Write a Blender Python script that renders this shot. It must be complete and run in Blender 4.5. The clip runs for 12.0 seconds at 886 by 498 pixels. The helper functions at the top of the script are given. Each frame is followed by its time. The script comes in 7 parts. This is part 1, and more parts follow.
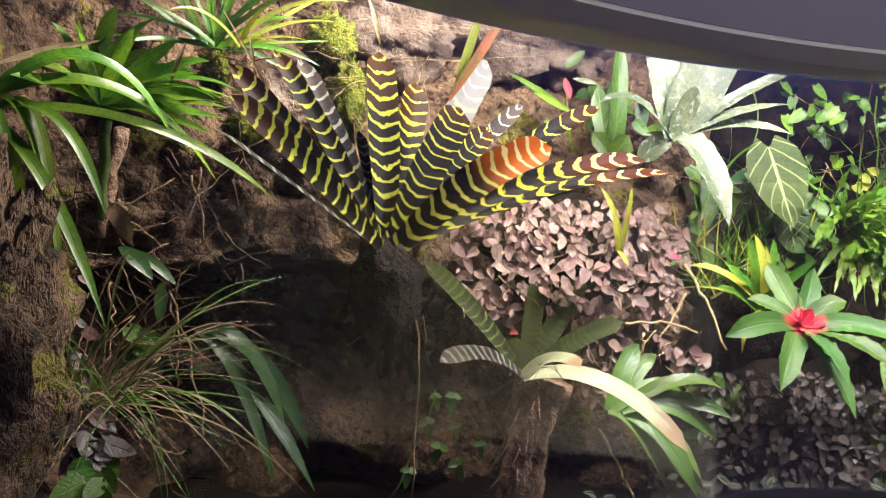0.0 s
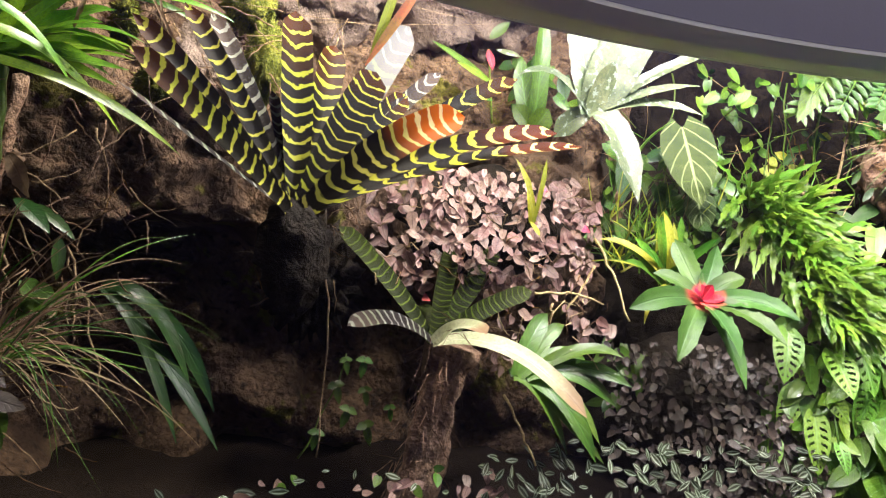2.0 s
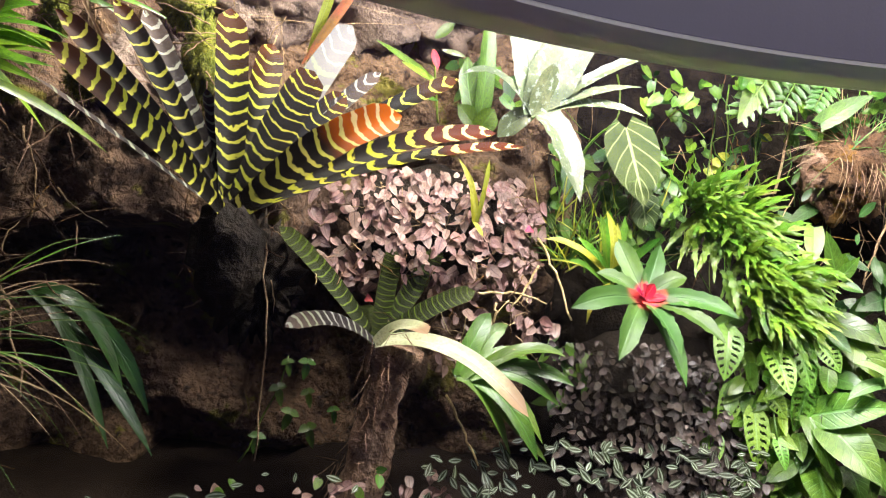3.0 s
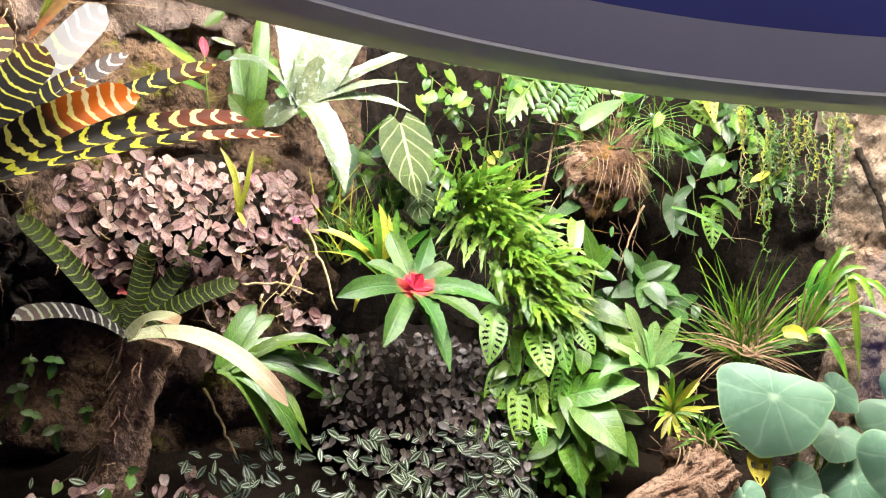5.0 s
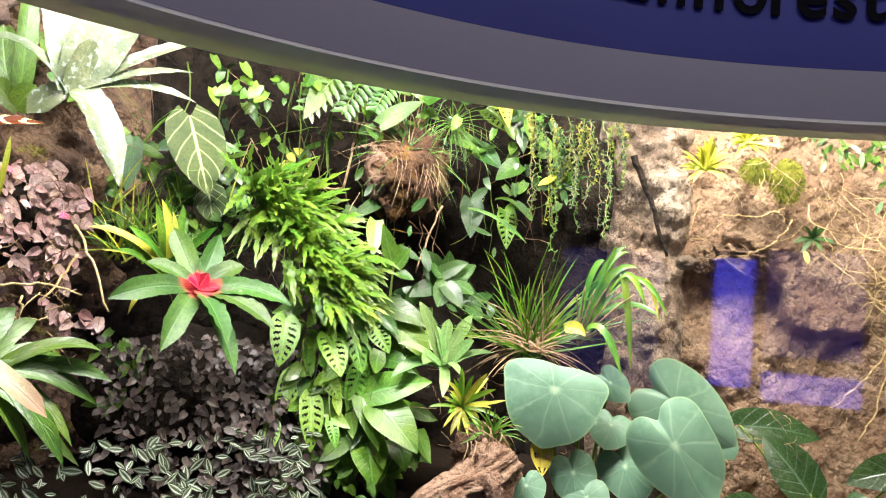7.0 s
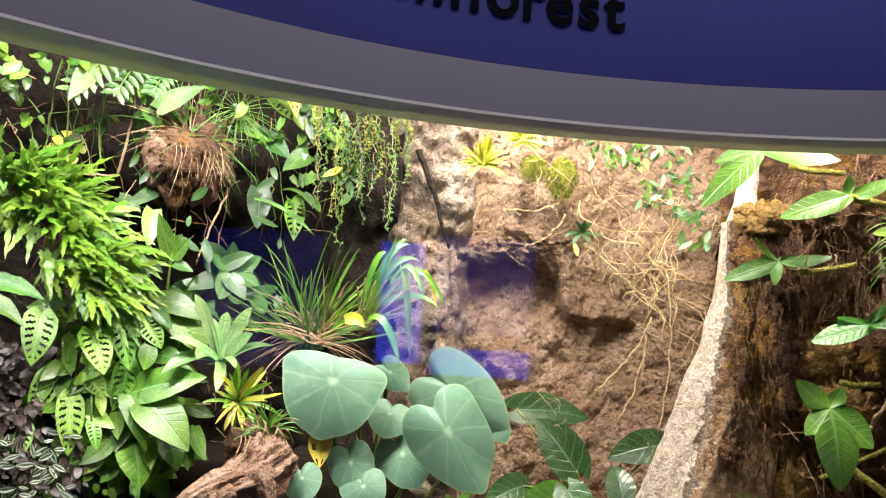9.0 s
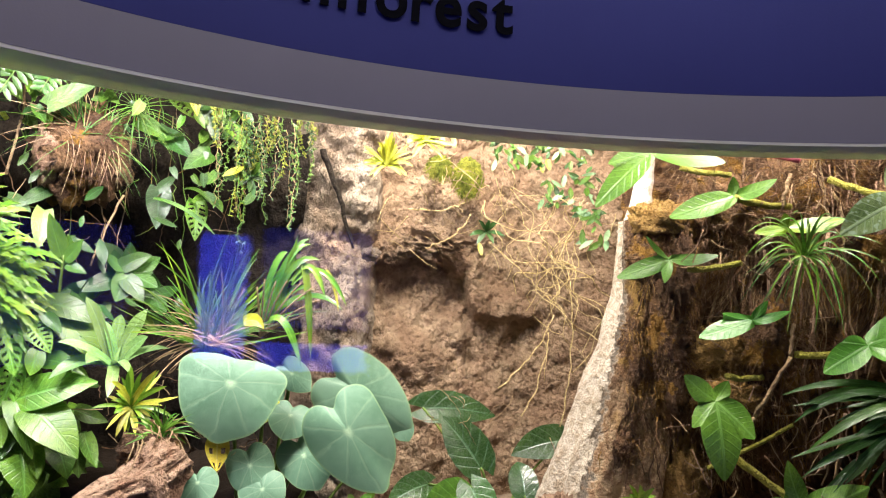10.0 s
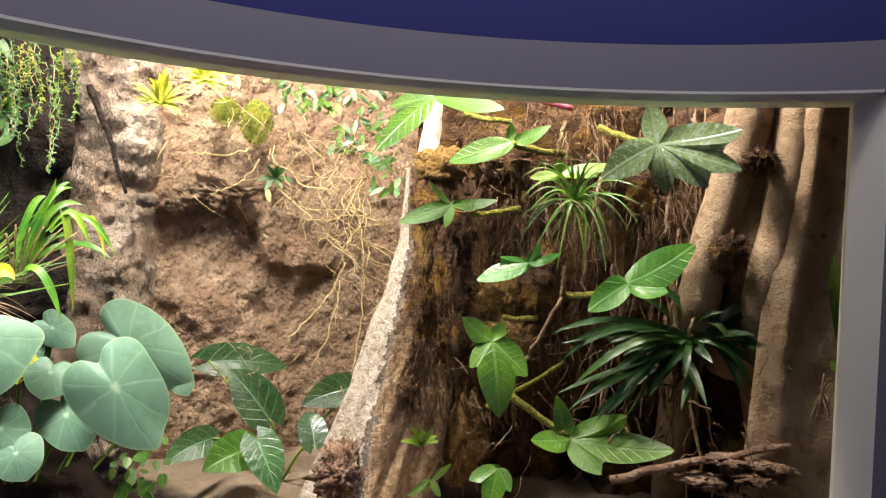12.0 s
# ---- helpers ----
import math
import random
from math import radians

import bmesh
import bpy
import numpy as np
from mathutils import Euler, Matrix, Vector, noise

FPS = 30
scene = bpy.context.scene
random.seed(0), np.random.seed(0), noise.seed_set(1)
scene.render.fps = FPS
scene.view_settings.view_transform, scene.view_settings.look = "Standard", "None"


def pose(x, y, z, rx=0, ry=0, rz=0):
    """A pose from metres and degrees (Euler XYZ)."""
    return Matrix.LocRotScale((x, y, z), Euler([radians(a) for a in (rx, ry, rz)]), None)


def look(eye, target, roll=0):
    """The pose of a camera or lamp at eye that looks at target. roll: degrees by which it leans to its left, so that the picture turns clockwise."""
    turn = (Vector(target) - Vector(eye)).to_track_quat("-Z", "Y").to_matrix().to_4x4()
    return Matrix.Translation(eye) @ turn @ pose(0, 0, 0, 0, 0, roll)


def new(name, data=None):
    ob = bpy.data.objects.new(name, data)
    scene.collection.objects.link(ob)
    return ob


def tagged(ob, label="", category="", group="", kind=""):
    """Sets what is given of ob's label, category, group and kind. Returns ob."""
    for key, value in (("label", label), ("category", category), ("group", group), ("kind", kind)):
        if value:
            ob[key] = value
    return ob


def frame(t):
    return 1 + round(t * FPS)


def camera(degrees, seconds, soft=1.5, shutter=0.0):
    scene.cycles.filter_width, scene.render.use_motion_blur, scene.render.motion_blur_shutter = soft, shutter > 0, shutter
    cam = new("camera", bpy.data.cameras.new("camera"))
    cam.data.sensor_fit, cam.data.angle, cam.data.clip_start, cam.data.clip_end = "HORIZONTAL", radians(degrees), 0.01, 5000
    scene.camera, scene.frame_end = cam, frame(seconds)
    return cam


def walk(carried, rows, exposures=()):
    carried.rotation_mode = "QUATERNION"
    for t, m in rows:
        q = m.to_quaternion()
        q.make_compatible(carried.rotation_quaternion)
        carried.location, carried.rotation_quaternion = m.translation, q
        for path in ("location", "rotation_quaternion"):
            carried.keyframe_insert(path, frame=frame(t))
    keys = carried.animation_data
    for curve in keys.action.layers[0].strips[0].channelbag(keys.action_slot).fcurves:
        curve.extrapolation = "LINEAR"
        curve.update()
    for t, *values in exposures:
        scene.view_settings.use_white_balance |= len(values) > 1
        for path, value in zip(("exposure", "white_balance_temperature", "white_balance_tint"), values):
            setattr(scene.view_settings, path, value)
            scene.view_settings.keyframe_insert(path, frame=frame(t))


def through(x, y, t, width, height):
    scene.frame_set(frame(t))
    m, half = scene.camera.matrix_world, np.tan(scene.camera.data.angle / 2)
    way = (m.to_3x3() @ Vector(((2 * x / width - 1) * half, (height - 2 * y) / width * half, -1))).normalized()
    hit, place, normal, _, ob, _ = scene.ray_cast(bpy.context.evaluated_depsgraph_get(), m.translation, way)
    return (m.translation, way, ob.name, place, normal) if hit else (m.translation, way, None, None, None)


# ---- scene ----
cam = camera(59.0, 12.0, 1.1)
PATH = [
    (0, (-0.846, 0.448, 1.553), (-0.86, 2.447, 1.593), 2.4),
    (0.5, (-0.837, 0.448, 1.543), (-0.851, 2.448, 1.545), 2.9),
    (1, (-0.818, 0.444, 1.546), (-0.782, 2.444, 1.523), 3.6),
    (1.5, (-0.81, 0.44, 1.546), (-0.702, 2.437, 1.518), 4.0),
    (2, (-0.8, 0.435, 1.55), (-0.647, 2.428, 1.521), 4.4),
    (2.5, (-0.786, 0.436, 1.546), (-0.583, 2.426, 1.53), 4.4),
    (2.7, (-0.775, 0.438, 1.556), (-0.555, 2.426, 1.53), 4.3),
    (4.3, (-0.66, 0.416, 1.51), (-0.201, 2.362, 1.551), 4.1),
    (4.5, (-0.653, 0.415, 1.526), (-0.129, 2.345, 1.556), 3.9),
    (5, (-0.604, 0.393, 1.523), (0.044, 2.285, 1.553), 3.8),
    (5.5, (-0.579, 0.39, 1.526), (0.177, 2.241, 1.552), 3.8),
    (6, (-0.543, 0.374, 1.53), (0.302, 2.187, 1.558), 3.7),
    (6.5, (-0.525, 0.37, 1.527), (0.424, 2.13, 1.569), 3.7),
    (8.3, (-0.435, 0.323, 1.526), (0.804, 1.892, 1.59), 3.8),
    (8.5, (-0.424, 0.312, 1.539), (0.864, 1.841, 1.595), 3.7),
    (9, (-0.394, 0.282, 1.535), (0.968, 1.745, 1.601), 3.7),
    (9.5, (-0.364, 0.245, 1.539), (1.061, 1.647, 1.609), 3.6),
    (10, (-0.336, 0.214, 1.545), (1.141, 1.56, 1.616), 3.3),
    (10.5, (-0.3, 0.178, 1.544), (1.243, 1.447, 1.621), 3.1),
    (11, (-0.27, 0.155, 1.538), (1.346, 1.33, 1.622), 3.0),
    (11.5, (-0.244, 0.143, 1.524), (1.436, 1.227, 1.579), 2.9),
    (12, (-0.217, 0.12, 1.514), (1.505, 1.137, 1.507), 2.9),
]
walk(cam, [(t, look(eye, target, roll)) for t, eye, target, roll in PATH])


# ---- light ----
def P(th, r, z):
    """A place in the round room: degrees clockwise from +y, radius from the room's middle, height."""
    a = radians(th)
    return Vector((r * math.sin(a), r * math.cos(a), z))


world = bpy.data.worlds.new("world")
scene.world = world
world.use_nodes = True
world.node_tree.nodes["Background"].inputs[0].default_value = (0.5, 0.5, 0.6, 1)
world.node_tree.nodes["Background"].inputs[1].default_value = 0.02


def lamp(name, eye, target, watts, sx, sy, colour):
    data = bpy.data.lights.new(name, "AREA")
    data.shape, data.size, data.size_y, data.energy, data.color = "RECTANGLE", sx, sy, watts, colour
    ob = new(name, data)
    ob.matrix_world = look(eye, target)
    return ob


WARM, COOL = (1.0, 0.89, 0.81), (1.0, 0.93, 0.96)
lamp("tank_lamp", P(-6, 1.80, 2.40), P(-4, 2.3, 1.5), 35, 0.34, 0.22, COOL)
lamp("tank_lamp", P(13, 1.80, 2.42), P(12, 2.3, 1.4), 39, 0.34, 0.22, COOL)
lamp("tank_lamp", P(36, 1.84, 2.40), P(40, 2.25, 1.4), 43, 0.34, 0.22, WARM)
lamp("tank_lamp", P(63, 1.66, 2.48), P(69, 1.88, 1.7), 30, 0.24, 0.12, WARM)
lamp("tank_lamp", P(-24, 2.02, 2.38), P(-29, 2.4, 1.85), 23, 0.26, 0.18, WARM)
# added unseen fill lamps: brighten the fascia and keep light out of the tank
for th in (-25, 25, 70):
    lamp("fascia_fill", P(th, 1.12, 2.84), P(th, 1.50, 2.0), 5.6, 1.05, 0.08, (1.0, 0.94, 1.0))


# ---- mesh helpers ----
class Geo:
    """Vertices, faces and leaf coordinates of one mesh under way."""

    def __init__(self):
        self.v, self.f, self.uv = [], [], []

    def grid(self, rows, uvs, closed=False):
        k, m = len(self.v), len(rows[0])
        for r, u in zip(rows, uvs):
            self.v.extend(r)
            self.uv.extend(u)
        for i in range(len(rows) - 1):
            for j in range(m if closed else m - 1):
                a, b = k + i * m + j, k + i * m + (j + 1) % m
                self.f.append((a, b, b + m, a + m))


ORIGIN = {}


def mesh_of(geo, name, origin=Vector()):
    me = bpy.data.meshes.new(name)
    me.from_pydata([tuple(p - origin) for p in geo.v], [], geo.f)
    if geo.uv:
        layer = me.uv_layers.new(name="leaf")
        loops = np.empty(len(me.loops), dtype=np.int32)
        me.loops.foreach_get("vertex_index", loops)
        layer.data.foreach_set("uv", np.array(geo.uv, dtype=np.float32)[loops].ravel())
    me.polygons.foreach_set("use_smooth", [True] * len(me.polygons))
    return me


def thing(name, at, label, category, group="", kind=""):
    ob = new(name)
    ob.empty_display_size = 0.02
    ob.location = at
    ORIGIN[ob] = Vector(at)
    return tagged(ob, label, category, group, kind)


def part(name, geo, material, parent, label=""):
    """One mesh under a thing or a part; geo is in world places."""
    me = mesh_of(geo, name, ORIGIN[parent])
    me.materials.append(material)
    ob = new(name, me)
    ob.parent = parent
    ORIGIN[ob] = ORIGIN[parent]
    return tagged(ob, label)


def whole(name, geo, material, label, category, kind="", group=""):
    """A thing of one mesh."""
    me = mesh_of(geo, name)
    me.materials.append(material)
    return tagged(new(name, me), label, category, group, kind)


def strap(s):
    tip = math.sqrt(max(0.0, 1 - ((s - 0.84) / 0.16) ** 2)) if s > 0.84 else 1.0
    return (0.55 + 0.45 * min(1, s / 0.45)) * max(tip, 0.04)


def pointed(s):
    return (0.6 + 0.4 * min(1, s / 0.3)) * (1.0 if s < 0.7 else max(0.03, 1 - ((s - 0.7) / 0.3) ** 1.6))


def grass(s):
    return max(0.05, (1 - s) ** 0.55 * (0.75 + 0.25 * min(1, s / 0.2)))


def lance(s):
    return max(0.04, math.sin(math.pi * min(1, s * 0.96 + 0.03)) ** 0.8)


def ovate(s):
    return max(0.03, math.sin(math.pi * (0.16 + 0.84 * s) ** 0.80) ** 0.85)


def heart(s):
    return max(0.03, math.sin(math.pi * (0.27 + 0.73 * s)) ** 0.85 * min(1.0, 0.40 + 0.60 * math.sqrt(min(1.0, s / 0.14))))


def shield(s):
    return max(0.03, (1 - max(0, (s - 0.25) / 0.75) ** 2.1) ** 0.7)


def facing(p, up=0.5):
    """A leaf's face: turned to the room's middle and up."""
    n = Vector((-p.x, -p.y, 0)).normalized()
    return (n + Vector((0, 0, up))).normalized()


def blade(geo, base, tip, width, arch=0.0, face=None, shape=strap, fold=0.15, n=12, m=4, lobe=0.0, wave=0.0, waves=6.0, twist=0.0, bend=0.0, gaps=0.0, sway=None):
    """A leaf from base to tip: arch lifts its middle, fold raises its rims, lobe draws the base back into a heart, wave ruffles the rim."""
    base, tip = Vector(base), Vector(tip)
    face = face or facing(base)
    length = (tip - base).length
    mid = base.lerp(tip, 0.5) + Vector((0, 0, arch)) + face * bend
    if sway:
        mid += sway
    rows, uvs = [], []
    ph = random.random() * 6
    for i in range(n + 1):
        s = i / n
        c = base.lerp(mid, s).lerp(mid.lerp(tip, s), s)
        t = (mid - base).lerp(tip - mid, s).normalized()
        side = t.cross(face)
        if side.length < 1e-4:
            side = Vector((1, 0, 0))
        side.normalize()
        nor = side.cross(t)
        if twist:
            q = Matrix.Rotation(twist * s, 3, t)
            side, nor = q @ side, q @ nor
        w = width / 2 * shape(s)
        row, uv = [], []
        for j in range(m + 1):
            u = 2 * j / m - 1
            p = c + side * (u * w) + nor * (abs(u) * fold * w)
            if wave:
                p += nor * (wave * u * u * w * math.sin(ph + waves * 6.28 * s + (2 if u > 0 else 0)))
            if lobe:
                p -= t * (lobe * length * abs(u) ** 1.2 * math.exp(-6 * s))
            row.append(p)
            uv.append((j / m, s))
        rows.append(row)
        uvs.append(uv)
    start = len(geo.f)
    geo.grid(rows, uvs)
    if gaps:
        kept = []
        for k, f in enumerate(geo.f[start:]):
            i, j = divmod(k, m)
            u = abs(2 * (j + 0.5) / m - 1)
            hole = (i - round(6 * u)) % 5 in (1, 2) and 0.12 * n < i < 0.86 * n and 0.2 < u < 0.74
            if not hole:
                kept.append(f)
        geo.f[start:] = kept
    return geo


def lobed(geo, base, tip, width, face=None, pairs=2, lobe_w=0.34, arch=0.0, n=8):
    """A cut philodendron leaf: a middle lobe with pairs of long side lobes."""
    base, tip = Vector(base), Vector(tip)
    face = face or facing(base)
    axis = tip - base
    side = axis.cross(face).normalized()
    length = axis.length
    blade(geo, base, tip, width * 0.52, arch, face, ovate, 0.12, n + 4, 4)
    for k in range(pairs):
        s = 0.05 + 0.30 * k / max(1, pairs - 1) if pairs > 1 else 0.06
        for e in (-1, 1):
            a = base + axis * s + Vector((0, 0, arch * s))
            out = (side * e * (0.95 - 0.15 * k) + axis.normalized() * (-0.25 + 0.55 * k)).normalized()
            b = a + out * (width * (0.62 - 0.06 * k)) - face * (0.04 * length)
            blade(geo, a - axis.normalized() * 0.01, b, width * lobe_w, 0.0, face, ovate, 0.15, n, 4)
    return geo


def tube(geo, pts, radii, k=6):
    """A round stem through places, with a radius at each, closed at its ends."""
    pts = [Vector(p) for p in pts]
    if not hasattr(radii, "__len__"):
        radii = [radii] * len(pts)
    rows, uvs, last = [], [], None
    for i, p in enumerate(pts):
        t = (pts[min(i + 1, len(pts) - 1)] - pts[max(i - 1, 0)]).normalized()
        x = last - t * last.dot(t) if last else t.orthogonal()
        x.normalize()
        last = x
        y = t.cross(x)
        rows.append([p + (x * math.cos(6.2832 * j / k) + y * math.sin(6.2832 * j / k)) * radii[i] for j in range(k)])
        uvs.append([(j / k, i / (len(pts) - 1)) for j in range(k)])
    a = len(geo.v)
    geo.grid(rows, uvs, closed=True)
    geo.f.append(tuple(range(a + k - 1, a - 1, -1)))
    geo.f.append(tuple(range(len(geo.v) - k, len(geo.v))))
    return geo


def grained(geo, pts, radii, k=56, groove=0.14, lump=0.16, along=2.0, per=5):
    """A weathered trunk through places: lumps, and grooves that follow the grain."""
    fine, fr = [], []
    for i in range(len(pts) - 1):
        for q in range(per):
            fine.append(Vector(pts[i]).lerp(Vector(pts[i + 1]), q / per))
            fr.append(radii[i] + (radii[i + 1] - radii[i]) * q / per)
    fine.append(Vector(pts[-1]))
    fr.append(radii[-1])
    start = len(geo.v)
    tube(geo, fine, fr, k)
    for i, c in enumerate(fine):
        for j in range(k):
            v = start + i * k + j
            d = geo.v[v] - c
            a = 6.2832 * j / k
            w = Vector((math.cos(a), math.sin(a), 0))
            g1 = noise.noise(w * 4.5 + Vector((c.x, c.y, c.z * along)) * 3)
            h = 1 + lump * noise.fractal((c + d) * 11, 0.9, 2.0, 4) - groove * (1 - abs(g1)) ** 4 + groove * 0.5 * noise.noise(w * 11 + c * (along * 4))
            geo.v[v] = c + d * h
    return geo


def curve_pts(base, tip, arch, n=8, wobble=0.0):
    base, tip = Vector(base), Vector(tip)
    mid = base.lerp(tip, 0.5) + (arch if isinstance(arch, Vector) else Vector((0, 0, arch)))
    pts = []
    for i in range(n + 1):
        s = i / n
        p = base.lerp(mid, s).lerp(mid.lerp(tip, s), s)
        if wobble and 0 < i < n:
            p += Vector((random.uniform(-1, 1), random.uniform(-1, 1), random.uniform(-1, 1))) * wobble
        pts.append(p)
    return pts


def bumpy(geo, centre, rx, ry, rz, rough=0.2, scale=6.0, n=16, k=24, turn=0.0):
    """A lumpy mound round a centre, wider than high."""
    rows, uvs = [], []
    q = Matrix.Rotation(turn, 3, "Z")
    for i in range(n + 1):
        a = math.pi * i / n
        row, uv = [], []
        for j in range(k):
            b = 6.2832 * j / k
            d = Vector((math.sin(a) * math.cos(b), math.sin(a) * math.sin(b), math.cos(a)))
            h = 1 + rough * noise.fractal(d * scale * 0.4 + Vector(centre) * 7, 0.9, 2.1, 4)
            row.append(Vector(centre) + q @ Vector((d.x * rx * h, d.y * ry * h, d.z * rz * h)))
            uv.append((j / k, i / n))
        rows.append(row)
        uvs.append(uv)
    geo.grid(rows, uvs, closed=True)
    return geo


def fuzz(geo, centre, rx, ry, rz, count, length, width=0.0016, down=0.3, turn=0.0):
    """Short loose fibres standing out of a cushion."""
    q = Matrix.Rotation(turn, 3, "Z")
    for k in range(count):
        d = Vector((random.gauss(0, 1), random.gauss(0, 1), random.gauss(0, 1))).normalized()
        p = Vector(centre) + q @ Vector((d.x * rx, d.y * ry, d.z * rz)) * random.uniform(0.8, 1.1)
        o = (q @ d + Vector((random.uniform(-0.8, 0.8), random.uniform(-0.8, 0.8), random.uniform(-0.8, 0.8) - down))).normalized()
        blade(geo, p, p + o * length * random.uniform(0.5, 1.5), width, 0, o.orthogonal(), grass, 0.0, 2, 1, sway=Vector((random.uniform(-1, 1), random.uniform(-1, 1), random.uniform(-1, 1))) * length * 0.25)
    return geo


# ---- materials ----
class Nodes:
    def __init__(self, name):
        self.mat = bpy.data.materials.new(name)
        self.mat.use_nodes = True
        self.t = self.mat.node_tree
        self.t.nodes.clear()

    def n(self, kind, **at):
        node = self.t.nodes.new(kind)
        for key, value in at.items():
            node.inputs[key.replace("_", " ")].default_value = value
        return node

    def link(self, a, b):
        self.t.links.new(a, b)

    def math(self, op, a, b=0.0, c=None, clamp=False):
        node = self.t.nodes.new("ShaderNodeMath")
        node.operation, node.use_clamp = op, clamp
        for k, v in enumerate((a, b, c)):
            if v is None:
                continue
            if isinstance(v, (int, float)):
                node.inputs[k].default_value = v
            else:
                self.link(v, node.inputs[k])
        return node.outputs[0]

    def smooth(self, x, lo, hi, a=0.0, b=1.0):
        node = self.t.nodes.new("ShaderNodeMapRange")
        node.interpolation_type = "SMOOTHSTEP"
        self.link(x, node.inputs[0])
        for k, v in enumerate((lo, hi, a, b)):
            node.inputs[k + 1].default_value = v
        return node.outputs[0]

    def mix(self, fac, a, b, kind="MIX"):
        node = self.t.nodes.new("ShaderNodeMix")
        node.data_type, node.blend_type = "RGBA", kind
        for k, v in ((0, fac), (6, a), (7, b)):
            if isinstance(v, (int, float)):
                node.inputs[k].default_value = v
            elif isinstance(v, tuple):
                node.inputs[k].default_value = (*v[:3], 1)
            else:
                self.link(v, node.inputs[k])
        return node.outputs[2]

    def noise(self, scale, detail=4.0, rough=0.6, vec=None, distort=0.0):
        node = self.n("ShaderNodeTexNoise", Scale=scale, Detail=detail, Roughness=rough, Distortion=distort)
        if vec is not None:
            self.link(vec, node.inputs["Vector"])
        return node.outputs[0]

    def place(self):
        return self.t.nodes.new("ShaderNodeNewGeometry").outputs["Position"]

    def leaf_uv(self):
        uv = self.t.nodes.new("ShaderNodeUVMap")
        uv.uv_map = "leaf"
        sep = self.t.nodes.new("ShaderNodeSeparateXYZ")
        self.link(uv.outputs[0], sep.inputs[0])
        return uv.outputs[0], sep.outputs[0], sep.outputs[1]

    def random(self):
        return self.t.nodes.new("ShaderNodeObjectInfo").outputs["Random"]

    def bump(self, height, strength=0.3, distance=0.01):
        node = self.n("ShaderNodeBump", Strength=strength, Distance=distance)
        self.link(height, node.inputs["Height"])
        return node.outputs[0]

    def done(self, colour, rough=0.5, normal=None, through=0.0, spec=0.5, metal=0.0, coat=0.0):
        b = self.n("ShaderNodeBsdfPrincipled")
        for key, v in (("Base Color", colour), ("Roughness", rough), ("Normal", normal)):
            if v is None:
                continue
            if isinstance(v, tuple):
                b.inputs[key].default_value = (*v[:3], 1)
            elif isinstance(v, (int, float)):
                b.inputs[key].default_value = v
            else:
                self.link(v, b.inputs[key])
        b.inputs["Specular IOR Level"].default_value = spec
        b.inputs["Metallic"].default_value = metal
        b.inputs["Coat Weight"].default_value = coat
        out = self.t.nodes.new("ShaderNodeOutputMaterial")
        if through:
            tr = self.n("ShaderNodeBsdfTranslucent")
            if isinstance(colour, tuple):
                tr.inputs[0].default_value = (*colour[:3], 1)
            else:
                self.link(colour, tr.inputs[0])
            mx = self.n("ShaderNodeMixShader")
            mx.inputs[0].default_value = through
            self.link(b.outputs[0], mx.inputs[1])
            self.link(tr.outputs[0], mx.inputs[2])
            self.link(mx.outputs[0], out.inputs[0])
        else:
            self.link(b.outputs[0], out.inputs[0])
        return self.mat


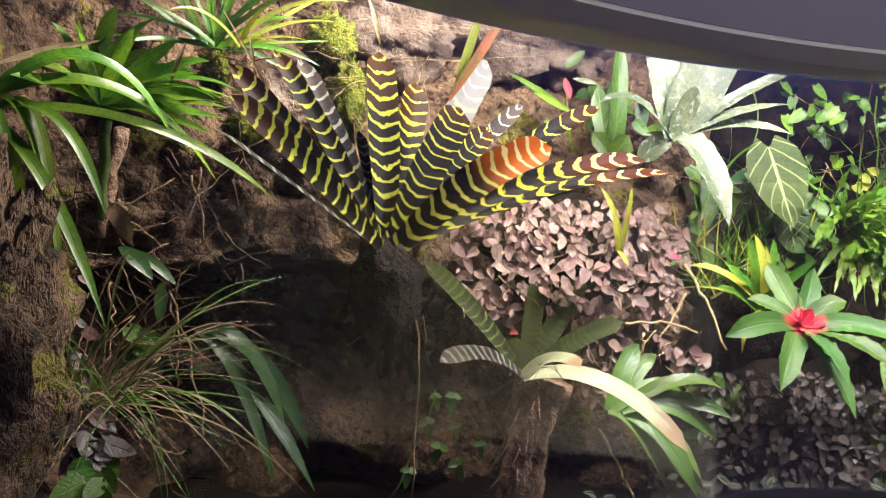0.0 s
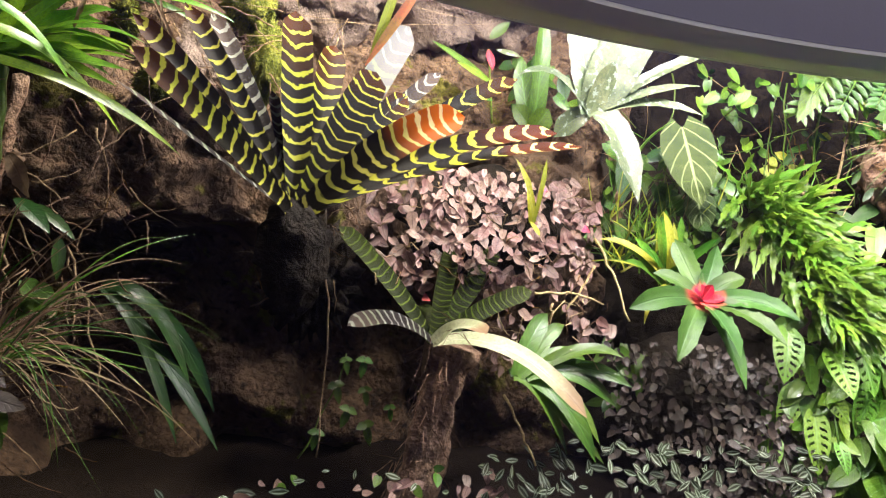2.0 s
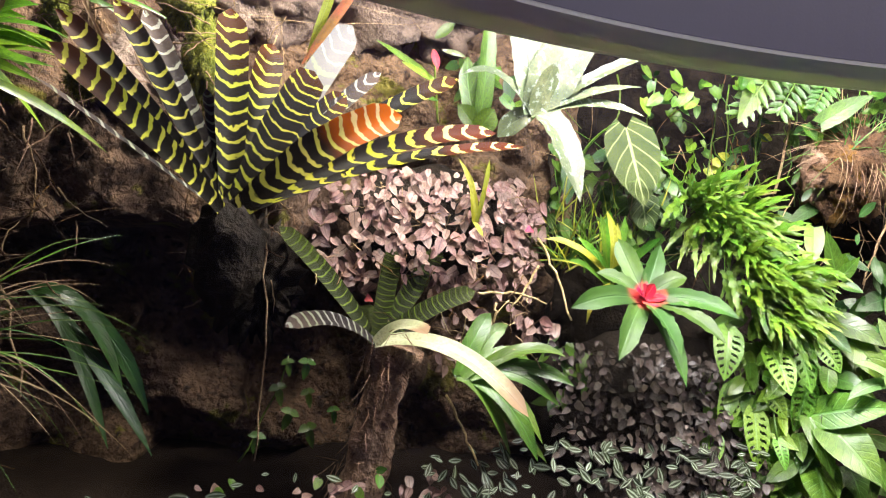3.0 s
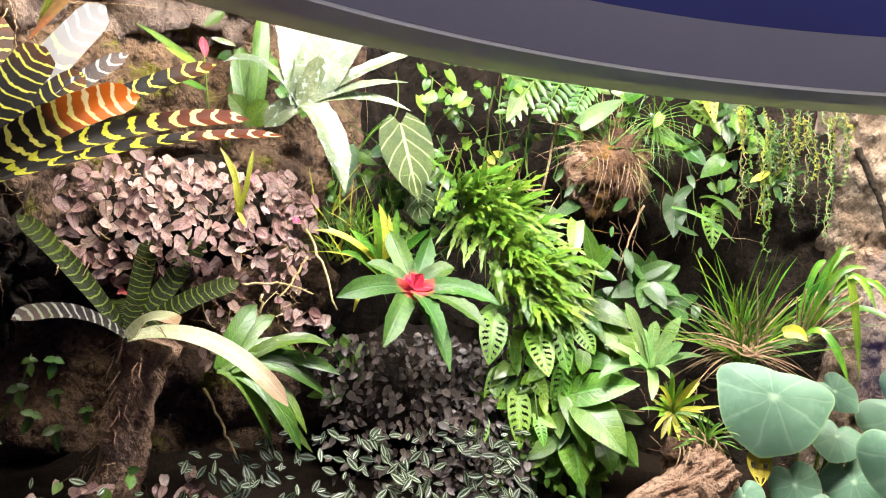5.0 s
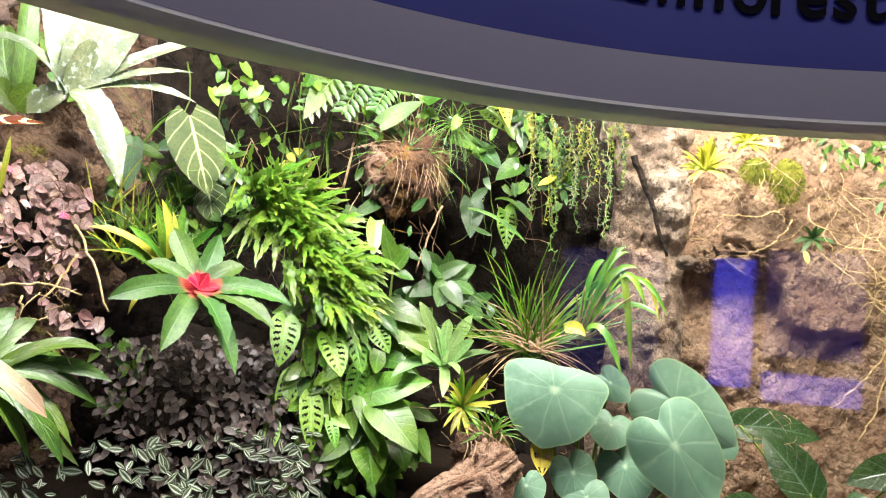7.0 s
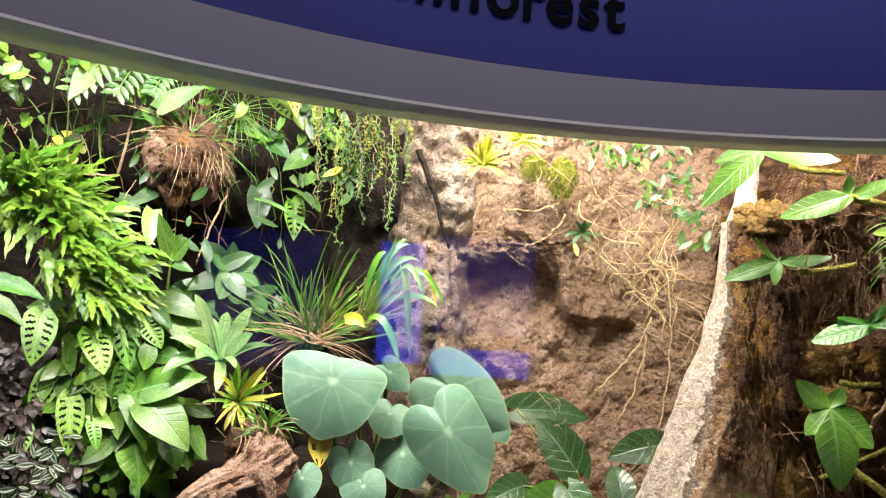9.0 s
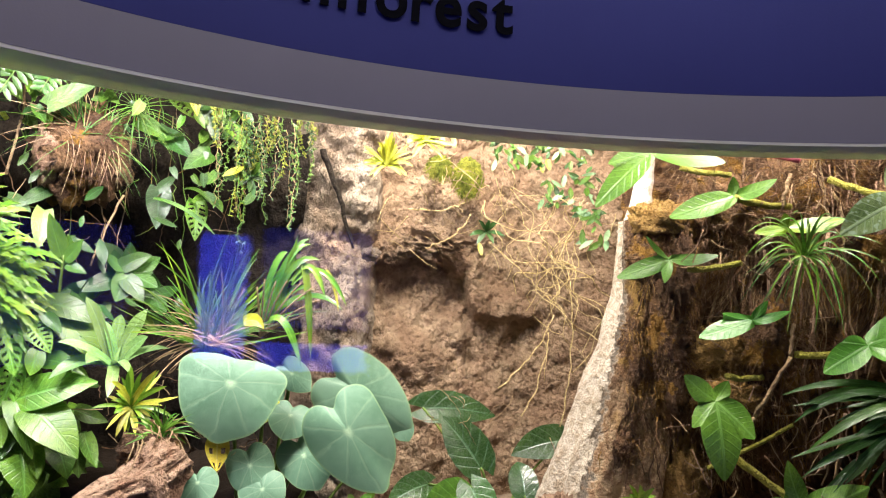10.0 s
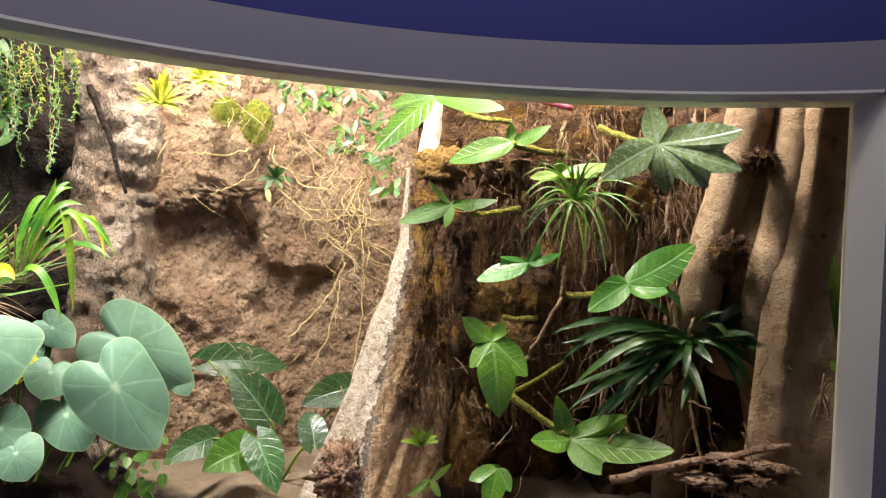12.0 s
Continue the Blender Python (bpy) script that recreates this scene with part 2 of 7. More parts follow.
def leaf_mat(name, c1, c2, vein=None, vein_n=7.0, vein_w=0.12, lean=1.6, mid_w=0.07, rough=0.38, through=0.25, brown=0.0, edge=None, spots=None, tip=None, spec=0.5, heart_col=None, vein_mix=0.5, vary=0.6, stripes=None):
    """A leaf: two greens in soft patches, a midrib and side veins, dry edges and tips."""
    m = Nodes(name)
    c1, c2 = ((c[0] * 1.25, c[1] * 1.05, c[2] * 0.8) if c[1] > c[0] * 1.2 else c for c in (c1, c2))
    uv, x, y = m.leaf_uv()
    mid = m.math("ABSOLUTE", m.math("MULTIPLY_ADD", x, 2.0, -1.0))
    soft = m.noise(14, 3, 0.6, m.place())
    col = m.mix(m.smooth(soft, 0.35, 0.65), c1, c2)
    fine = m.noise(160, 3, 0.6, m.place())
    col = m.mix(m.smooth(fine, 0.4, 0.7, 0.0, 0.5), col, (c1[0] * 0.5, c1[1] * 0.5, c1[2] * 0.5))
    wave = m.math("PINGPONG", m.math("ADD", m.math("MULTIPLY_ADD", y, vein_n, m.math("MULTIPLY", mid, -lean)), m.math("MULTIPLY", soft, 0.3)), 0.5)
    lines = m.smooth(wave, 0.0, vein_w, 1.0, 0.0)
    rib = m.smooth(mid, mid_w * 0.5, mid_w * 1.6, 1.0, 0.0)
    v = m.math("MAXIMUM", m.math("MULTIPLY", lines, 0.7), rib)
    if vein:
        col = m.mix(m.math("MULTIPLY", v, vein_mix), col, vein)
    if edge:
        col = m.mix(m.smooth(mid, 0.72, 0.9), col, edge)
    if stripes:
        band = m.math("MULTIPLY", m.smooth(mid, 0.22, 0.36), m.smooth(m.math("ADD", mid, m.math("MULTIPLY", soft, 0.2)), 0.72, 0.84, 1.0, 0.0))
        col = m.mix(m.math("MULTIPLY", band, m.smooth(fine, 0.3, 0.55, 0.55, 1.0)), col, stripes)
    if spots:
        sp = m.smooth(m.noise(70, 2, 0.5, m.place()), 0.56, 0.64)
        col = m.mix(sp, col, spots)
    if heart_col:
        col = m.mix(m.smooth(m.math("ADD", y, m.math("MULTIPLY", soft, 0.25)), 0.20, 0.34, 1.0, 0.0), col, heart_col)
    if tip:
        col = m.mix(m.smooth(m.math("ADD", y, m.math("MULTIPLY", soft, 0.5)), 0.95, 1.15), col, tip)
    if brown:
        dead = m.smooth(m.noise(22, 4, 0.7, m.place()), 0.72 - brown * 0.2, 0.80 - brown * 0.2)
        col = m.mix(dead, col, (0.16, 0.09, 0.035))
    r = m.random()
    hsv = m.n("ShaderNodeHueSaturation", Saturation=1.0)
    m.link(m.math("MULTIPLY_ADD", r, 0.04, 0.48), hsv.inputs["Hue"])
    m.link(m.math("MULTIPLY_ADD", m.math("FRACT", m.math("MULTIPLY", r, 7.3)), vary, 1.0 - vary / 2), hsv.inputs["Value"])
    m.link(col, hsv.inputs["Color"])
    relief = m.math("ADD", m.math("MULTIPLY", v, -0.7), m.math("MULTIPLY", fine, 0.4))
    rr = m.math("MULTIPLY_ADD", fine, 0.25, rough - 0.1)
    return m.done(hsv.outputs[0], rr, m.bump(relief, 0.35, 0.004), through, spec)


def band_mat(name, dark, light, red, red_from=0.55, bands=13.0, width=0.27, rough=0.4, through=0.08, tip=None, tilt=1.0, dust=0.03, spec=0.05):
    """A banded bromeliad leaf: ragged light cross bands on a dark ground that reddens towards the tip."""
    m = Nodes(name)
    uv, x, y = m.leaf_uv()
    mid = m.math("MULTIPLY_ADD", x, 2.0, -1.0)
    rag = m.noise(38, 3, 0.65, m.place())
    soft = m.noise(9, 2, 0.5, m.place())
    r = m.random()
    phase = m.math("ADD", m.math("MULTIPLY_ADD", y, bands, m.math("MULTIPLY", r, 3.0)), m.math("ADD", m.math("MULTIPLY", rag, 0.9), m.math("MULTIPLY", m.math("MULTIPLY", mid, mid), -0.35 * tilt)))
    saw = m.math("PINGPONG", phase, 0.5)
    w = m.math("MULTIPLY_ADD", soft, 0.16, width - 0.22)
    edge = m.math("SUBTRACT", saw, w)
    band = m.smooth(edge, -0.03, 0.03, 1.0, 0.0)
    ground = m.mix(m.smooth(m.math("ADD", y, m.math("MULTIPLY_ADD", soft, 0.5, -0.25)), red_from, red_from + 0.35), dark, red)
    fleck = m.noise(240, 3, 0.7, m.place())
    ground = m.mix(m.smooth(fleck, 0.5, 0.8, 0.0, dust), ground, (0.30, 0.30, 0.27))
    lightc = m.mix(m.smooth(soft, 0.4, 0.65), light, (light[0] * 0.75, light[1] * 0.85, light[2] * 0.6))
    if tip:
        lightc = m.mix(m.smooth(y, red_from, red_from + 0.3), lightc, tip)
    col = m.mix(band, ground, lightc)
    hsv = m.n("ShaderNodeHueSaturation", Hue=0.5, Saturation=1.0)
    m.link(m.math("MULTIPLY_ADD", r, 0.35, 0.82), hsv.inputs["Value"])
    m.link(col, hsv.inputs["Color"])
    relief = m.noise(90, 3, 0.6, uv)
    return m.done(hsv.outputs[0], m.math("MULTIPLY_ADD", fleck, 0.3, rough - 0.1), m.bump(relief, 0.15, 0.003), through, spec)


def earth_mat(name, cols, scale=9.0, rough=0.9, bump=0.8, fine=90.0, cracks=0.0, moss=None, moss_cut=0.6, spec=0.3, dist=0.02, pebble=0.0):
    """Rock, soil, bark: three colours in patches, grain, cracks, and moss in tufts."""
    m = Nodes(name)
    pos = m.place()
    big, mid, small = m.noise(scale, 5, 0.6, pos, 0.4), m.noise(scale * 4, 4, 0.6, pos), m.noise(fine, 4, 0.7, pos)
    col = m.mix(m.smooth(big, 0.35, 0.65), cols[0], cols[1])
    col = m.mix(m.smooth(mid, 0.5, 0.72), col, cols[2])
    col = m.mix(m.math("MULTIPLY", m.smooth(small, 0.45, 0.75), 0.5), col, (cols[0][0] * 0.45, cols[0][1] * 0.45, cols[0][2] * 0.45))
    height = m.math("ADD", m.math("MULTIPLY", mid, 0.8), m.math("MULTIPLY", small, 0.5))
    if pebble:
        pv = m.t.nodes.new("ShaderNodeTexVoronoi")
        pv.inputs["Scale"].default_value = pebble
        m.link(m.mix(0.03, pos, m.n("ShaderNodeTexNoise", Scale=40.0).outputs["Color"], "ADD"), pv.inputs["Vector"])
        gap = m.smooth(pv.outputs["Distance"], 0.30, 0.75)
        # shade in the gaps between pebbles is also mixed into the colour
        col = m.mix(m.math("MULTIPLY", gap, m.smooth(big, 0.35, 0.6, 0.03, 0.2)), col, cols[2])
        height = m.math("SUBTRACT", height, m.math("MULTIPLY", m.math("MULTIPLY", gap, big), 0.38))
    if cracks:
        vo = m.t.nodes.new("ShaderNodeTexVoronoi")
        vo.feature = "DISTANCE_TO_EDGE"
        vo.inputs["Scale"].default_value = cracks
        warp = m.mix(0.12, pos, m.n("ShaderNodeTexNoise", Scale=7.0).outputs["Color"], "ADD")
        m.link(warp, vo.inputs["Vector"])
        line = m.smooth(vo.outputs["Distance"], 0.0, 0.035, 1.0, 0.0)
        col = m.mix(m.math("MULTIPLY", line, 0.7), col, (cols[0][0] * 0.3, cols[0][1] * 0.3, cols[0][2] * 0.3))
        height = m.math("SUBTRACT", height, m.math("MULTIPLY", line, 0.8))
    if moss:
        g = m.smooth(m.math("ADD", m.noise(scale * 0.8, 4, 0.65, pos), m.math("MULTIPLY", small, 0.12)), moss_cut, moss_cut + 0.06)
        col = m.mix(g, col, m.mix(small, moss, (moss[0] * 0.35, moss[1] * 0.4, moss[2] * 0.3)))
    return m.done(col, m.math("MULTIPLY_ADD", mid, 0.2, rough - 0.15), m.bump(height, bump, dist), 0.0, spec)


def paint_mat(name, col, rough=0.55):
    m = Nodes(name)
    pos = m.place()
    soft, fine = m.noise(3, 3, 0.6, pos), m.noise(220, 3, 0.7, pos)
    c = m.mix(m.smooth(soft, 0.3, 0.7, 0.0, 0.25), col, (col[0] * 0.8, col[1] * 0.8, col[2] * 0.8))
    return m.done(c, m.math("MULTIPLY_ADD", soft, 0.15, rough - 0.07), m.bump(fine, 0.12, 0.002))


def glass_mat():
    m = Nodes("glass")
    fres = m.n("ShaderNodeFresnel", IOR=1.55)
    clear, gloss = m.n("ShaderNodeBsdfTransparent"), m.n("ShaderNodeBsdfGlossy", Roughness=0.03)
    clear.inputs[0].default_value = (0.97, 0.99, 0.97, 1)
    mx, out = m.n("ShaderNodeMixShader"), m.t.nodes.new("ShaderNodeOutputMaterial")
    m.link(fres.outputs[0], mx.inputs[0])
    m.link(clear.outputs[0], mx.inputs[1])
    m.link(gloss.outputs[0], mx.inputs[2])
    m.link(mx.outputs[0], out.inputs[0])
    return m.mat


def glow_mat(name, col, strength):
    m = Nodes(name)
    e, out = m.n("ShaderNodeEmission", Strength=strength), m.t.nodes.new("ShaderNodeOutputMaterial")
    e.inputs[0].default_value = (*col, 1)
    m.link(e.outputs[0], out.inputs[0])
    return m.mat


M_GREY = paint_mat("grey_paint", (0.28, 0.262, 0.295), 0.7)
M_BLUE = paint_mat("blue_panel", (0.026, 0.032, 0.19), 0.75)
M_CREAM = paint_mat("cream_paint", (0.94, 0.91, 0.76))
M_DARK = paint_mat("dark_room", (0.012, 0.012, 0.014), 0.85)
M_LETTER = Nodes("black_letters").done((0.005, 0.005, 0.007), 0.9, spec=0.03)
M_GLASS = glass_mat()
M_ROCK_RED = earth_mat("red_brown_rock", ((0.085, 0.050, 0.030), (0.24, 0.150, 0.085), (0.022, 0.014, 0.009)), 8, bump=1.0, dist=0.03, moss=(0.26, 0.22, 0.04), moss_cut=0.64, pebble=55)
M_ROCK_TAN = earth_mat("tan_rock", ((0.30, 0.19, 0.115), (0.42, 0.30, 0.19), (0.20, 0.125, 0.075)), 8, bump=1.0, fine=110, dist=0.03, pebble=60)
M_ROCK_GREY = earth_mat("grey_rock", ((0.24, 0.165, 0.105), (0.38, 0.31, 0.23), (0.12, 0.08, 0.05)), 5, bump=1.0, dist=0.025, fine=140, pebble=60)
M_ROCK_BROWN = earth_mat("brown_rock", ((0.20, 0.14, 0.105), (0.30, 0.23, 0.18), (0.10, 0.065, 0.045)), 6, bump=1.0, dist=0.03)
M_ROOT = earth_mat("root_mat", ((0.09, 0.046, 0.024), (0.22, 0.12, 0.055), (0.03, 0.016, 0.009)), 12, bump=1.0, fine=120, moss=(0.34, 0.17, 0.03), moss_cut=0.60, dist=0.03)
# near-black: deep shade of the hollow and banks is put into this colour
M_SHADE_SOIL = earth_mat("shade_dark_soil", ((0.012, 0.009, 0.006), (0.028, 0.020, 0.013), (0.006, 0.004, 0.003)), 14, bump=0.9, spec=0.15)
def ground_mat():
    """Dark soil that turns to pale sand east of the pillar."""
    m = Nodes("tank_ground")
    pos = m.place()
    sep = m.t.nodes.new("ShaderNodeSeparateXYZ")
    m.link(pos, sep.inputs[0])
    big, mid, small = m.noise(9, 4, 0.6, pos), m.noise(40, 4, 0.6, pos), m.noise(150, 3, 0.7, pos)
    soil = m.mix(mid, (0.010, 0.007, 0.005), (0.034, 0.023, 0.015))
    sand = m.mix(mid, (0.24, 0.17, 0.11), (0.44, 0.35, 0.25))
    f = m.smooth(m.math("ADD", sep.outputs[0], m.math("MULTIPLY", big, 0.4)), 1.35, 1.5)
    return m.done(m.mix(f, soil, sand), 0.9, m.bump(m.math("ADD", mid, small), 0.8, 0.02), 0.0, 0.08)


M_GROUND = ground_mat()
M_PALE = earth_mat("pale_bark", ((0.60, 0.52, 0.42), (0.70, 0.64, 0.55), (0.42, 0.33, 0.24)), 10, bump=0.6, fine=110)
M_TRUNK = earth_mat("smooth_trunk", ((0.34, 0.225, 0.13), (0.46, 0.33, 0.21), (0.22, 0.135, 0.075)), 7, bump=1.0, fine=150, dist=0.012)
M_DRIFT = earth_mat("driftwood", ((0.25, 0.14, 0.085), (0.40, 0.27, 0.18), (0.08, 0.042, 0.024)), 16, bump=1.0)
M_MOSS = earth_mat("golden_moss", ((0.30, 0.17, 0.045), (0.42, 0.26, 0.08), (0.17, 0.085, 0.03)), 30, bump=1.0, fine=200)
M_MOSSG = earth_mat("green_moss", ((0.17, 0.20, 0.02), (0.32, 0.33, 0.04), (0.05, 0.06, 0.008)), 30, bump=1.0, fine=200)
def stump_mat():
    """Stripped pale wood on one flank, its light partly put into the colour, dark fibrous bark on the other, tan bark
    at the foot.
    """
    m = Nodes("stump_bark")
    uv, x, y = m.leaf_uv()
    pos = m.place()
    big, mid, small = m.noise(8, 4, 0.6, pos), m.noise(45, 4, 0.65, pos), m.noise(160, 3, 0.7, pos)
    pale = m.mix(m.smooth(mid, 0.4, 0.65), (0.62, 0.54, 0.43), (0.42, 0.33, 0.23))
    tan = m.mix(m.smooth(mid, 0.35, 0.65), (0.48, 0.34, 0.20), (0.27, 0.16, 0.085))
    dark = m.mix(m.smooth(mid, 0.35, 0.65), (0.22, 0.125, 0.06), (0.06, 0.032, 0.017))
    dark = m.mix(m.smooth(big, 0.55, 0.68), dark, (0.33, 0.20, 0.05))
    edge = m.math("ADD", x, m.math("MULTIPLY", m.math("SUBTRACT", mid, 0.5), 0.10))
    edge = m.math("ADD", edge, m.math("MULTIPLY_ADD", y, 0.14, -0.06))
    flank = m.math("MULTIPLY", m.smooth(edge, 0.500, 0.530, 0.0, 1.0), m.smooth(x, 0.90, 0.97, 1.0, 0.0))
    up = m.smooth(m.math("ADD", y, m.math("MULTIPLY", big, 0.3)), 0.56, 0.74)
    front = m.mix(up, tan, dark)
    col = m.mix(flank, pale, front)
    # the crack's shade is a dark line in the colour, with no groove
    split = m.math("MULTIPLY", m.smooth(edge, 0.488, 0.500), m.smooth(edge, 0.506, 0.520, 1.0, 0.0))
    col = m.mix(m.math("MULTIPLY", split, 0.75), col, (0.05, 0.035, 0.025))
    col = m.mix(m.math("MULTIPLY", m.smooth(small, 0.5, 0.75), 0.22), col, (0.05, 0.03, 0.02))
    h = m.math("ADD", mid, m.math("MULTIPLY", small, 0.6))
    return m.done(col, 0.85, m.bump(h, 1.0, 0.02), 0.0, 0.25)


def taro_mat():
    """A shield leaf: pale spokes from the stalk, fine net between them, a thin rim."""
    m = Nodes("shield_leaf")
    uv, x, y = m.leaf_uv()
    pos = m.place()
    soft, net = m.noise(10, 3, 0.6, pos), m.noise(60, 4, 0.65, pos)
    col = m.mix(m.smooth(soft, 0.35, 0.65), (0.105, 0.215, 0.13), (0.15, 0.275, 0.175))
    col = m.mix(m.smooth(net, 0.45, 0.7, 0.0, 0.45), col, (0.19, 0.33, 0.21))
    spoke = m.math("PINGPONG", m.math("MULTIPLY_ADD", x, 9.0, m.math("MULTIPLY", soft, 0.6)), 0.5)
    width = m.math("MULTIPLY_ADD", y, -0.06, 0.09)
    line = m.smooth(m.math("SUBTRACT", spoke, width), -0.04, 0.05, 1.0, 0.0)
    heart = m.smooth(y, 0.0, 0.16, 1.0, 0.0)
    col = m.mix(m.math("MAXIMUM", m.math("MULTIPLY", line, 0.20), heart), col, (0.38, 0.54, 0.34))
    col = m.mix(m.smooth(y, 0.95, 1.0, 0.0, 0.6), col, (0.30, 0.45, 0.20))
    r = m.random()
    hsv = m.n("ShaderNodeHueSaturation", Hue=0.5, Saturation=1.0)
    m.link(m.math("MULTIPLY_ADD", r, 0.4, 0.75), hsv.inputs["Value"])
    m.link(col, hsv.inputs["Color"])
    return m.done(hsv.outputs[0], 0.5, m.bump(m.math("MULTIPLY_ADD", line, -1.0, m.math("MULTIPLY", net, 0.5)), 0.12, 0.003), 0.15, 0.35)


def shield_leaf(geo, stalk, tip, width, face, notch=0.55, back=0.72, k=72, rings=9, corner=0.08):
    """A round taro leaf on its stalk: a pointed front, two full lobes behind with a notch between them."""
    axis = tip - stalk
    a = axis.length
    y = axis.normalized()
    x = y.cross(face).normalized()
    n = x.cross(y)
    rows, uvs = [], []
    ph = random.random() * 6
    for i in range(rings + 1):
        s = i / rings
        row, uv = [], []
        for j in range(k + 1):
            f = math.pi * (2 * j / k - 1)
            fx, fy = math.sin(f) * width / 2, math.cos(f) * (a if abs(f) < math.pi / 2 else a * back)
            r = 1.0 + 0.10 * math.exp(-((f / 0.22) ** 2)) - notch * math.exp(-(((math.pi - abs(f)) / 0.24) ** 2)) + corner * math.exp(-(((abs(f) - 2.3) / 0.45) ** 2))
            r *= 1 + 0.02 * math.sin(5 * f + ph)
            q = stalk + (x * fx + y * fy) * (r * s)
            q += n * (0.10 * width * (0.25 - s * s) + 0.035 * width * s * s * math.sin(3 * f + ph))
            row.append(q)
            uv.append((j / k, s))
        rows.append(row)
        uvs.append(uv)
    geo.grid(rows, uvs)
    return geo


M_STUMP = stump_mat()
M_ZEBRA = band_mat("zebra_leaf", (0.007, 0.006, 0.004), (0.44, 0.42, 0.06), (0.060, 0.018, 0.004), 0.66, bands=14, width=0.25, dust=0.05)
M_ZEBRA_RED = band_mat("zebra_leaf_orange", (0.008, 0.006, 0.004), (0.55, 0.48, 0.10), (0.50, 0.11, 0.006), 0.50, tip=(0.80, 0.60, 0.30), bands=13)
M_ZEBRA_DUSK = band_mat("zebra_leaf_dusk", (0.008, 0.006, 0.004), (0.50, 0.47, 0.04), (0.085, 0.018, 0.005), 0.55, tip=(0.75, 0.58, 0.22))
M_ZEBRA_PALE = band_mat("zebra_leaf_pale", (0.12, 0.115, 0.11), (0.26, 0.255, 0.25), (0.15, 0.15, 0.15), 0.5, dust=0.4)
M_ZEBRA_GREY = band_mat("zebra_leaf_grey", (0.022, 0.018, 0.017), (0.28, 0.28, 0.25), (0.07, 0.05, 0.04), 0.6, dust=0.3)
M_ZEBRA_GREEN = band_mat("zebra_leaf_green", (0.016, 0.022, 0.006), (0.13, 0.165, 0.03), (0.035, 0.045, 0.010), 0.6, bands=17, width=0.22, dust=0.2)
M_SILVER = leaf_mat("silver_leaf", (0.075, 0.125, 0.07), (0.17, 0.23, 0.16), (0.24, 0.29, 0.23), 0.0, 0.0, 0.2, 0.05, rough=0.4, through=0.15, spots=(0.28, 0.34, 0.28), vein_mix=0.2)
M_GREEN = leaf_mat("green_leaf", (0.042, 0.115, 0.016), (0.085, 0.20, 0.027), (0.13, 0.30, 0.06), 7, rough=0.3)
M_BRIGHT = leaf_mat("bright_leaf", (0.075, 0.20, 0.020), (0.15, 0.32, 0.038), (0.22, 0.46, 0.10), 8, through=0.2, rough=0.3)
M_FROND = leaf_mat("frond", (0.080, 0.20, 0.018), (0.15, 0.31, 0.030), (0.16, 0.38, 0.07), 14, 0.2, through=0.2, rough=0.3)
M_STRAP = leaf_mat("strap_leaf", (0.045, 0.16, 0.018), (0.12, 0.30, 0.03), (0.16, 0.36, 0.06), 0.0, 0.0, through=0.2, rough=0.32)
M_BLADE = leaf_mat("bright_strap_leaf", (0.085, 0.25, 0.02), (0.19, 0.40, 0.035), (0.22, 0.42, 0.07), 0.0, 0.0, through=0.22, rough=0.3)
# deep green, lowered further to carry some of the strap clump's shade
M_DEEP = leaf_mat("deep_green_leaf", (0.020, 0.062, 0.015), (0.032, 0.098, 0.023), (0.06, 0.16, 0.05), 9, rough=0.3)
M_TARO = taro_mat()
M_BLUEG = leaf_mat("taro_leaf", (0.13, 0.28, 0.17), (0.17, 0.34, 0.21), (0.28, 0.46, 0.27), 4, 0.05, 1.2, 0.035, rough=0.5, through=0.15)
M_VELVET = leaf_mat("velvet_leaf", (0.030, 0.075, 0.015), (0.055, 0.11, 0.025), (0.36, 0.45, 0.20), 4.5, 0.11, 1.7, 0.05, rough=0.5, through=0.15, vein_mix=0.95, spec=0.2)
M_BROWNLEAF = leaf_mat("brown_pink_leaf", (0.24, 0.13, 0.10), (0.42, 0.28, 0.23), (0.09, 0.04, 0.035), 7, 0.16, rough=0.42, through=0.12, vein_mix=0.85, vary=0.9)
M_DUSK = leaf_mat("dusky_leaf", (0.046, 0.032, 0.025), (0.115, 0.088, 0.070), (0.03, 0.022, 0.018), 6, rough=0.36, through=0.1, vary=1.2)
M_TRAD = leaf_mat("silver_striped_leaf", (0.022, 0.040, 0.016), (0.045, 0.075, 0.03), None, rough=0.35, stripes=(0.33, 0.40, 0.30), vary=0.9)
M_YELLOW = leaf_mat("yellow_leaf", (0.55, 0.46, 0.03), (0.40, 0.42, 0.05), (0.6, 0.55, 0.15), 6)
M_LIME = leaf_mat("lime_leaf", (0.34, 0.42, 0.035), (0.50, 0.54, 0.08), (0.55, 0.58, 0.18), 0.0, 0.0)
M_DRY = leaf_mat("dry_leaf", (0.34, 0.22, 0.11), (0.46, 0.33, 0.18), (0.28, 0.17, 0.08), 0.0, 0.0, rough=0.7)
M_PALELEAF = leaf_mat("faded_leaf", (0.50, 0.52, 0.28), (0.58, 0.56, 0.36), (0.6, 0.6, 0.42), 0.0, 0.0, tip=(0.34, 0.20, 0.12))
M_RED = leaf_mat("red_hearted_leaf", (0.035, 0.10, 0.025), (0.06, 0.15, 0.03), (0.10, 0.20, 0.06), 0.0, 0.0, rough=0.42, through=0.1, spec=0.3, heart_col=(0.50, 0.05, 0.07))
M_REDIN = leaf_mat("red_bract", (0.62, 0.03, 0.07), (0.70, 0.10, 0.14), (0.7, 0.3, 0.3), 0.0, 0.0)
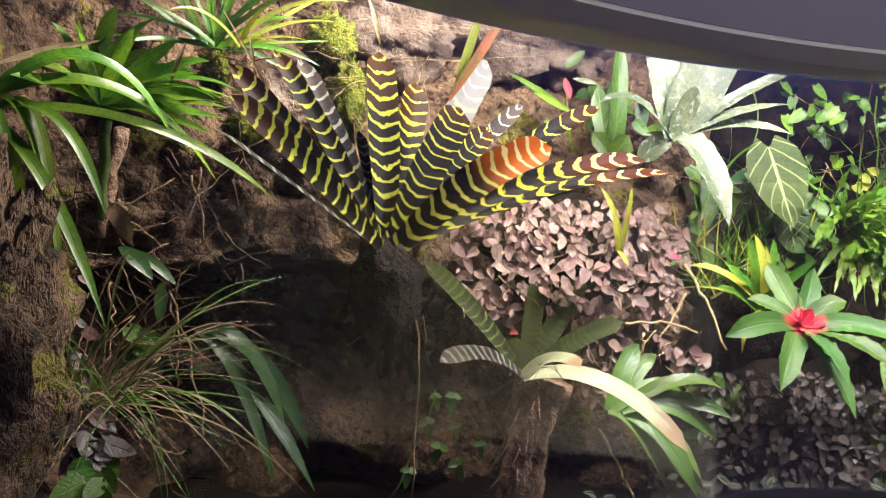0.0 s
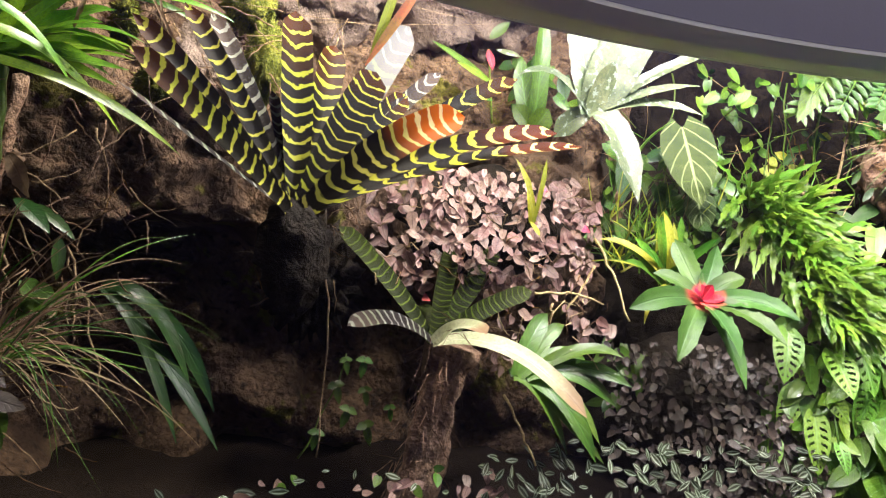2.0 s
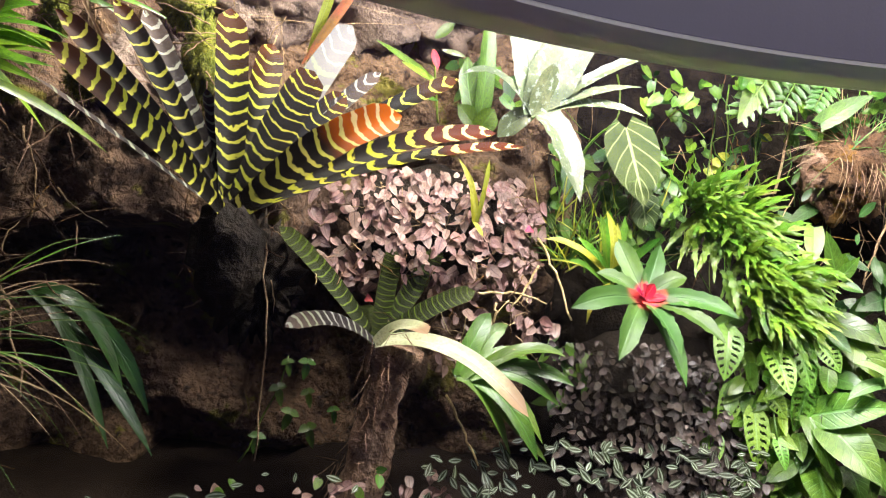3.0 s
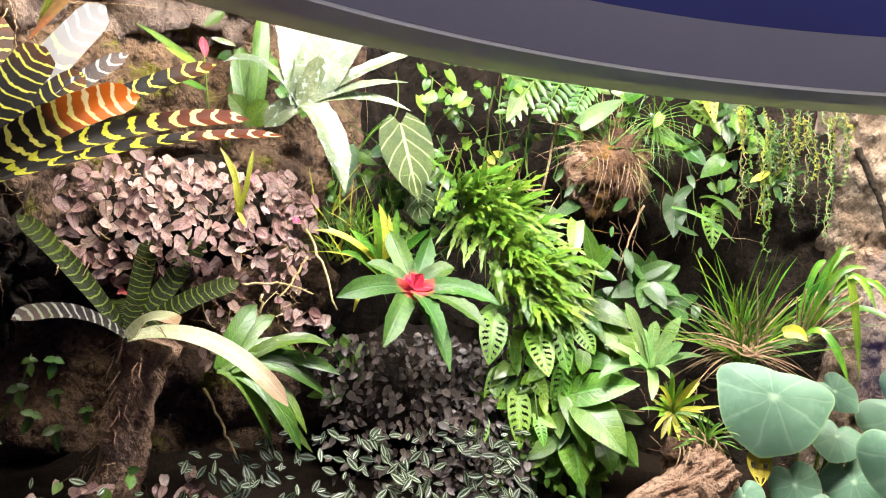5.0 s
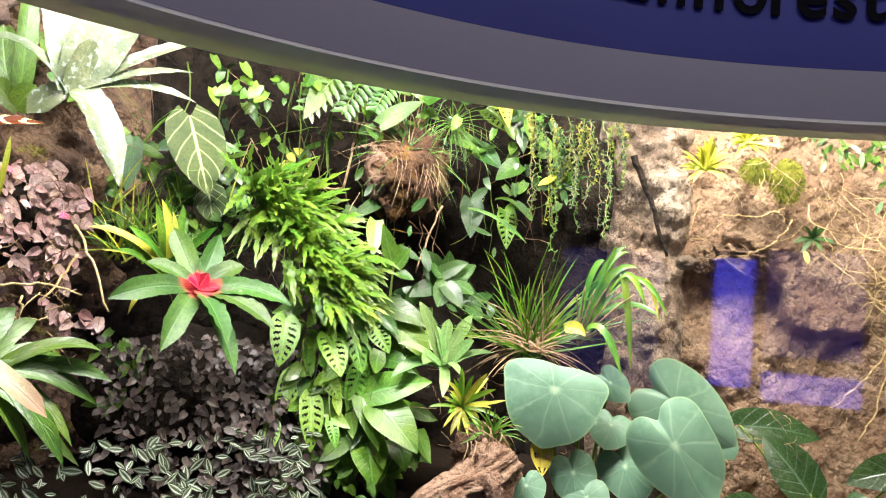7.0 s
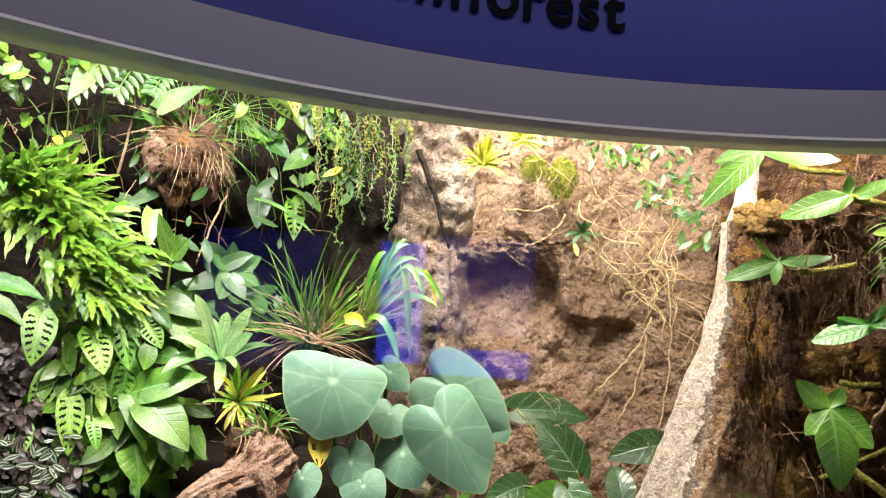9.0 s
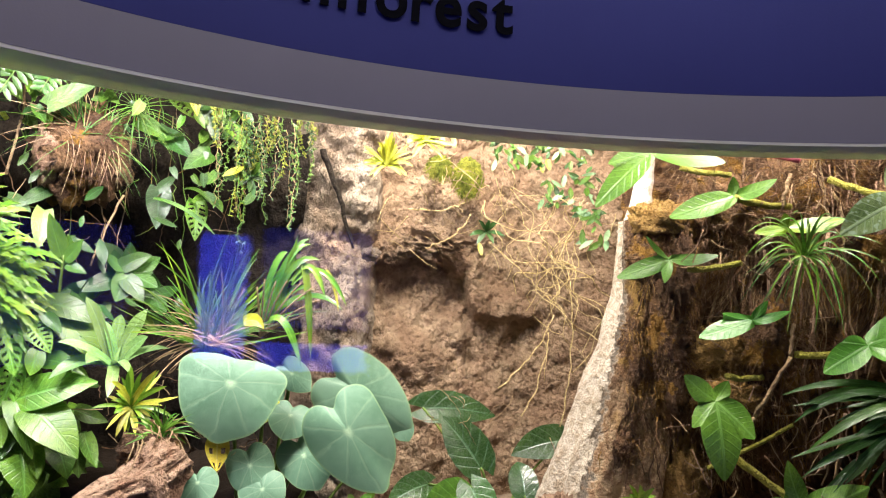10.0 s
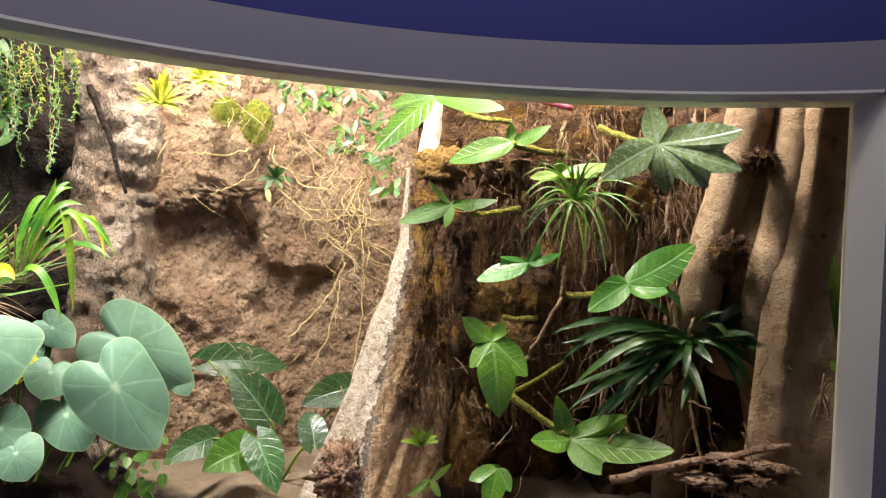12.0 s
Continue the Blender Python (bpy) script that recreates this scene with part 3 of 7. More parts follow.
M_ROOTS = earth_mat("hanging_root", ((0.30, 0.20, 0.11), (0.42, 0.30, 0.16), (0.18, 0.11, 0.06)), 20)
M_STRING = earth_mat("yellow_root", ((0.56, 0.42, 0.18), (0.66, 0.52, 0.26), (0.42, 0.30, 0.13)), 20)
M_STEM = leaf_mat("green_stem", (0.10, 0.22, 0.04), (0.16, 0.28, 0.06), None, 0, 0)
M_FUZZ = earth_mat("mossy_stem", ((0.36, 0.34, 0.05), (0.46, 0.44, 0.08), (0.18, 0.14, 0.03)), 40, bump=1.0, fine=260)


# ---- the round room and its window ----
R_FACE, R_GLASS, Z_SILL, Z_HEAD, Z_BLUE, Z_CEIL = 1.483, 1.545, 0.78, 1.849, 1.946, 2.9
TH0, TH1 = -78.0, 81.7


def ring(geo, th0, th1, section, n=80):
    """Sweeps a closed section of (radius, height) round the room's middle."""
    rows, uvs = [], []
    for i in range(n + 1):
        th = th0 + (th1 - th0) * i / n
        rows.append([P(th, r, z) for r, z in section])
        uvs.append([(j / len(section), i / n) for j in range(len(section))])
    k = len(geo.v)
    geo.grid(rows, uvs, closed=True)
    m = len(section)
    geo.f.append(tuple(range(k, k + m)))
    geo.f.append(tuple(range(len(geo.v) - 1, len(geo.v) - m - 1, -1)))
    return geo


def flat(ob):
    for p in ob.data.polygons:
        p.use_smooth = False
    return ob


fascia = thing("wall_window", P(0, R_FACE, Z_HEAD), "curved grey wall with a long rounded window and blue sign band", "wall", kind="structure")
flat(part("head", ring(Geo(), TH0, 104, [(R_FACE, Z_HEAD + 0.004), (R_FACE, Z_BLUE), (1.62, Z_BLUE), (1.62, Z_HEAD + 0.004)], 150), M_GREY, fascia))
flat(part("soffit", ring(Geo(), TH0, TH1 + 1.8, [(R_FACE + 0.0003, Z_HEAD - 0.002), (R_FACE + 0.0003, Z_HEAD + 0.004), (1.60, Z_HEAD + 0.004), (1.60, Z_HEAD - 0.008)], 150), M_CREAM, fascia, "cream underside of the window head"))
flat(part("sign_band", ring(Geo(), TH0, 104, [(R_FACE, Z_BLUE + 0.0005), (R_FACE, Z_CEIL), (1.56, Z_CEIL), (1.56, Z_BLUE + 0.0005)], 150), M_BLUE, fascia, "deep blue sign band"))
g = Geo()
for z in (0.0, Z_HEAD - 0.0015):
    g.v += [P(TH1, 1.548, z), P(TH1 + 2.3, R_FACE + 0.001, z), P(TH1 + 2.3, 1.62, z), P(TH1, 1.62, z)]
g.uv = [(0, 0)] * 8
g.f = [(0, 1, 2, 3), (7, 6, 5, 4), (0, 4, 5, 1), (1, 5, 6, 2), (2, 6, 7, 3), (3, 7, 4, 0)]
flat(part("jamb", g, M_CREAM, fascia, "cream splayed window jamb"))
flat(part("side_wall", ring(Geo(), TH1 + 2.3, 104, [(R_FACE, 0.0), (R_FACE, Z_HEAD - 0.0015), (1.62, Z_HEAD - 0.0015), (1.62, 0.0)], 30), M_GREY, fascia))
flat(part("sill_wall", ring(Geo(), TH0, TH1, [(R_FACE, 0.0), (R_FACE, Z_SILL), (1.62, Z_SILL), (1.62, 0.0)], 120), M_GREY, fascia))
g = Geo()
rows, uvs = [], []
for i in range(241):
    th = TH0 + (TH1 - TH0) * i / 240
    rows.append([P(th, R_GLASS, Z_SILL), P(th, R_GLASS, Z_HEAD)])
    uvs.append([(0, i / 240), (1, i / 240)])
g.grid(rows, uvs)
pane = whole("window_1", g, M_GLASS, "long curved clear glass pane with faint reflections", "window", "structure")
pane.visible_shadow = False


def box(geo, lo, hi):
    k = len(geo.v)
    for z in (lo[2], hi[2]):
        geo.v += [Vector((lo[0], lo[1], z)), Vector((hi[0], lo[1], z)), Vector((hi[0], hi[1], z)), Vector((lo[0], hi[1], z))]
    geo.uv += [(0, 0)] * 8
    geo.f += [tuple(k + j for j in f) for f in ((0, 3, 2, 1), (4, 5, 6, 7), (0, 1, 5, 4), (1, 2, 6, 5), (2, 3, 7, 6), (3, 0, 4, 7))]
    return geo


def wall_between(name, a, b, label):
    a, b = Vector(a), Vector(b)
    d = (b - a).normalized()
    s = Vector((d.y, -d.x, 0)) * 0.1
    g = Geo()
    g.v = [a, b, b + s, a + s] + [p + Vector((0, 0, Z_CEIL)) for p in (a, b, b + s, a + s)]
    g.uv = [(0, 0)] * 8
    g.f = [(0, 3, 2, 1), (4, 5, 6, 7), (0, 1, 5, 4), (1, 2, 6, 5), (2, 3, 7, 6), (3, 0, 4, 7)]
    return flat(whole(name, g, M_DARK, label, "wall", "structure"))


p0, p1 = P(TH0, R_FACE, 0), P(104, R_FACE, 0)
wall_between("wall_east", p1, (2.6, -3.6, 0), "dark painted gallery wall")
wall_between("wall_south", (2.6, -3.6, 0), (-3.0, -3.6, 0), "dark painted gallery wall")
wall_between("wall_west", (-3.0, -3.6, 0), (-3.0, 0.4, 0), "dark painted gallery wall")
wall_between("wall_corner", (-3.0, 0.4, 0), p0, "dark painted gallery wall")
flat(whole("floor", box(Geo(), (-3.2, -3.8, -0.1), (3.2, 3.2, 0.0)), M_DARK, "dark gallery floor", "floor", "structure"))
flat(whole("ceiling", box(Geo(), (-3.2, -3.8, Z_CEIL), (3.2, 3.2, Z_CEIL + 0.1)), M_DARK, "dark gallery ceiling", "ceiling", "structure"))
flat(whole("tank_lid", ring(Geo(), TH0 - 2, 90, [(1.57, 2.55), (1.57, 2.6), (3.05, 2.6), (3.05, 2.55)], 60), M_DARK, "dark lid over the planted tank", "lid", "structure"))

# a lit blue display on the far wall, mirrored faintly in the window
def lit_panel(x0, x1, z0, z1, strength, colour=(0.06, 0.08, 1.0)):
    ob = thing("light_panel", ((x0 + x1) / 2, -3.48, z0), "glowing blue display panel on the dark wall", "display", "blue display panels")
    flat(part("frame", box(Geo(), (x0 - 0.02, -3.5, z0 - 0.02), (x1 + 0.02, -3.475, z1 + 0.02)), M_DARK, ob))
    flat(part("screen", box(Geo(), (x0, -3.475, z0), (x1, -3.47, z1)), glow_mat("blue_glow", colour, strength), ob))


lit_panel(0.16, 0.36, 0.80, 1.78, 9.0)
lit_panel(-0.40, 0.10, 0.72, 0.94, 7.0)
lit_panel(-0.40, 0.10, 1.06, 1.86, 1.3)
lit_panel(0.62, 1.10, 0.72, 1.80, 0.8)

# the word on the sign band; the first letters run out of sight to the window's left
WORD, STEP = "Rainforest", [0.074, 0.066, 0.036, 0.070, 0.045, 0.069, 0.049, 0.064, 0.057, 0.047]
sign = thing("sign_lettering", P(25, R_FACE, 2.05), "bold black word on the blue band", "lettering")
LETTER_END, LETTER_Z = 37.2, 2.041
pos = LETTER_END - sum(STEP) / R_FACE * 57.2958
for ch, w in zip(WORD, STEP):
    half = w / 2 / R_FACE * 57.2958
    data = bpy.data.curves.new("letter", "FONT")
    data.body, data.size, data.align_x, data.extrude, data.offset = ch, 0.119, "CENTER", 0.0008, 0.0028
    ob = new("letter", data)
    ob.data.materials.append(M_LETTER)
    th = pos + half
    a = radians(th)
    ob.parent = sign
    ob.matrix_world = Matrix.Translation(P(th, R_FACE - 0.003, LETTER_Z)) @ Matrix.Rotation(-a, 4, "Z") @ Matrix.Rotation(radians(90), 4, "X")
    ob.matrix_parent_inverse = Matrix.Translation(-ORIGIN[sign])
    ob.matrix_basis = Matrix.Translation(P(th, R_FACE - 0.003, LETTER_Z)) @ Matrix.Rotation(-a, 4, "Z") @ Matrix.Rotation(radians(90), 4, "X")
    pos += 2 * half


# ---- rock work ----
def interp(x, knots):
    for (a, va), (b, vb) in zip(knots, knots[1:]):
        if x <= b:
            s = min(1, max(0, (x - a) / (b - a)))
            s = s * s * (3 - 2 * s)
            return va + (vb - va) * s
    return knots[-1][1]


BACK = [(-80, 2.30), (-55, 2.36), (-40, 2.42), (-25, 2.50), (-8, 2.62), (4, 2.82), (12, 2.86), (20, 2.80), (26, 2.48), (31, 2.32), (36, 2.38), (46, 2.46), (54, 2.40), (62, 2.12), (70, 1.94), (78, 1.80), (90, 1.72)]


def wall_patch(name, th0, th1, material, label, relief=0.07, scale=3.5, n=150, m=110, push=0.0, z0=0.7, z1=2.56, ledge=0.0, hollow=None, grooves=0.0, rounded=0.0, grit=0.010, shelf=None):
    """A stretch of artificial rock, rough at three scales."""
    rows, uvs = [], []
    for i in range(n + 1):
        th = th0 + (th1 - th0) * i / n
        r0 = interp(th, BACK) + push
        row, uv = [], []
        for j in range(m + 1):
            z = z0 + (z1 - z0) * j / m
            p = P(th, r0, z)
            h = relief * noise.fractal(p * scale, 0.9, 2.0, 5) + relief * 0.8 * (noise.noise(p * scale * 0.6 + Vector((9, 3, 1))))
            c = noise.voronoi(p * scale * 1.1 + noise.noise_vector(p * 5) * 0.12)[0]
            h -= relief * 0.55 * max(0, 0.30 - (c[1] - c[0])) / 0.30
            h += grit * noise.fractal(p * 20, 0.9, 2.0, 2) + grit * 1.4 * abs(noise.noise(p * 11 + Vector((4, 4, 4))))
            if grooves:
                h += grooves * math.sin(th * 1.9 + 3 * noise.noise(p * 2.5)) * (0.6 + noise.noise(p * 7))
            r = r0 - h - ledge * math.sin(z * 9 + th * 0.1) * 0.3
            r += rounded * abs(2 * i / n - 1) ** 5
            if hollow:
                e = ((th + 1.5 * noise.noise(p * 6) - hollow[0]) / hollow[1]) ** 2 + ((z + 0.05 * noise.noise(p * 9) - hollow[2]) / hollow[3]) ** 2
                a = math.exp(-e * e)
                r += hollow[4] * a
            if shelf:
                lip, depth, hold, fade = shelf
                d = interp(th, lip) + 0.035 * noise.fractal(Vector((th * 0.25, z * 2, 3)), 0.9, 2.0, 3) - z
                if d > 0:
                    deep = interp(th, depth) * min(1, d / 0.03) * math.exp(-((max(0, d - hold) / fade) ** 2))
                    r += deep * (0.85 + 0.4 * noise.noise(p * 5))
            row.append(P(th, r, z))
            uv.append((i / n, j / m))
        rows.append(row)
        uvs.append(uv)
    g = Geo()
    g.grid(rows, uvs)
    return whole(name, g, material, label, "rock wall", "structure")


wall_patch("rock_wall_west", -80, -2, M_ROCK_RED, "dark red-brown artificial rock wall with moss in its cracks", 0.09, 3.6, 300, 220, grit=0.018, shelf=([(-70, 1.75), (-46, 1.62), (-38, 1.52), (-30, 1.56), (-22, 1.50), (-10, 1.36)], [(-62, 0.05), (-50, 0.16), (-40, 0.42), (-26, 0.44), (-20, 0.22), (-13, 0.12), (-6, 0.0)], 0.6, 0.4))
# the hollow's darkness comes from this wall's colour as well as its shape
wall_patch("rock_wall_middle", -4, 28, M_SHADE_SOIL, "rock wall behind the creepers, the hollow's shade put into its near-black colour", 0.06, 4.0, 150, 140, hollow=(15, 6, 1.55, 0.2, 0.12))
wall_patch("rock_wall_grey", 26.3, 34.6, M_ROCK_GREY, "grey weathered rock pillar with a long crack", 0.045, 5.0, 110, 200, push=-0.03, rounded=0.34, grit=0.014)
wall_patch("rock_wall_tan", 28.5, 56, M_ROCK_TAN, "sandy tan rock wall with broken ledges", 0.032, 4.2, 230, 260, grit=0.012, push=0.05, shelf=([(28, 1.62), (35, 1.62), (38, 1.605), (40.3, 1.56), (41.4, 1.45), (44, 1.43), (47, 1.41), (50, 1.36)], [(31, 0.0), (33, 0.05), (37, 0.08), (41, 0.07), (45, 0.05), (49, 0.0)], 0.06, 0.16))
wall_patch("root_wall", 52, 84, M_ROOT, "brown wall of matted roots and moss", 0.05, 6.0, 200, 200, grit=0.018, grooves=0.02, shelf=([(54, 1.2), (62, 1.25), (68, 1.34), (76, 1.32), (84, 1.2)], [(57, 0.0), (62, 0.12), (67, 0.34), (76, 0.38), (83, 0.2)], 0.6, 0.4))

g = Geo()
rows, uvs = [], []
for i in range(121):
    th = -80 + 170 * i / 120
    row = []
    for j in range(31):
        r = 1.56 + 1.5 * j / 30
        p = P(th, r, 0)
        base = 0.80 + 0.16 * max(0, min(1, (r - 1.75) / 0.6)) * (1 if th < 30 else 0.2)
        row.append(P(th, r, base + 0.04 * noise.fractal(p * 5, 0.9, 2.0, 4)))
    rows.append(row)
    uvs.append([(i / 120, j / 30) for j in range(31)])
g.grid(rows, uvs)
whole("ground", g, M_GROUND, "dark soil and pale sand tank floor", "ground", "structure")


# ---- plants of the west side ----
def bract(rosette, base, tip, width, arch, mat, shape=strap, up=0.5, fold=0.25, bend=0.0, n=14, name="leaf", label="", wave=0.0, twist=0.0):
    return part(name, blade(Geo(), base, tip, width, arch, facing(Vector(base), up), shape, fold, n, 4, bend=bend, wave=wave, twist=twist), mat, rosette, label)


zb = P(-28.6, 1.98, 1.565)
zebra = thing("banded_bromeliad", zb, "large zebra-banded bromeliad with yellow and black leaves on the rock", "bromeliad")
for tip, width, arch, mat, up in (
    (P(-37.9, 1.9, 1.724), 0.020, 0.00, M_ZEBRA_GREY, 1.5),
    (P(-38.1, 1.84, 1.759), 0.047, 0.02, M_ZEBRA, 0.4),
    (P(-36.4, 2, 1.840), 0.045, 0.02, M_ZEBRA, 0.5),
    (P(-33.3, 2.1, 1.902), 0.042, 0.02, M_ZEBRA, 0.6),
    (P(-31.5, 2.16, 1.911), 0.044, 0.02, M_ZEBRA_GREY, 0.4),
    (P(-27.8, 2.12, 1.938), 0.066, 0.00, M_ZEBRA, 0.3),
    (P(-25.0, 2.18, 1.906), 0.062, 0.00, M_ZEBRA, 0.3),
    (P(-28.9, 2.1, 1.785), 0.026, 0.00, M_ZEBRA_GREY, 0.5),
    (P(-23.9, 2.06, 1.842), 0.072, 0.02, M_ZEBRA, 0.3),
    (P(-21.9, 2.08, 1.815), 0.050, 0.02, M_ZEBRA, 0.4),
):
    bract(zebra, zb + (tip - zb).normalized() * 0.02, tip, width * 0.9, arch, mat, strap, up, 0.32, wave=0.05)
for tip, width, arch, mat, up in (
    (P(-19.4, 2.34, 2.017), 0.070, 0.02, M_ZEBRA_PALE, 0.3),
    (P(-19.6, 2.12, 1.877), 0.034, 0.03, M_ZEBRA_GREY, 0.5),
    (P(-20.6, 1.92, 1.763), 0.072, 0.05, M_ZEBRA_RED, 0.7),
    (P(-15.0, 2.12, 1.889), 0.038, 0.05, M_ZEBRA, 0.6),
    (P(-14.3, 1.97, 1.764), 0.046, 0.07, M_ZEBRA_DUSK, 0.9),
    (P(-11.3, 2.07, 1.758), 0.030, 0.06, M_ZEBRA_DUSK, 1.1),
):
    bract(zebra, zb + (tip - zb).normalized() * 0.02, tip, width * 0.9, arch, mat, strap, up, 0.32, wave=0.05)
g = Geo()
bumpy(g, zb + Vector((0, 0.02, -0.06)), 0.06, 0.06, 0.09, 0.3)
part("root_ball", g, M_SHADE_SOIL, zebra)
# the dark void under the bromeliad is given as a near-black lump
ped = whole("rock_ledge", bumpy(Geo(), P(-23.7, 2.36, 1.437), 0.085, 0.12, 0.11, 0.7, 9, 34, 48), M_SHADE_SOIL, "near-black rock ledge, shade put into its colour, under the banded bromeliad", "rock")

sb = P(-18.2, 2.18, 1.328)
small = thing("banded_bromeliad", sb, "smaller olive banded bromeliad with faded lower leaves on a stump", "bromeliad")
for tip, width, arch, mat, up in (
    (P(-23.3, 2.26, 1.557), 0.042, 0.03, M_ZEBRA_GREEN, 0.6),
    (P(-17.1, 2.22, 1.529), 0.042, 0.00, M_ZEBRA_GREEN, 0.3),
    (P(-13.9, 2.26, 1.540), 0.045, 0.00, M_ZEBRA_GREEN, 0.3),
    (P(-12.4, 2.18, 1.447), 0.040, 0.03, M_ZEBRA_GREEN, 0.6),
    (P(-24.6, 2.05, 1.377), 0.036, 0.06, M_ZEBRA_GREY, 0.9),
    (P(-18.4, 2.25, 1.400), 0.040, 0.02, M_ZEBRA_GREEN, 0.5),
    (P(-16.9, 2.02, 1.371), 0.038, 0.05, M_PALELEAF, 0.6),
    (P(-10.5, 2.01, 1.211), 0.046, 0.12, M_PALELEAF, 0.9),
):
    bract(small, sb, tip, width, arch, mat, strap, up)
pts = [P(-18.4, 2.24, 0.93), P(-17.8, 2.22, 1.05), P(-17.3, 2.22, 1.16), P(-17.0, 2.21, 1.26), P(-16.6, 2.20, 1.325)]
g = grained(Geo(), pts, [0.062, 0.050, 0.046, 0.052, 0.060], 56, 0.20, 0.30, 1.2, 7)
for p in pts[1:]:
    fuzz(g, p + Vector((-0.02, -0.03, 0)), 0.05, 0.04, 0.06, 36, 0.06, 0.003, 0.95)
whole("tree_stump", g, M_DRIFT, "brown rotten stump under the small bromeliad", "stump")


def clump(name, base, tips, width, mat, label, category, arch=0.05, shape=grass, up=0.6, spread=0.02, fold=0.25, jitter=0.0, count=1, n=10, sway=0.12):
    """Blades from one base to places round about."""
    ob = thing(name, base, label, category)
    for tip in tips:
        for k in range(count):
            j = Vector((random.uniform(-1, 1), random.uniform(-1, 1), random.uniform(-1, 1)))
            b = base + Vector((random.uniform(-1, 1), random.uniform(-1, 1), 0)) * spread
            part("leaf", blade(Geo(), b, tip + j * jitter, width * random.uniform(0.8, 1.2), arch * random.uniform(0.6, 1.4), facing(b, up), shape, fold, n, 2, sway=Vector((random.uniform(-1, 1), random.uniform(-1, 0.5), random.uniform(-0.6, 1))) * sway * (tip - b).length, twist=random.uniform(-0.5, 0.5)), mat if isinstance(mat, bpy.types.Material) else random.choice(mat), ob)
    return ob


def burst(base, radius, count, rise=0.4, lo=-180, hi=180, vary=0.25):
    """Leaf tips round a base, as seen from the room."""
    out = Vector((-base.x, -base.y, 0)).normalized()
    side = Vector((0, 0, 1)).cross(out)
    tips = []
    for k in range(count):
        a = radians(lo + (hi - lo) * (k + random.uniform(0.2, 0.8)) / count)
        r = radius * random.uniform(1 - vary, 1 + vary)
        tips.append(base + (side * math.sin(a) + Vector((0, 0, 1)) * math.cos(a)) * r + out * r * random.uniform(0, rise))
    return tips


# ---- brown creeper mound ----
def leaf_mesh(name, length, width, mat, shape=ovate, fold=0.2, n=6, m=2, lobe=0.0, gaps=0.0, bend=0.0, wave=0.0):
    """A small leaf lying along +y, face up, to be set out many times."""
    g = blade(Geo(), Vector((0, 0, 0)), Vector((0, length, 0)), width, 0, Vector((0, 0, 1)), shape, fold, n, m, lobe=lobe, gaps=gaps, bend=bend, wave=wave)
    me = mesh_of(g, name)
    me.materials.append(mat)
    return me


def set_leaf(parent, me, at, normal, droop, size, name="leaf"):
    """One leaf at a place: its face along normal, its tip turned by droop (radians from up) in that face."""
    n = Vector(normal).normalized()
    up = Vector((0, 0, 1)) - n * n.z
    if up.length < 0.05:
        up = n.orthogonal()
    up.normalize()
    y = (Matrix.Rotation(droop, 3, n) @ up).normalized()
    x = y.cross(n)
    m = Matrix((x, y, n)).transposed().to_4x4()
    ob = new(name, me)
    ob.parent = parent
    ob.matrix_basis = Matrix.Translation(Vector(at) - ORIGIN[parent]) @ m @ Matrix.Scale(size, 4)
    return ob


def polar(p):
    return math.degrees(math.atan2(p.x, p.y)), math.hypot(p.x, p.y), p.z


def carpet(ob, meshes, a, b, count, cut=None, bulge=0.06, size=(0.7, 1.25), hang=2.6, lift=1.0):
    """Leaves over a bulging stretch of bank between an upper corner a and a lower corner b."""
    (th0, ra, z0), (th1, rb, z1) = polar(Vector(a)), polar(Vector(b))
    made = 0
    while made < count:
        u, v = random.random(), random.random()
        if cut and not cut(u, v):
            continue
        r = ra + (rb - ra) * v - bulge * (1 - (2 * u - 1) ** 2) * (1 - (2 * v - 1) ** 2) + random.uniform(-0.018, 0.018)
        p = P(th0 + (th1 - th0) * u, r, z0 + (z1 - z0) * v)
        out = Vector((-p.x, -p.y, 0)).normalized()
        nrm = out + Vector((random.uniform(-0.6, 0.6), random.uniform(-0.6, 0.6), random.uniform(0.0, lift)))
        set_leaf(ob, random.choice(meshes), p, nrm, math.pi + random.uniform(-hang, hang) * 0.5, random.uniform(*size))
        made += 1


mb = P(-14.6, 2.3, 1.563)
mound = thing("creeper_mound", mb, "mound of faded pinkish-brown creeper leaves", "creeper")
part("bank", bumpy(Geo(), P(-13.1, 2.44, 1.592), 0.21, 0.14, 0.13, 0.25, 6, 18, 30, radians(14)), M_SHADE_SOIL, mound)
brown = [leaf_mesh("creeper_leaf", 0.042, 0.026, M_BROWNLEAF, fold=f, bend=-0.006, n=6, m=2) for f in (0.1, 0.3, 0.5)]
def round_off(u, v):
    return (2 * u - 1) ** 4 + (2 * v - 1) ** 4 < 0.9 + 0.3 * noise.noise(Vector((u * 4, v * 4, 0)))


carpet(mound, brown, P(-21.3, 2.34, 1.727), P(-6.9, 2.28, 1.433), 300, round_off, 0.10, (0.55, 1.1))
mound2 = thing("creeper_mound", mb + Vector((0, 0, 0.02)), "young pinkish-brown leaves over the creeper mound", "creeper")
carpet(mound2, brown, P(-21.4, 2.31, 1.718), P(-7.6, 2.25, 1.447), 230, round_off, 0.10, (0.3, 0.65))
trail = thing("creeper_tuft", P(-12.6, 2.25, 1.379), "dry brown creeper tuft hanging below the mound", "creeper")
carpet(trail, brown, P(-14.0, 2.28, 1.450), P(-10.5, 2.24, 1.256), 40, None, 0.02, (0.5, 0.9))
carpet(trail, brown, P(-9.3, 2.24, 1.421), P(-6.4, 2.22, 1.338), 16, None, 0.02, (0.7, 1.1))


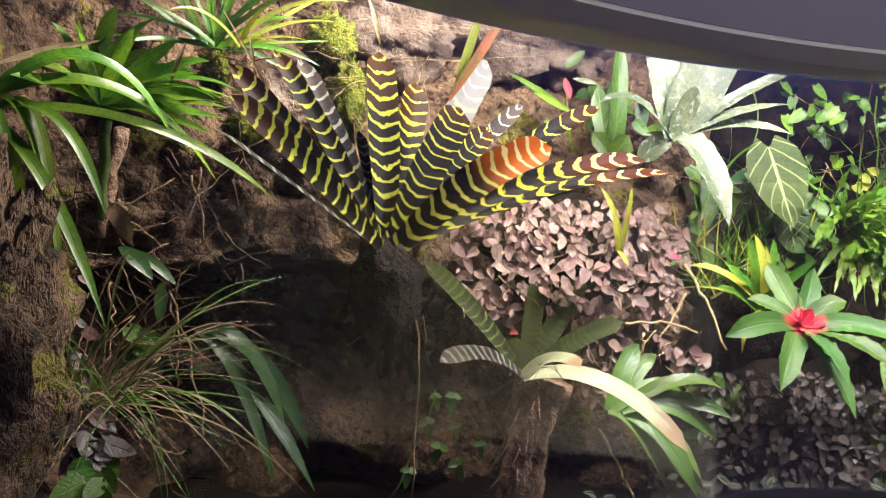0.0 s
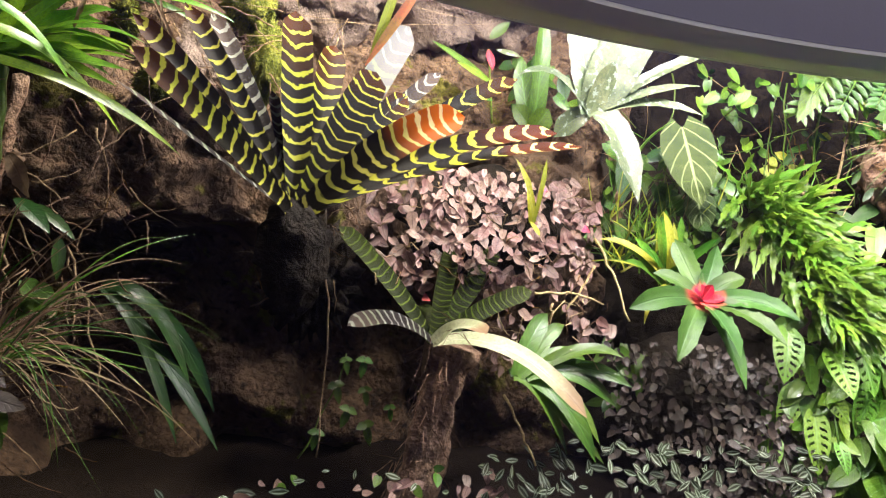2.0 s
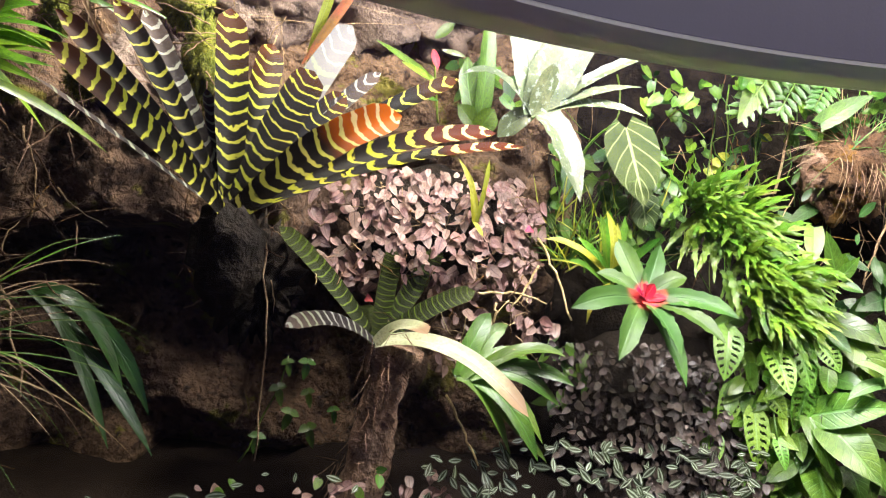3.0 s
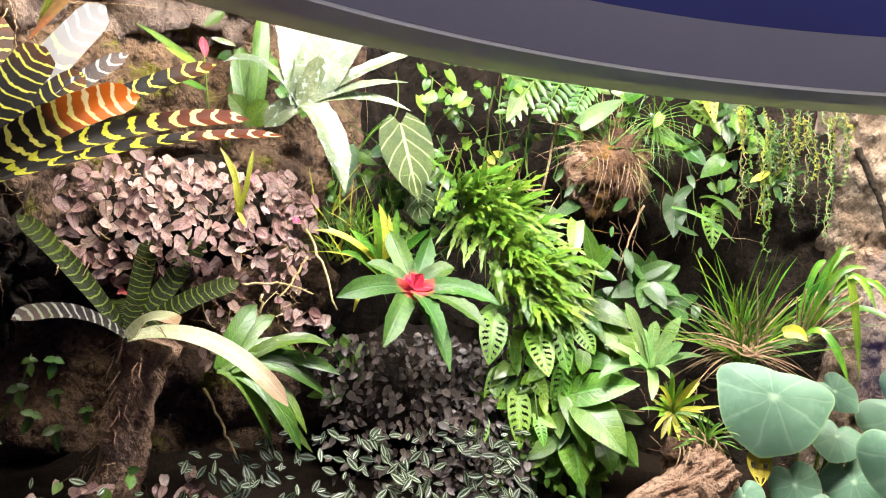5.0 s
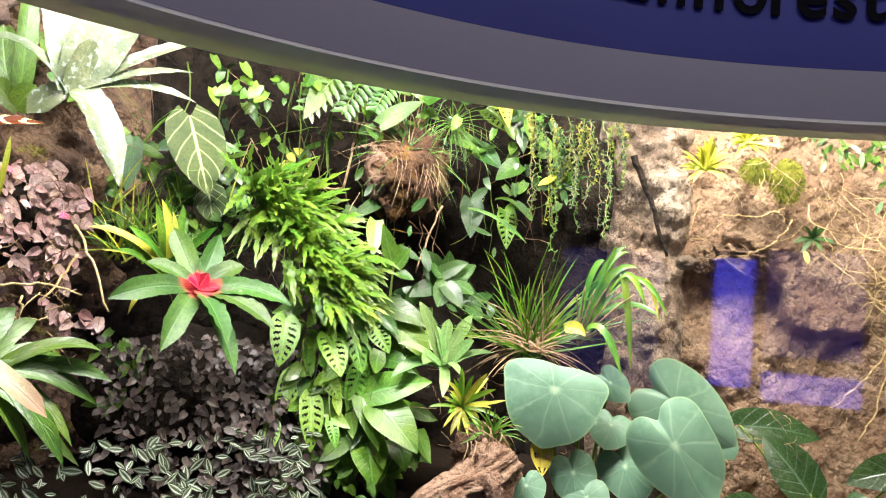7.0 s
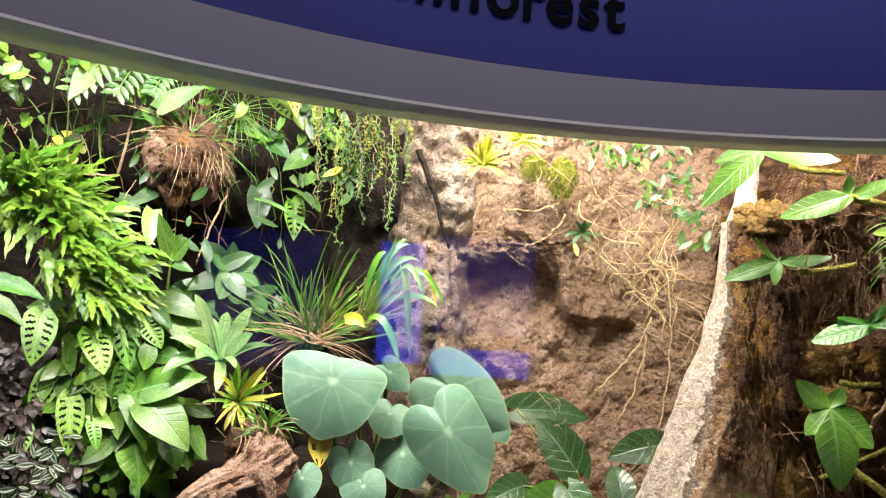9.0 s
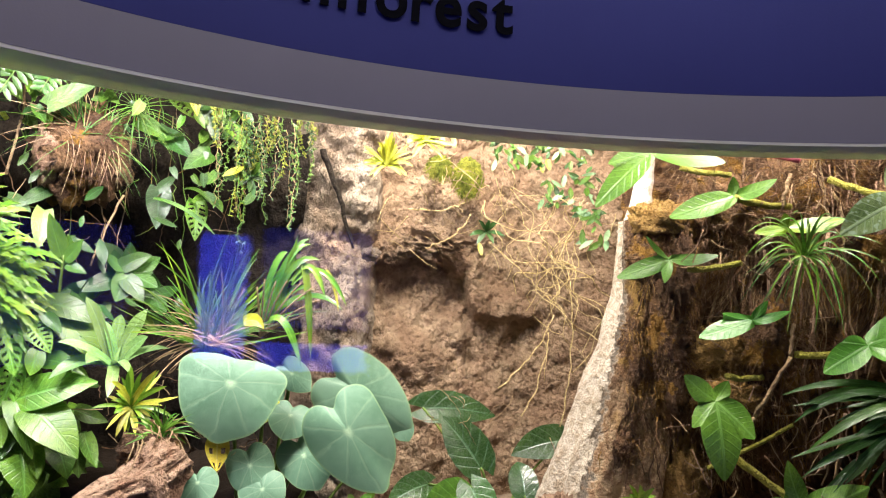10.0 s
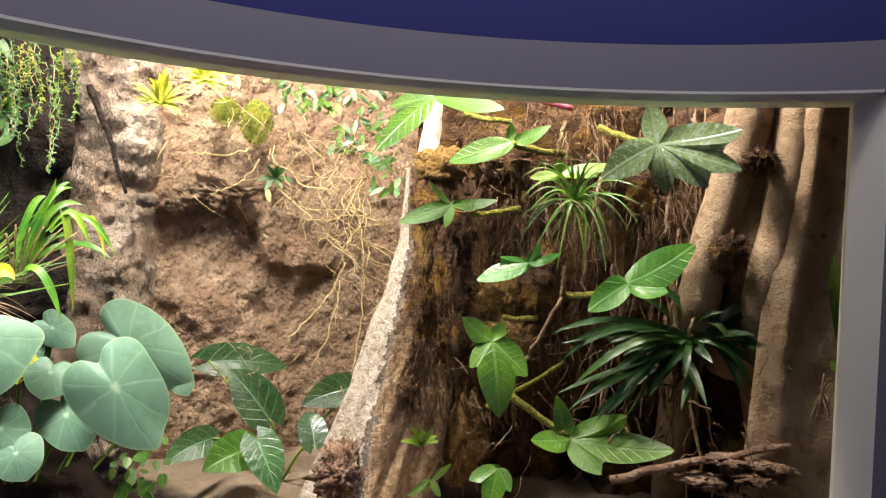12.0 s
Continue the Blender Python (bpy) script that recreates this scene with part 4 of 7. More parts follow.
def stem(parent, a, b, arch, radius, mat, name="stem", n=8, wobble=0.0, thin=0.7):
    pts = curve_pts(a, b, arch, n, wobble)
    return part(name, tube(Geo(), pts, [radius * (1 - (1 - thin) * k / n) for k in range(n + 1)], 6), mat, parent)


def twigs(parent, a, b, count, length, radius, mats, name="twig"):
    """Loose dry bits scattered over a stretch between two corners."""
    (th0, ra, z0), (th1, rb, z1) = polar(Vector(a)), polar(Vector(b))
    for k in range(count):
        u, v = random.random(), random.random()
        p = P(th0 + (th1 - th0) * u, ra + (rb - ra) * v + random.uniform(-0.03, 0.01), z0 + (z1 - z0) * v)
        d = Vector((random.uniform(-1, 1), random.uniform(-1, 1), random.uniform(-1.2, 0.8))).normalized() * length * random.uniform(0.5, 1.4)
        part(name, tube(Geo(), curve_pts(p, p + d, Vector((random.uniform(-1, 1), random.uniform(-1, 0), random.uniform(-1, 1))) * length * 0.2, 7, 0.002), [radius * (1 - 0.08 * q) for q in range(8)], 4), random.choice(mats), parent)


litter = thing("dry_twigs", P(-15.6, 2.22, 1.624), "dry twigs and stalks caught in the creeper", "twigs")
twigs(litter, P(-21.9, 2.26, 1.672), P(-8.8, 2.2, 1.462), 70, 0.05, 0.0015, (M_ROOTS, M_DRY, M_ROOT))
twigs(litter, P(-14.8, 2.24, 1.452), P(-7.1, 2.18, 1.269), 40, 0.08, 0.0016, (M_ROOTS, M_ROOT, M_STRING))
twigs(litter, P(-29.7, 2.1, 1.594), P(-24.4, 2.12, 1.455), 40, 0.06, 0.0015, (M_ROOT, M_ROOTS))
twigs(litter, P(-42.3, 2.2, 1.714), P(-33.5, 2.2, 1.447), 60, 0.10, 0.0018, (M_ROOT, M_ROOTS, M_DRIFT))
twigs(litter, P(-35.2, 2.2, 1.937), P(-24.7, 2.3, 1.713), 40, 0.10, 0.0014, (M_ROOTS, M_DRY))


# ---- strap-leaved plants by the window's west end ----
ab = P(-40.2, 2.18, 1.776)
clump("strap_plant", ab, [P(-35.7, 2.05, 1.807), P(-35.6, 2.05, 1.784), P(-35.7, 2.05, 1.763), P(-35.9, 2.08, 1.745), P(-36.7, 2.1, 1.851), P(-38.6, 2.1, 1.897), P(-40.8, 2.1, 1.903), P(-40.0, 2.1, 1.899), P(-37.8, 2.12, 1.878), P(-42.2, 2.1, 1.898), P(-43.9, 2, 1.791), P(-35.5, 2.1, 1.830), P(-37.9, 2.02, 1.802), P(-38.2, 2.05, 1.728)], 0.022, M_BLADE, "glossy green strap-leaved plant on the rock wall", "strap plant", 0.03, pointed, 0.8, 0.03, jitter=0.025, count=2)
clump("strap_plant", P(-45.3, 2.05, 1.729), [P(-33.3, 2.1, 1.632), P(-35.1, 2.12, 1.658), P(-37.5, 2.05, 1.713), P(-42.1, 1.95, 1.618), P(-42.6, 1.95, 1.497), P(-41.9, 1.92, 1.442), P(-43.1, 2, 1.633), P(-44.5, 1.98, 1.565), P(-44.0, 1.98, 1.466)], 0.020, M_BLADE, "bright green strap leaves arching across the rock", "strap plant", 0.13, pointed, 0.8, 0.03, jitter=0.02, count=1, n=16)
tb = P(-35.2, 2.22, 1.919)
clump("grassy_bromeliad", tb, burst(tb, 0.20, 22, 0.5, -110, 110), 0.014, M_STRAP, "grassy bromeliad with narrow green leaves", "bromeliad", 0.02, grass, 0.6, 0.015)
clump("grassy_bromeliad", tb + Vector((0.05, 0, 0)), [P(-28.9, 2.15, 2.030), P(-29.6, 2.15, 1.987), P(-31.3, 2.15, 1.943), P(-32.9, 2.1, 1.916), P(-38.1, 2.1, 1.930), P(-28.0, 2.2, 2.088), P(-33.0, 2.15, 1.992)], 0.011, M_LIME, "yellowing narrow-leaved bromeliad on the ledge", "bromeliad", 0.03, grass, 0.6, 0.02)
dry = thing("dry_leaf_tangle", P(-37.3, 2.1, 1.872), "pale dry leaf strands hanging from the ledge", "dry leaves")
for a, b, w in ((P(-37.3, 2.1, 1.886), P(-38.1, 2.08, 1.797), 0.008), (P(-45.3, 2, 1.774), P(-41.1, 2.05, 1.849), 0.010), (P(-34.5, 2.1, 1.920), P(-34.3, 2.05, 1.779), 0.005), (P(-35.7, 2.1, 1.948), P(-32.6, 2, 1.704), 0.005), (P(-27.6, 2.2, 2.059), P(-27.4, 2.14, 1.945), 0.008), (P(-39.5, 2.15, 1.596), P(-39.3, 2.15, 1.636), 0.034), (P(-39.7, 2.14, 1.626), P(-38.9, 2.12, 1.562), 0.028)):
    part("strand", blade(Geo(), a, b, w, 0.01, facing(a), lance, 0.4, 10, 2, wave=0.4, twist=1.2), M_DRY, dry)
hang = thing("hanging_leaf_stem", P(-39.2, 2.2, 1.693), "thick old stem with a few drooping leaves", "stem plant")
stem(hang, P(-38.6, 2.25, 1.757), P(-39.5, 2.22, 1.574), 0.0, 0.014, M_DRIFT, wobble=0.006)
stem(hang, P(-39.9, 2.16, 1.754), P(-40.1, 2.14, 1.599), 0.0, 0.010, M_STEM, wobble=0.003)
for a, b, w in ((P(-39.3, 2.14, 1.559), P(-38.2, 2.1, 1.511), 0.028), (P(-38.7, 2.14, 1.554), P(-37.2, 2.1, 1.503), 0.020), (P(-37.5, 2.14, 1.506), P(-37.5, 2.14, 1.438), 0.022)):
    part("leaf", blade(Geo(), a, b, w, 0.01, facing(a), lance, 0.3, 8, 2), M_DEEP, hang)

gb = P(-40.5, 2.02, 1.341)
sedge = clump("sedge_tuft", gb, [P(-32.3, 1.98, 1.369), P(-33.2, 2.05, 1.497), P(-36.4, 1.95, 1.387), P(-34.2, 2, 1.443), P(-33.6, 1.95, 1.221), P(-35.6, 1.95, 1.213), P(-37.7, 1.9, 1.310), P(-38.1, 1.92, 1.233), P(-39.4, 1.9, 1.236), P(-43.2, 2, 1.345), P(-42.7, 1.95, 1.242), P(-31.5, 2, 1.273)], 0.0028, (M_STRAP, M_DRY, M_GREEN), "arching thin-leaved sedge on dark soil", "sedge", 0.10, grass, 0.5, 0.03, jitter=0.03, count=3, n=14)
clump("sedge_tuft", gb + Vector((-0.03, 0, 0)), burst(gb, 0.17, 60, 0.5, -150, 150, 0.5), 0.0026, (M_DRY, M_ROOTS, M_STRAP), "half-dry brown sedge tuft", "sedge", 0.06, grass, 0.5, 0.03, n=10)
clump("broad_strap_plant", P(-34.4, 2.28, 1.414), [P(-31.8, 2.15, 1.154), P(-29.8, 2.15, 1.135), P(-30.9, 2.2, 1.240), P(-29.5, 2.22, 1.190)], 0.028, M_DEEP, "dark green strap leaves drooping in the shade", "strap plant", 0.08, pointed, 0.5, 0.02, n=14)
low = thing("ground_creeper", P(-41.0, 2.05, 1.301), "withered leafy creeper low on the rock", "creeper")
dusk = [leaf_mesh("dusky_leaf", 0.036, 0.024, M_DUSK, fold=f, bend=-0.004) for f in (0.1, 0.3, 0.45)]
carpet(low, dusk, P(-42.3, 2.05, 1.337), P(-40.3, 2, 1.277), 24, None, 0.02)
g1 = [leaf_mesh("small_leaf", 0.04, 0.03, M_GREEN, heart, 0.15, lobe=0.15)]
carpet(low, g1, P(-42.4, 2, 1.286), P(-40.7, 1.95, 1.229), 10)
carpet(low, g1, P(-38.9, 2.2, 1.434), P(-37.5, 2.2, 1.395), 5)
roots = thing("hanging_roots", P(-38.0, 2.1, 1.507), "thin pale aerial roots hanging on the dark rock", "roots")
for a, b in ((P(-37.5, 2.1, 1.494), P(-36.7, 2, 1.288)), (P(-35.5, 2.25, 1.693), P(-35.0, 2.25, 1.533)), (P(-39.9, 2.1, 1.506), P(-40.4, 2.05, 1.387)), (P(-25.1, 2.15, 1.549), P(-25.0, 2.12, 1.117)), (P(-26.7, 2.1, 1.471), P(-29.7, 2.05, 1.409)), (P(-42.4, 2, 1.449), P(-43.2, 1.98, 1.344)), (P(-37.5, 2.1, 1.494), P(-37.5, 2.05, 1.348))):
    stem(roots, a, b, Vector((0.02, 0, -0.01)), 0.0022, M_ROOTS, "root", 10, 0.006)

ivy = thing("ivy_sprig", P(-21.9, 2.3, 1.164), "young ivy with pale-edged green leaves on a thin stem", "ivy")
stem(ivy, P(-24.1, 2.32, 1.056), P(-21.8, 2.32, 1.281), Vector((0.02, 0, 0)), 0.0025, M_STEM, wobble=0.004)
for p, w in ((P(-22.3, 2.3, 1.195), 0.040), (P(-20.8, 2.32, 1.246), 0.038), (P(-21.9, 2.3, 1.253), 0.030), (P(-22.0, 2.28, 1.147), 0.040), (P(-20.6, 2.28, 1.109), 0.044), (P(-23.6, 2.28, 1.101), 0.036), (P(-20.4, 2.33, 1.179), 0.034), (P(-18.9, 2.33, 1.140), 0.030)):
    g = Geo()
    f = facing(p, 0.9)
    d = Vector((random.uniform(-0.5, 0.5), 0, -1)).normalized()
    lobed(g, p - d * w * 0.4, p + d * w * 0.55, w * 0.9, f, 1, 0.5, n=5)
    part("leaf", g, M_GREEN, ivy)

# moss on the rock behind the bromeliads
for k, (p, rx, rz) in enumerate(((P(-27.1, 2.36, 1.890), 0.035, 0.085), (P(-27.9, 2.38, 2.010), 0.05, 0.06), (P(-34.0, 2.34, 1.901), 0.02, 0.04), (P(-32.4, 2.36, 1.804), 0.03, 0.03), (P(-44.4, 1.95, 1.360), 0.04, 0.07))):
    whole("moss_patch", fuzz(bumpy(Geo(), p, rx, 0.05, rz, 0.5, 14, 18, 26, -radians(polar(p)[0])), p, rx, 0.05, rz, 700, 0.013, 0.0022, 0.4, -radians(polar(p)[0])), M_MOSSG if k < 4 else M_MOSS, "yellow-green moss cushion growing on the rock", "moss", group="moss cushions")
whole("rock_outcrop", bumpy(Geo(), P(-45.4, 1.95, 1.416), 0.08, 0.10, 0.22, 0.45, 7, 24, 30), M_ROCK_RED, "rough mossy rock outcrop close to the glass", "rock")
for p, w in ((P(-18.2, 2.66, 2.202), 0.24), (P(-12.1, 2.68, 2.226), 0.2), (P(-22.8, 2.62, 2.130), 0.16), (P(-29.1, 2.54, 1.831), 0.15)):
    whole("boulder", bumpy(Geo(), p, w, 0.16, w * 0.9, 0.4, 7, 34, 44), M_ROCK_BROWN, "pale brown boulder set in the wall", "rock", group="boulders in the wall")
spike = thing("red_flower_spike", P(-24.5, 2.05, 1.855), "tall red and olive flower spike leaning in front of the rock", "flower spike")
part("bract", blade(Geo(), P(-24.7, 2.05, 1.849), P(-21.4, 2.05, 2.045), 0.018, 0.0, facing(zb), lance, 0.3, 12, 4), leaf_mat("red_olive_bract", (0.26, 0.12, 0.03), (0.40, 0.07, 0.04), None, 0, 0), spike)
part("bract", blade(Geo(), P(-24.4, 2.06, 1.858), P(-22.9, 2.05, 2.047), 0.018, 0.0, facing(zb), lance, 0.3, 12, 2), M_LIME, spike)

# ---- small plants on and round the mound ----
clump("lime_seedling", P(-12.5, 2.2, 1.599), [P(-14.0, 2.18, 1.732), P(-12.1, 2.18, 1.739), P(-12.4, 2.16, 1.569), P(-13.0, 2.2, 1.702)], 0.012, M_LIME, "lime-yellow seedling among the brown leaves", "seedling", 0.01, pointed, 0.4, 0.004)
for p in (P(-12.0, 2.2, 1.674), P(-9.1, 2.2, 1.592), P(-18.2, 2.24, 1.416)):
    fl = thing("red_blossom", p, "tiny bright red blossom among the leaves", "flower")
    for k in range(3):
        set_leaf(fl, leaf_mesh("petal", 0.012, 0.011, M_REDIN, ovate, 0.3, 4), p, facing(p, 0.6), k * 2.1, 1.0, "petal")
clump("strap_bromeliad", P(-13.2, 2.14, 1.268), [P(-7.3, 2.1, 1.321), P(-6.6, 2.1, 1.258), P(-9.2, 2.05, 1.109), P(-10.6, 2.08, 1.114), P(-10.0, 2.2, 1.374), P(-8.0, 2.1, 1.091), P(-11.1, 2.2, 1.398), P(-7.2, 2.12, 1.209), P(-8.8, 2.16, 1.296), P(-8.6, 2.08, 1.137)], 0.036, M_GREEN, "green strap-leaved bromeliad with arching leaves", "bromeliad", 0.05, pointed, 0.9, 0.02)
vb = thing("dry_vine", P(-11.1, 2.2, 1.410), "thin dry vine loops between the plants", "vine")
for a, b, h in ((P(-12.2, 2.18, 1.444), P(-8.2, 2.15, 1.430), 0.02), (P(-10.8, 2.2, 1.423), P(-11.0, 2.2, 1.337), -0.01), (P(-8.5, 2.2, 1.574), P(-7.1, 2.1, 1.401), 0.03), (P(-14.6, 2.1, 1.236), P(-12.9, 2.05, 1.102), 0.02), (P(-8.1, 2.22, 1.512), P(-9.9, 2.2, 1.411), 0.0)):
    stem(vb, a, b, h, 0.003, M_STRING, "runner", 10, 0.005)

gb2 = P(-9.2, 2.22, 1.855)
silver = thing("silver_bromeliad", gb2, "silver-white bromeliad with broad frosted leaves", "bromeliad")
for tip, w, arch, up in ((P(-6.0, 2.22, 2.110), 0.115, 0.0, 0.3), (P(-10.2, 2.25, 2.105), 0.080, 0.0, 0.3), (P(-13.8, 2.22, 1.922), 0.030, 0.07, 0.8), (P(-6.9, 2.12, 1.659), 0.078, 0.10, 0.8), (P(-1.6, 2.2, 2.032), 0.030, 0.02, 0.8), (P(-2.8, 2.18, 1.939), 0.032, 0.03, 0.9), (P(-2.5, 2.18, 1.872), 0.028, 0.05, 0.9), (P(-11.0, 2.25, 1.799), 0.05, 0.02, 0.4), (P(-8.4, 2.18, 1.970), 0.05, 0.0, 0.3)):
    bract(silver, gb2, tip, w, arch + random.uniform(0.0, 0.02), M_SILVER, pointed, up, wave=0.08, twist=random.uniform(-0.4, 0.4))
clump("snake_plant", P(-10.3, 2.46, 1.833), [P(-10.2, 2.46, 2.159), P(-11.2, 2.48, 2.028), P(-9.6, 2.44, 1.896), P(-11.9, 2.44, 1.897)], 0.055, M_GREEN, "upright broad green leaves beside the silver bromeliad", "foliage plant", 0.0, pointed, 0.2, 0.015)
sp = thing("leafy_sprig", P(-13.8, 2.46, 1.957), "small sprig with green and reddish leaves", "foliage plant")
stem(sp, P(-12.6, 2.5, 1.853), P(-13.5, 2.46, 2.029), 0.0, 0.003, M_STEM)
for a, b, w, mat in ((P(-13.0, 2.46, 1.945), P(-15.7, 2.42, 1.976), 0.024, M_BRIGHT), (P(-13.4, 2.46, 1.958), P(-17.3, 2.42, 2.017), 0.024, M_GREEN), (P(-13.5, 2.46, 2.029), P(-13.5, 2.42, 1.971), 0.022, M_REDIN), (P(-13.0, 2.46, 2.031), P(-11.8, 2.42, 2.012), 0.022, M_SILVER), (P(-13.0, 2.46, 1.903), P(-15.1, 2.42, 1.910), 0.022, M_GREEN), (P(-13.3, 2.48, 2.062), P(-12.3, 2.46, 2.104), 0.03, M_GREEN)):
    part("leaf", blade(Geo(), a, b, w, 0.0, facing(a, 0.6), lance, 0.2, 8, 2), mat, sp)
anth = thing("velvet_anthurium", P(-3.4, 2.4, 1.821), "hanging velvet heart leaves with pale veins", "anthurium")
stem(anth, P(-3.6, 2.5, 1.788), P(-1.6, 2.42, 1.891), 0.05, 0.004, M_STEM)
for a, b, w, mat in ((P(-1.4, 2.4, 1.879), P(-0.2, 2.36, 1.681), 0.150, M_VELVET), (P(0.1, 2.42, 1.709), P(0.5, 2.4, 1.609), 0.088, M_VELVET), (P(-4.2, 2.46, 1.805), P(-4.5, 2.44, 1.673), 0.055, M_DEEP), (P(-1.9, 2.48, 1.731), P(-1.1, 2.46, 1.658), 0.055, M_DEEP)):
    part("leaf", blade(Geo(), a, b, w, 0.0, facing(a, 0.3), heart, 0.10, 16, 6, lobe=0.14), mat, anth)

# ---- the red-hearted bromeliad and what grows round it ----
nb = P(-1.4, 2.2, 1.453)
neo = thing("red_hearted_bromeliad", nb, "flat bromeliad rosette with green leaves and red heart", "bromeliad")
for tip, w, arch in ((P(-7.2, 2.10, 1.428), 0.050, 0.03), (P(-4.4, 2.06, 1.325), 0.054, 0.03), (P(-2.6, 2.28, 1.590), 0.052, 0.0), (P(0.2, 2.28, 1.582), 0.052, 0.0), (P(-0.6, 2.05, 1.340), 0.058, 0.03), (P(0.3, 2.08, 1.270), 0.048, 0.05), (P(2.6, 2.08, 1.370), 0.050, 0.04), (P(3.8, 2.12, 1.425), 0.050, 0.04), (P(1.4, 2.22, 1.508), 0.046, 0.02), (P(-4.4, 2.22, 1.505), 0.040, 0.02)):
    bract(neo, nb.lerp(tip, 0.06), tip, w, arch, M_RED, pointed, random.uniform(0.5, 1.0), 0.32, twist=random.uniform(-0.7, 0.7), wave=0.1)
for tip in burst(nb + facing(nb) * 0.02, 0.034, 6, 0.5):
    bract(neo, nb, tip, 0.026, 0.0, M_REDIN, pointed, 0.8, 0.3, name="bract")
lb = P(-2.7, 2.3, 1.478)
clump("striped_bromeliad", lb, [P(-6.6, 2.28, 1.588), P(-5.1, 2.28, 1.585), P(-3.6, 2.3, 1.646), P(-3.0, 2.3, 1.659), P(-2.0, 2.3, 1.646), P(-0.4, 2.22, 1.599), P(-4.4, 2.25, 1.557), P(-1.7, 2.25, 1.579), P(-5.9, 2.25, 1.526), P(-0.8, 2.26, 1.532)], 0.020, M_STRAP, "narrow green and yellow striped bromeliad", "bromeliad", 0.02, pointed, 0.5, 0.015)
clump("striped_bromeliad", lb + Vector((0.01, 0, 0)), [P(-3.4, 2.28, 1.654), P(-2.7, 2.28, 1.629), P(-5.9, 2.12, 1.394), P(-7.5, 2.26, 1.575)], 0.016, M_LIME, "yellow-striped young leaves on the bank", "bromeliad", 0.03, pointed, 0.5, 0.01)

dusky = thing("dusky_creeper", P(-0.0, 2.28, 1.186), "dense bank of small dusky grey-brown leaves", "creeper")
part("bank", bumpy(Geo(), P(1.3, 2.46, 1.138), 0.30, 0.14, 0.20, 0.2, 6, 18, 30, radians(0)), M_SHADE_SOIL, dusky)
small_dusk = [leaf_mesh("dusky_leaf", 0.032, 0.021, M_DUSK, fold=f, bend=-0.004) for f in (0.1, 0.3, 0.45)]
carpet(dusky, small_dusk, P(-5.6, 2.34, 1.338), P(5.4, 2.16, 1.015), 300, round_off, 0.06, (0.4, 1.0))
for k in range(3):
    more = thing("dusky_creeper", P(0.0, 2.3, 1.226), "dense bank of small dusky grey-brown leaves", "creeper")
    carpet(more, small_dusk, P(-6.4, 2.33, 1.331), P(7.2, 2.14, 0.965), 160, None, 0.05, (0.35, 0.85))
dusky2 = thing("dusky_creeper", P(5.3, 2.2, 1.047), "trailing small dark leaves under the bromeliads", "creeper")
carpet(dusky2, small_dusk, P(0.0, 2.32, 1.324), P(7.1, 2.12, 0.955), 240, None, 0.04, (0.5, 1.0))
trad = thing("striped_creeper", P(-6.3, 2.08, 1.031), "silver-striped creeper leaves carpeting the bank", "creeper")
tl = [leaf_mesh("striped_leaf", 0.045, 0.021, M_TRAD, lance, fold=f, bend=-0.004, m=4) for f in (0.1, 0.25, 0.4)]
carpet(trad, tl, P(-15.6, 2.16, 1.133), P(6.2, 1.98, 0.938), 300, None, 0.02, (0.45, 0.95), 3.4)
trad2 = thing("striped_creeper", P(-26.8, 2.1, 1.060), "mixed green and brown ground leaves", "creeper")
carpet(trad2, tl + brown + brown + g1, P(-42.0, 2.16, 1.080), P(-13.5, 1.98, 0.947), 290, None, 0.02, (0.4, 0.9), 3.4)

# ---- crested fern ----
CREST = [lambda s, k=k: lance(s) * (0.55 + 0.45 * abs(math.sin(math.pi * k * s))) for k in (6, 7, 8)]
fern = thing("strap_fern", P(4.1, 2.32, 1.611), "dense bright green strap fern with ruffled fronds", "fern")
fa, fb_, fc = P(1.7, 2.38, 1.711), P(6.1, 2.4, 1.667), P(8.0, 2.3, 1.472)
for k in range(230):
    u, v = random.random(), random.random()
    a = fa.lerp(fb_, u).lerp(fc, v * v * 0.9)
    out = facing(a, 0.0)
    right = Vector((0, 0, 1)).cross(out)
    d = (right * random.uniform(-0.5, 1.3) + out * random.uniform(0.2, 1.1) + Vector((0, 0, random.uniform(-1.0, 0.35) + 0.35 * (1 - v)))).normalized()
    b = a + d * random.uniform(0.10, 0.21)
    part("frond", blade(Geo(), a, b, random.uniform(0.017, 0.026), random.uniform(0.01, 0.05), facing(a, 0.7), random.choice(CREST), 0.1, 30, 2, wave=0.35, waves=4), M_FROND, fern)
fern2 = thing("strap_fern", P(8.5, 2.26, 1.475), "lower fronds of the bright strap fern", "fern")
f1, f2, f3 = P(3.1, 2.28, 1.535), P(9.6, 2.32, 1.567), P(8.1, 2.24, 1.387)
for k in range(150):
    a = f1.lerp(f2, random.random()).lerp(f3, random.random() * 0.8)
    out = facing(a, 0.0)
    right = Vector((0, 0, 1)).cross(out)
    d = (right * random.uniform(-0.3, 1.2) + out * random.uniform(0.2, 0.9) + Vector((0, 0, random.uniform(-1.1, 0.1)))).normalized()
    part("frond", blade(Geo(), a, a + d * random.uniform(0.09, 0.16), random.uniform(0.016, 0.024), random.uniform(0.01, 0.04), facing(a, 0.7), random.choice(CREST), 0.1, 30, 2, wave=0.35, waves=4), M_FROND, fern2)

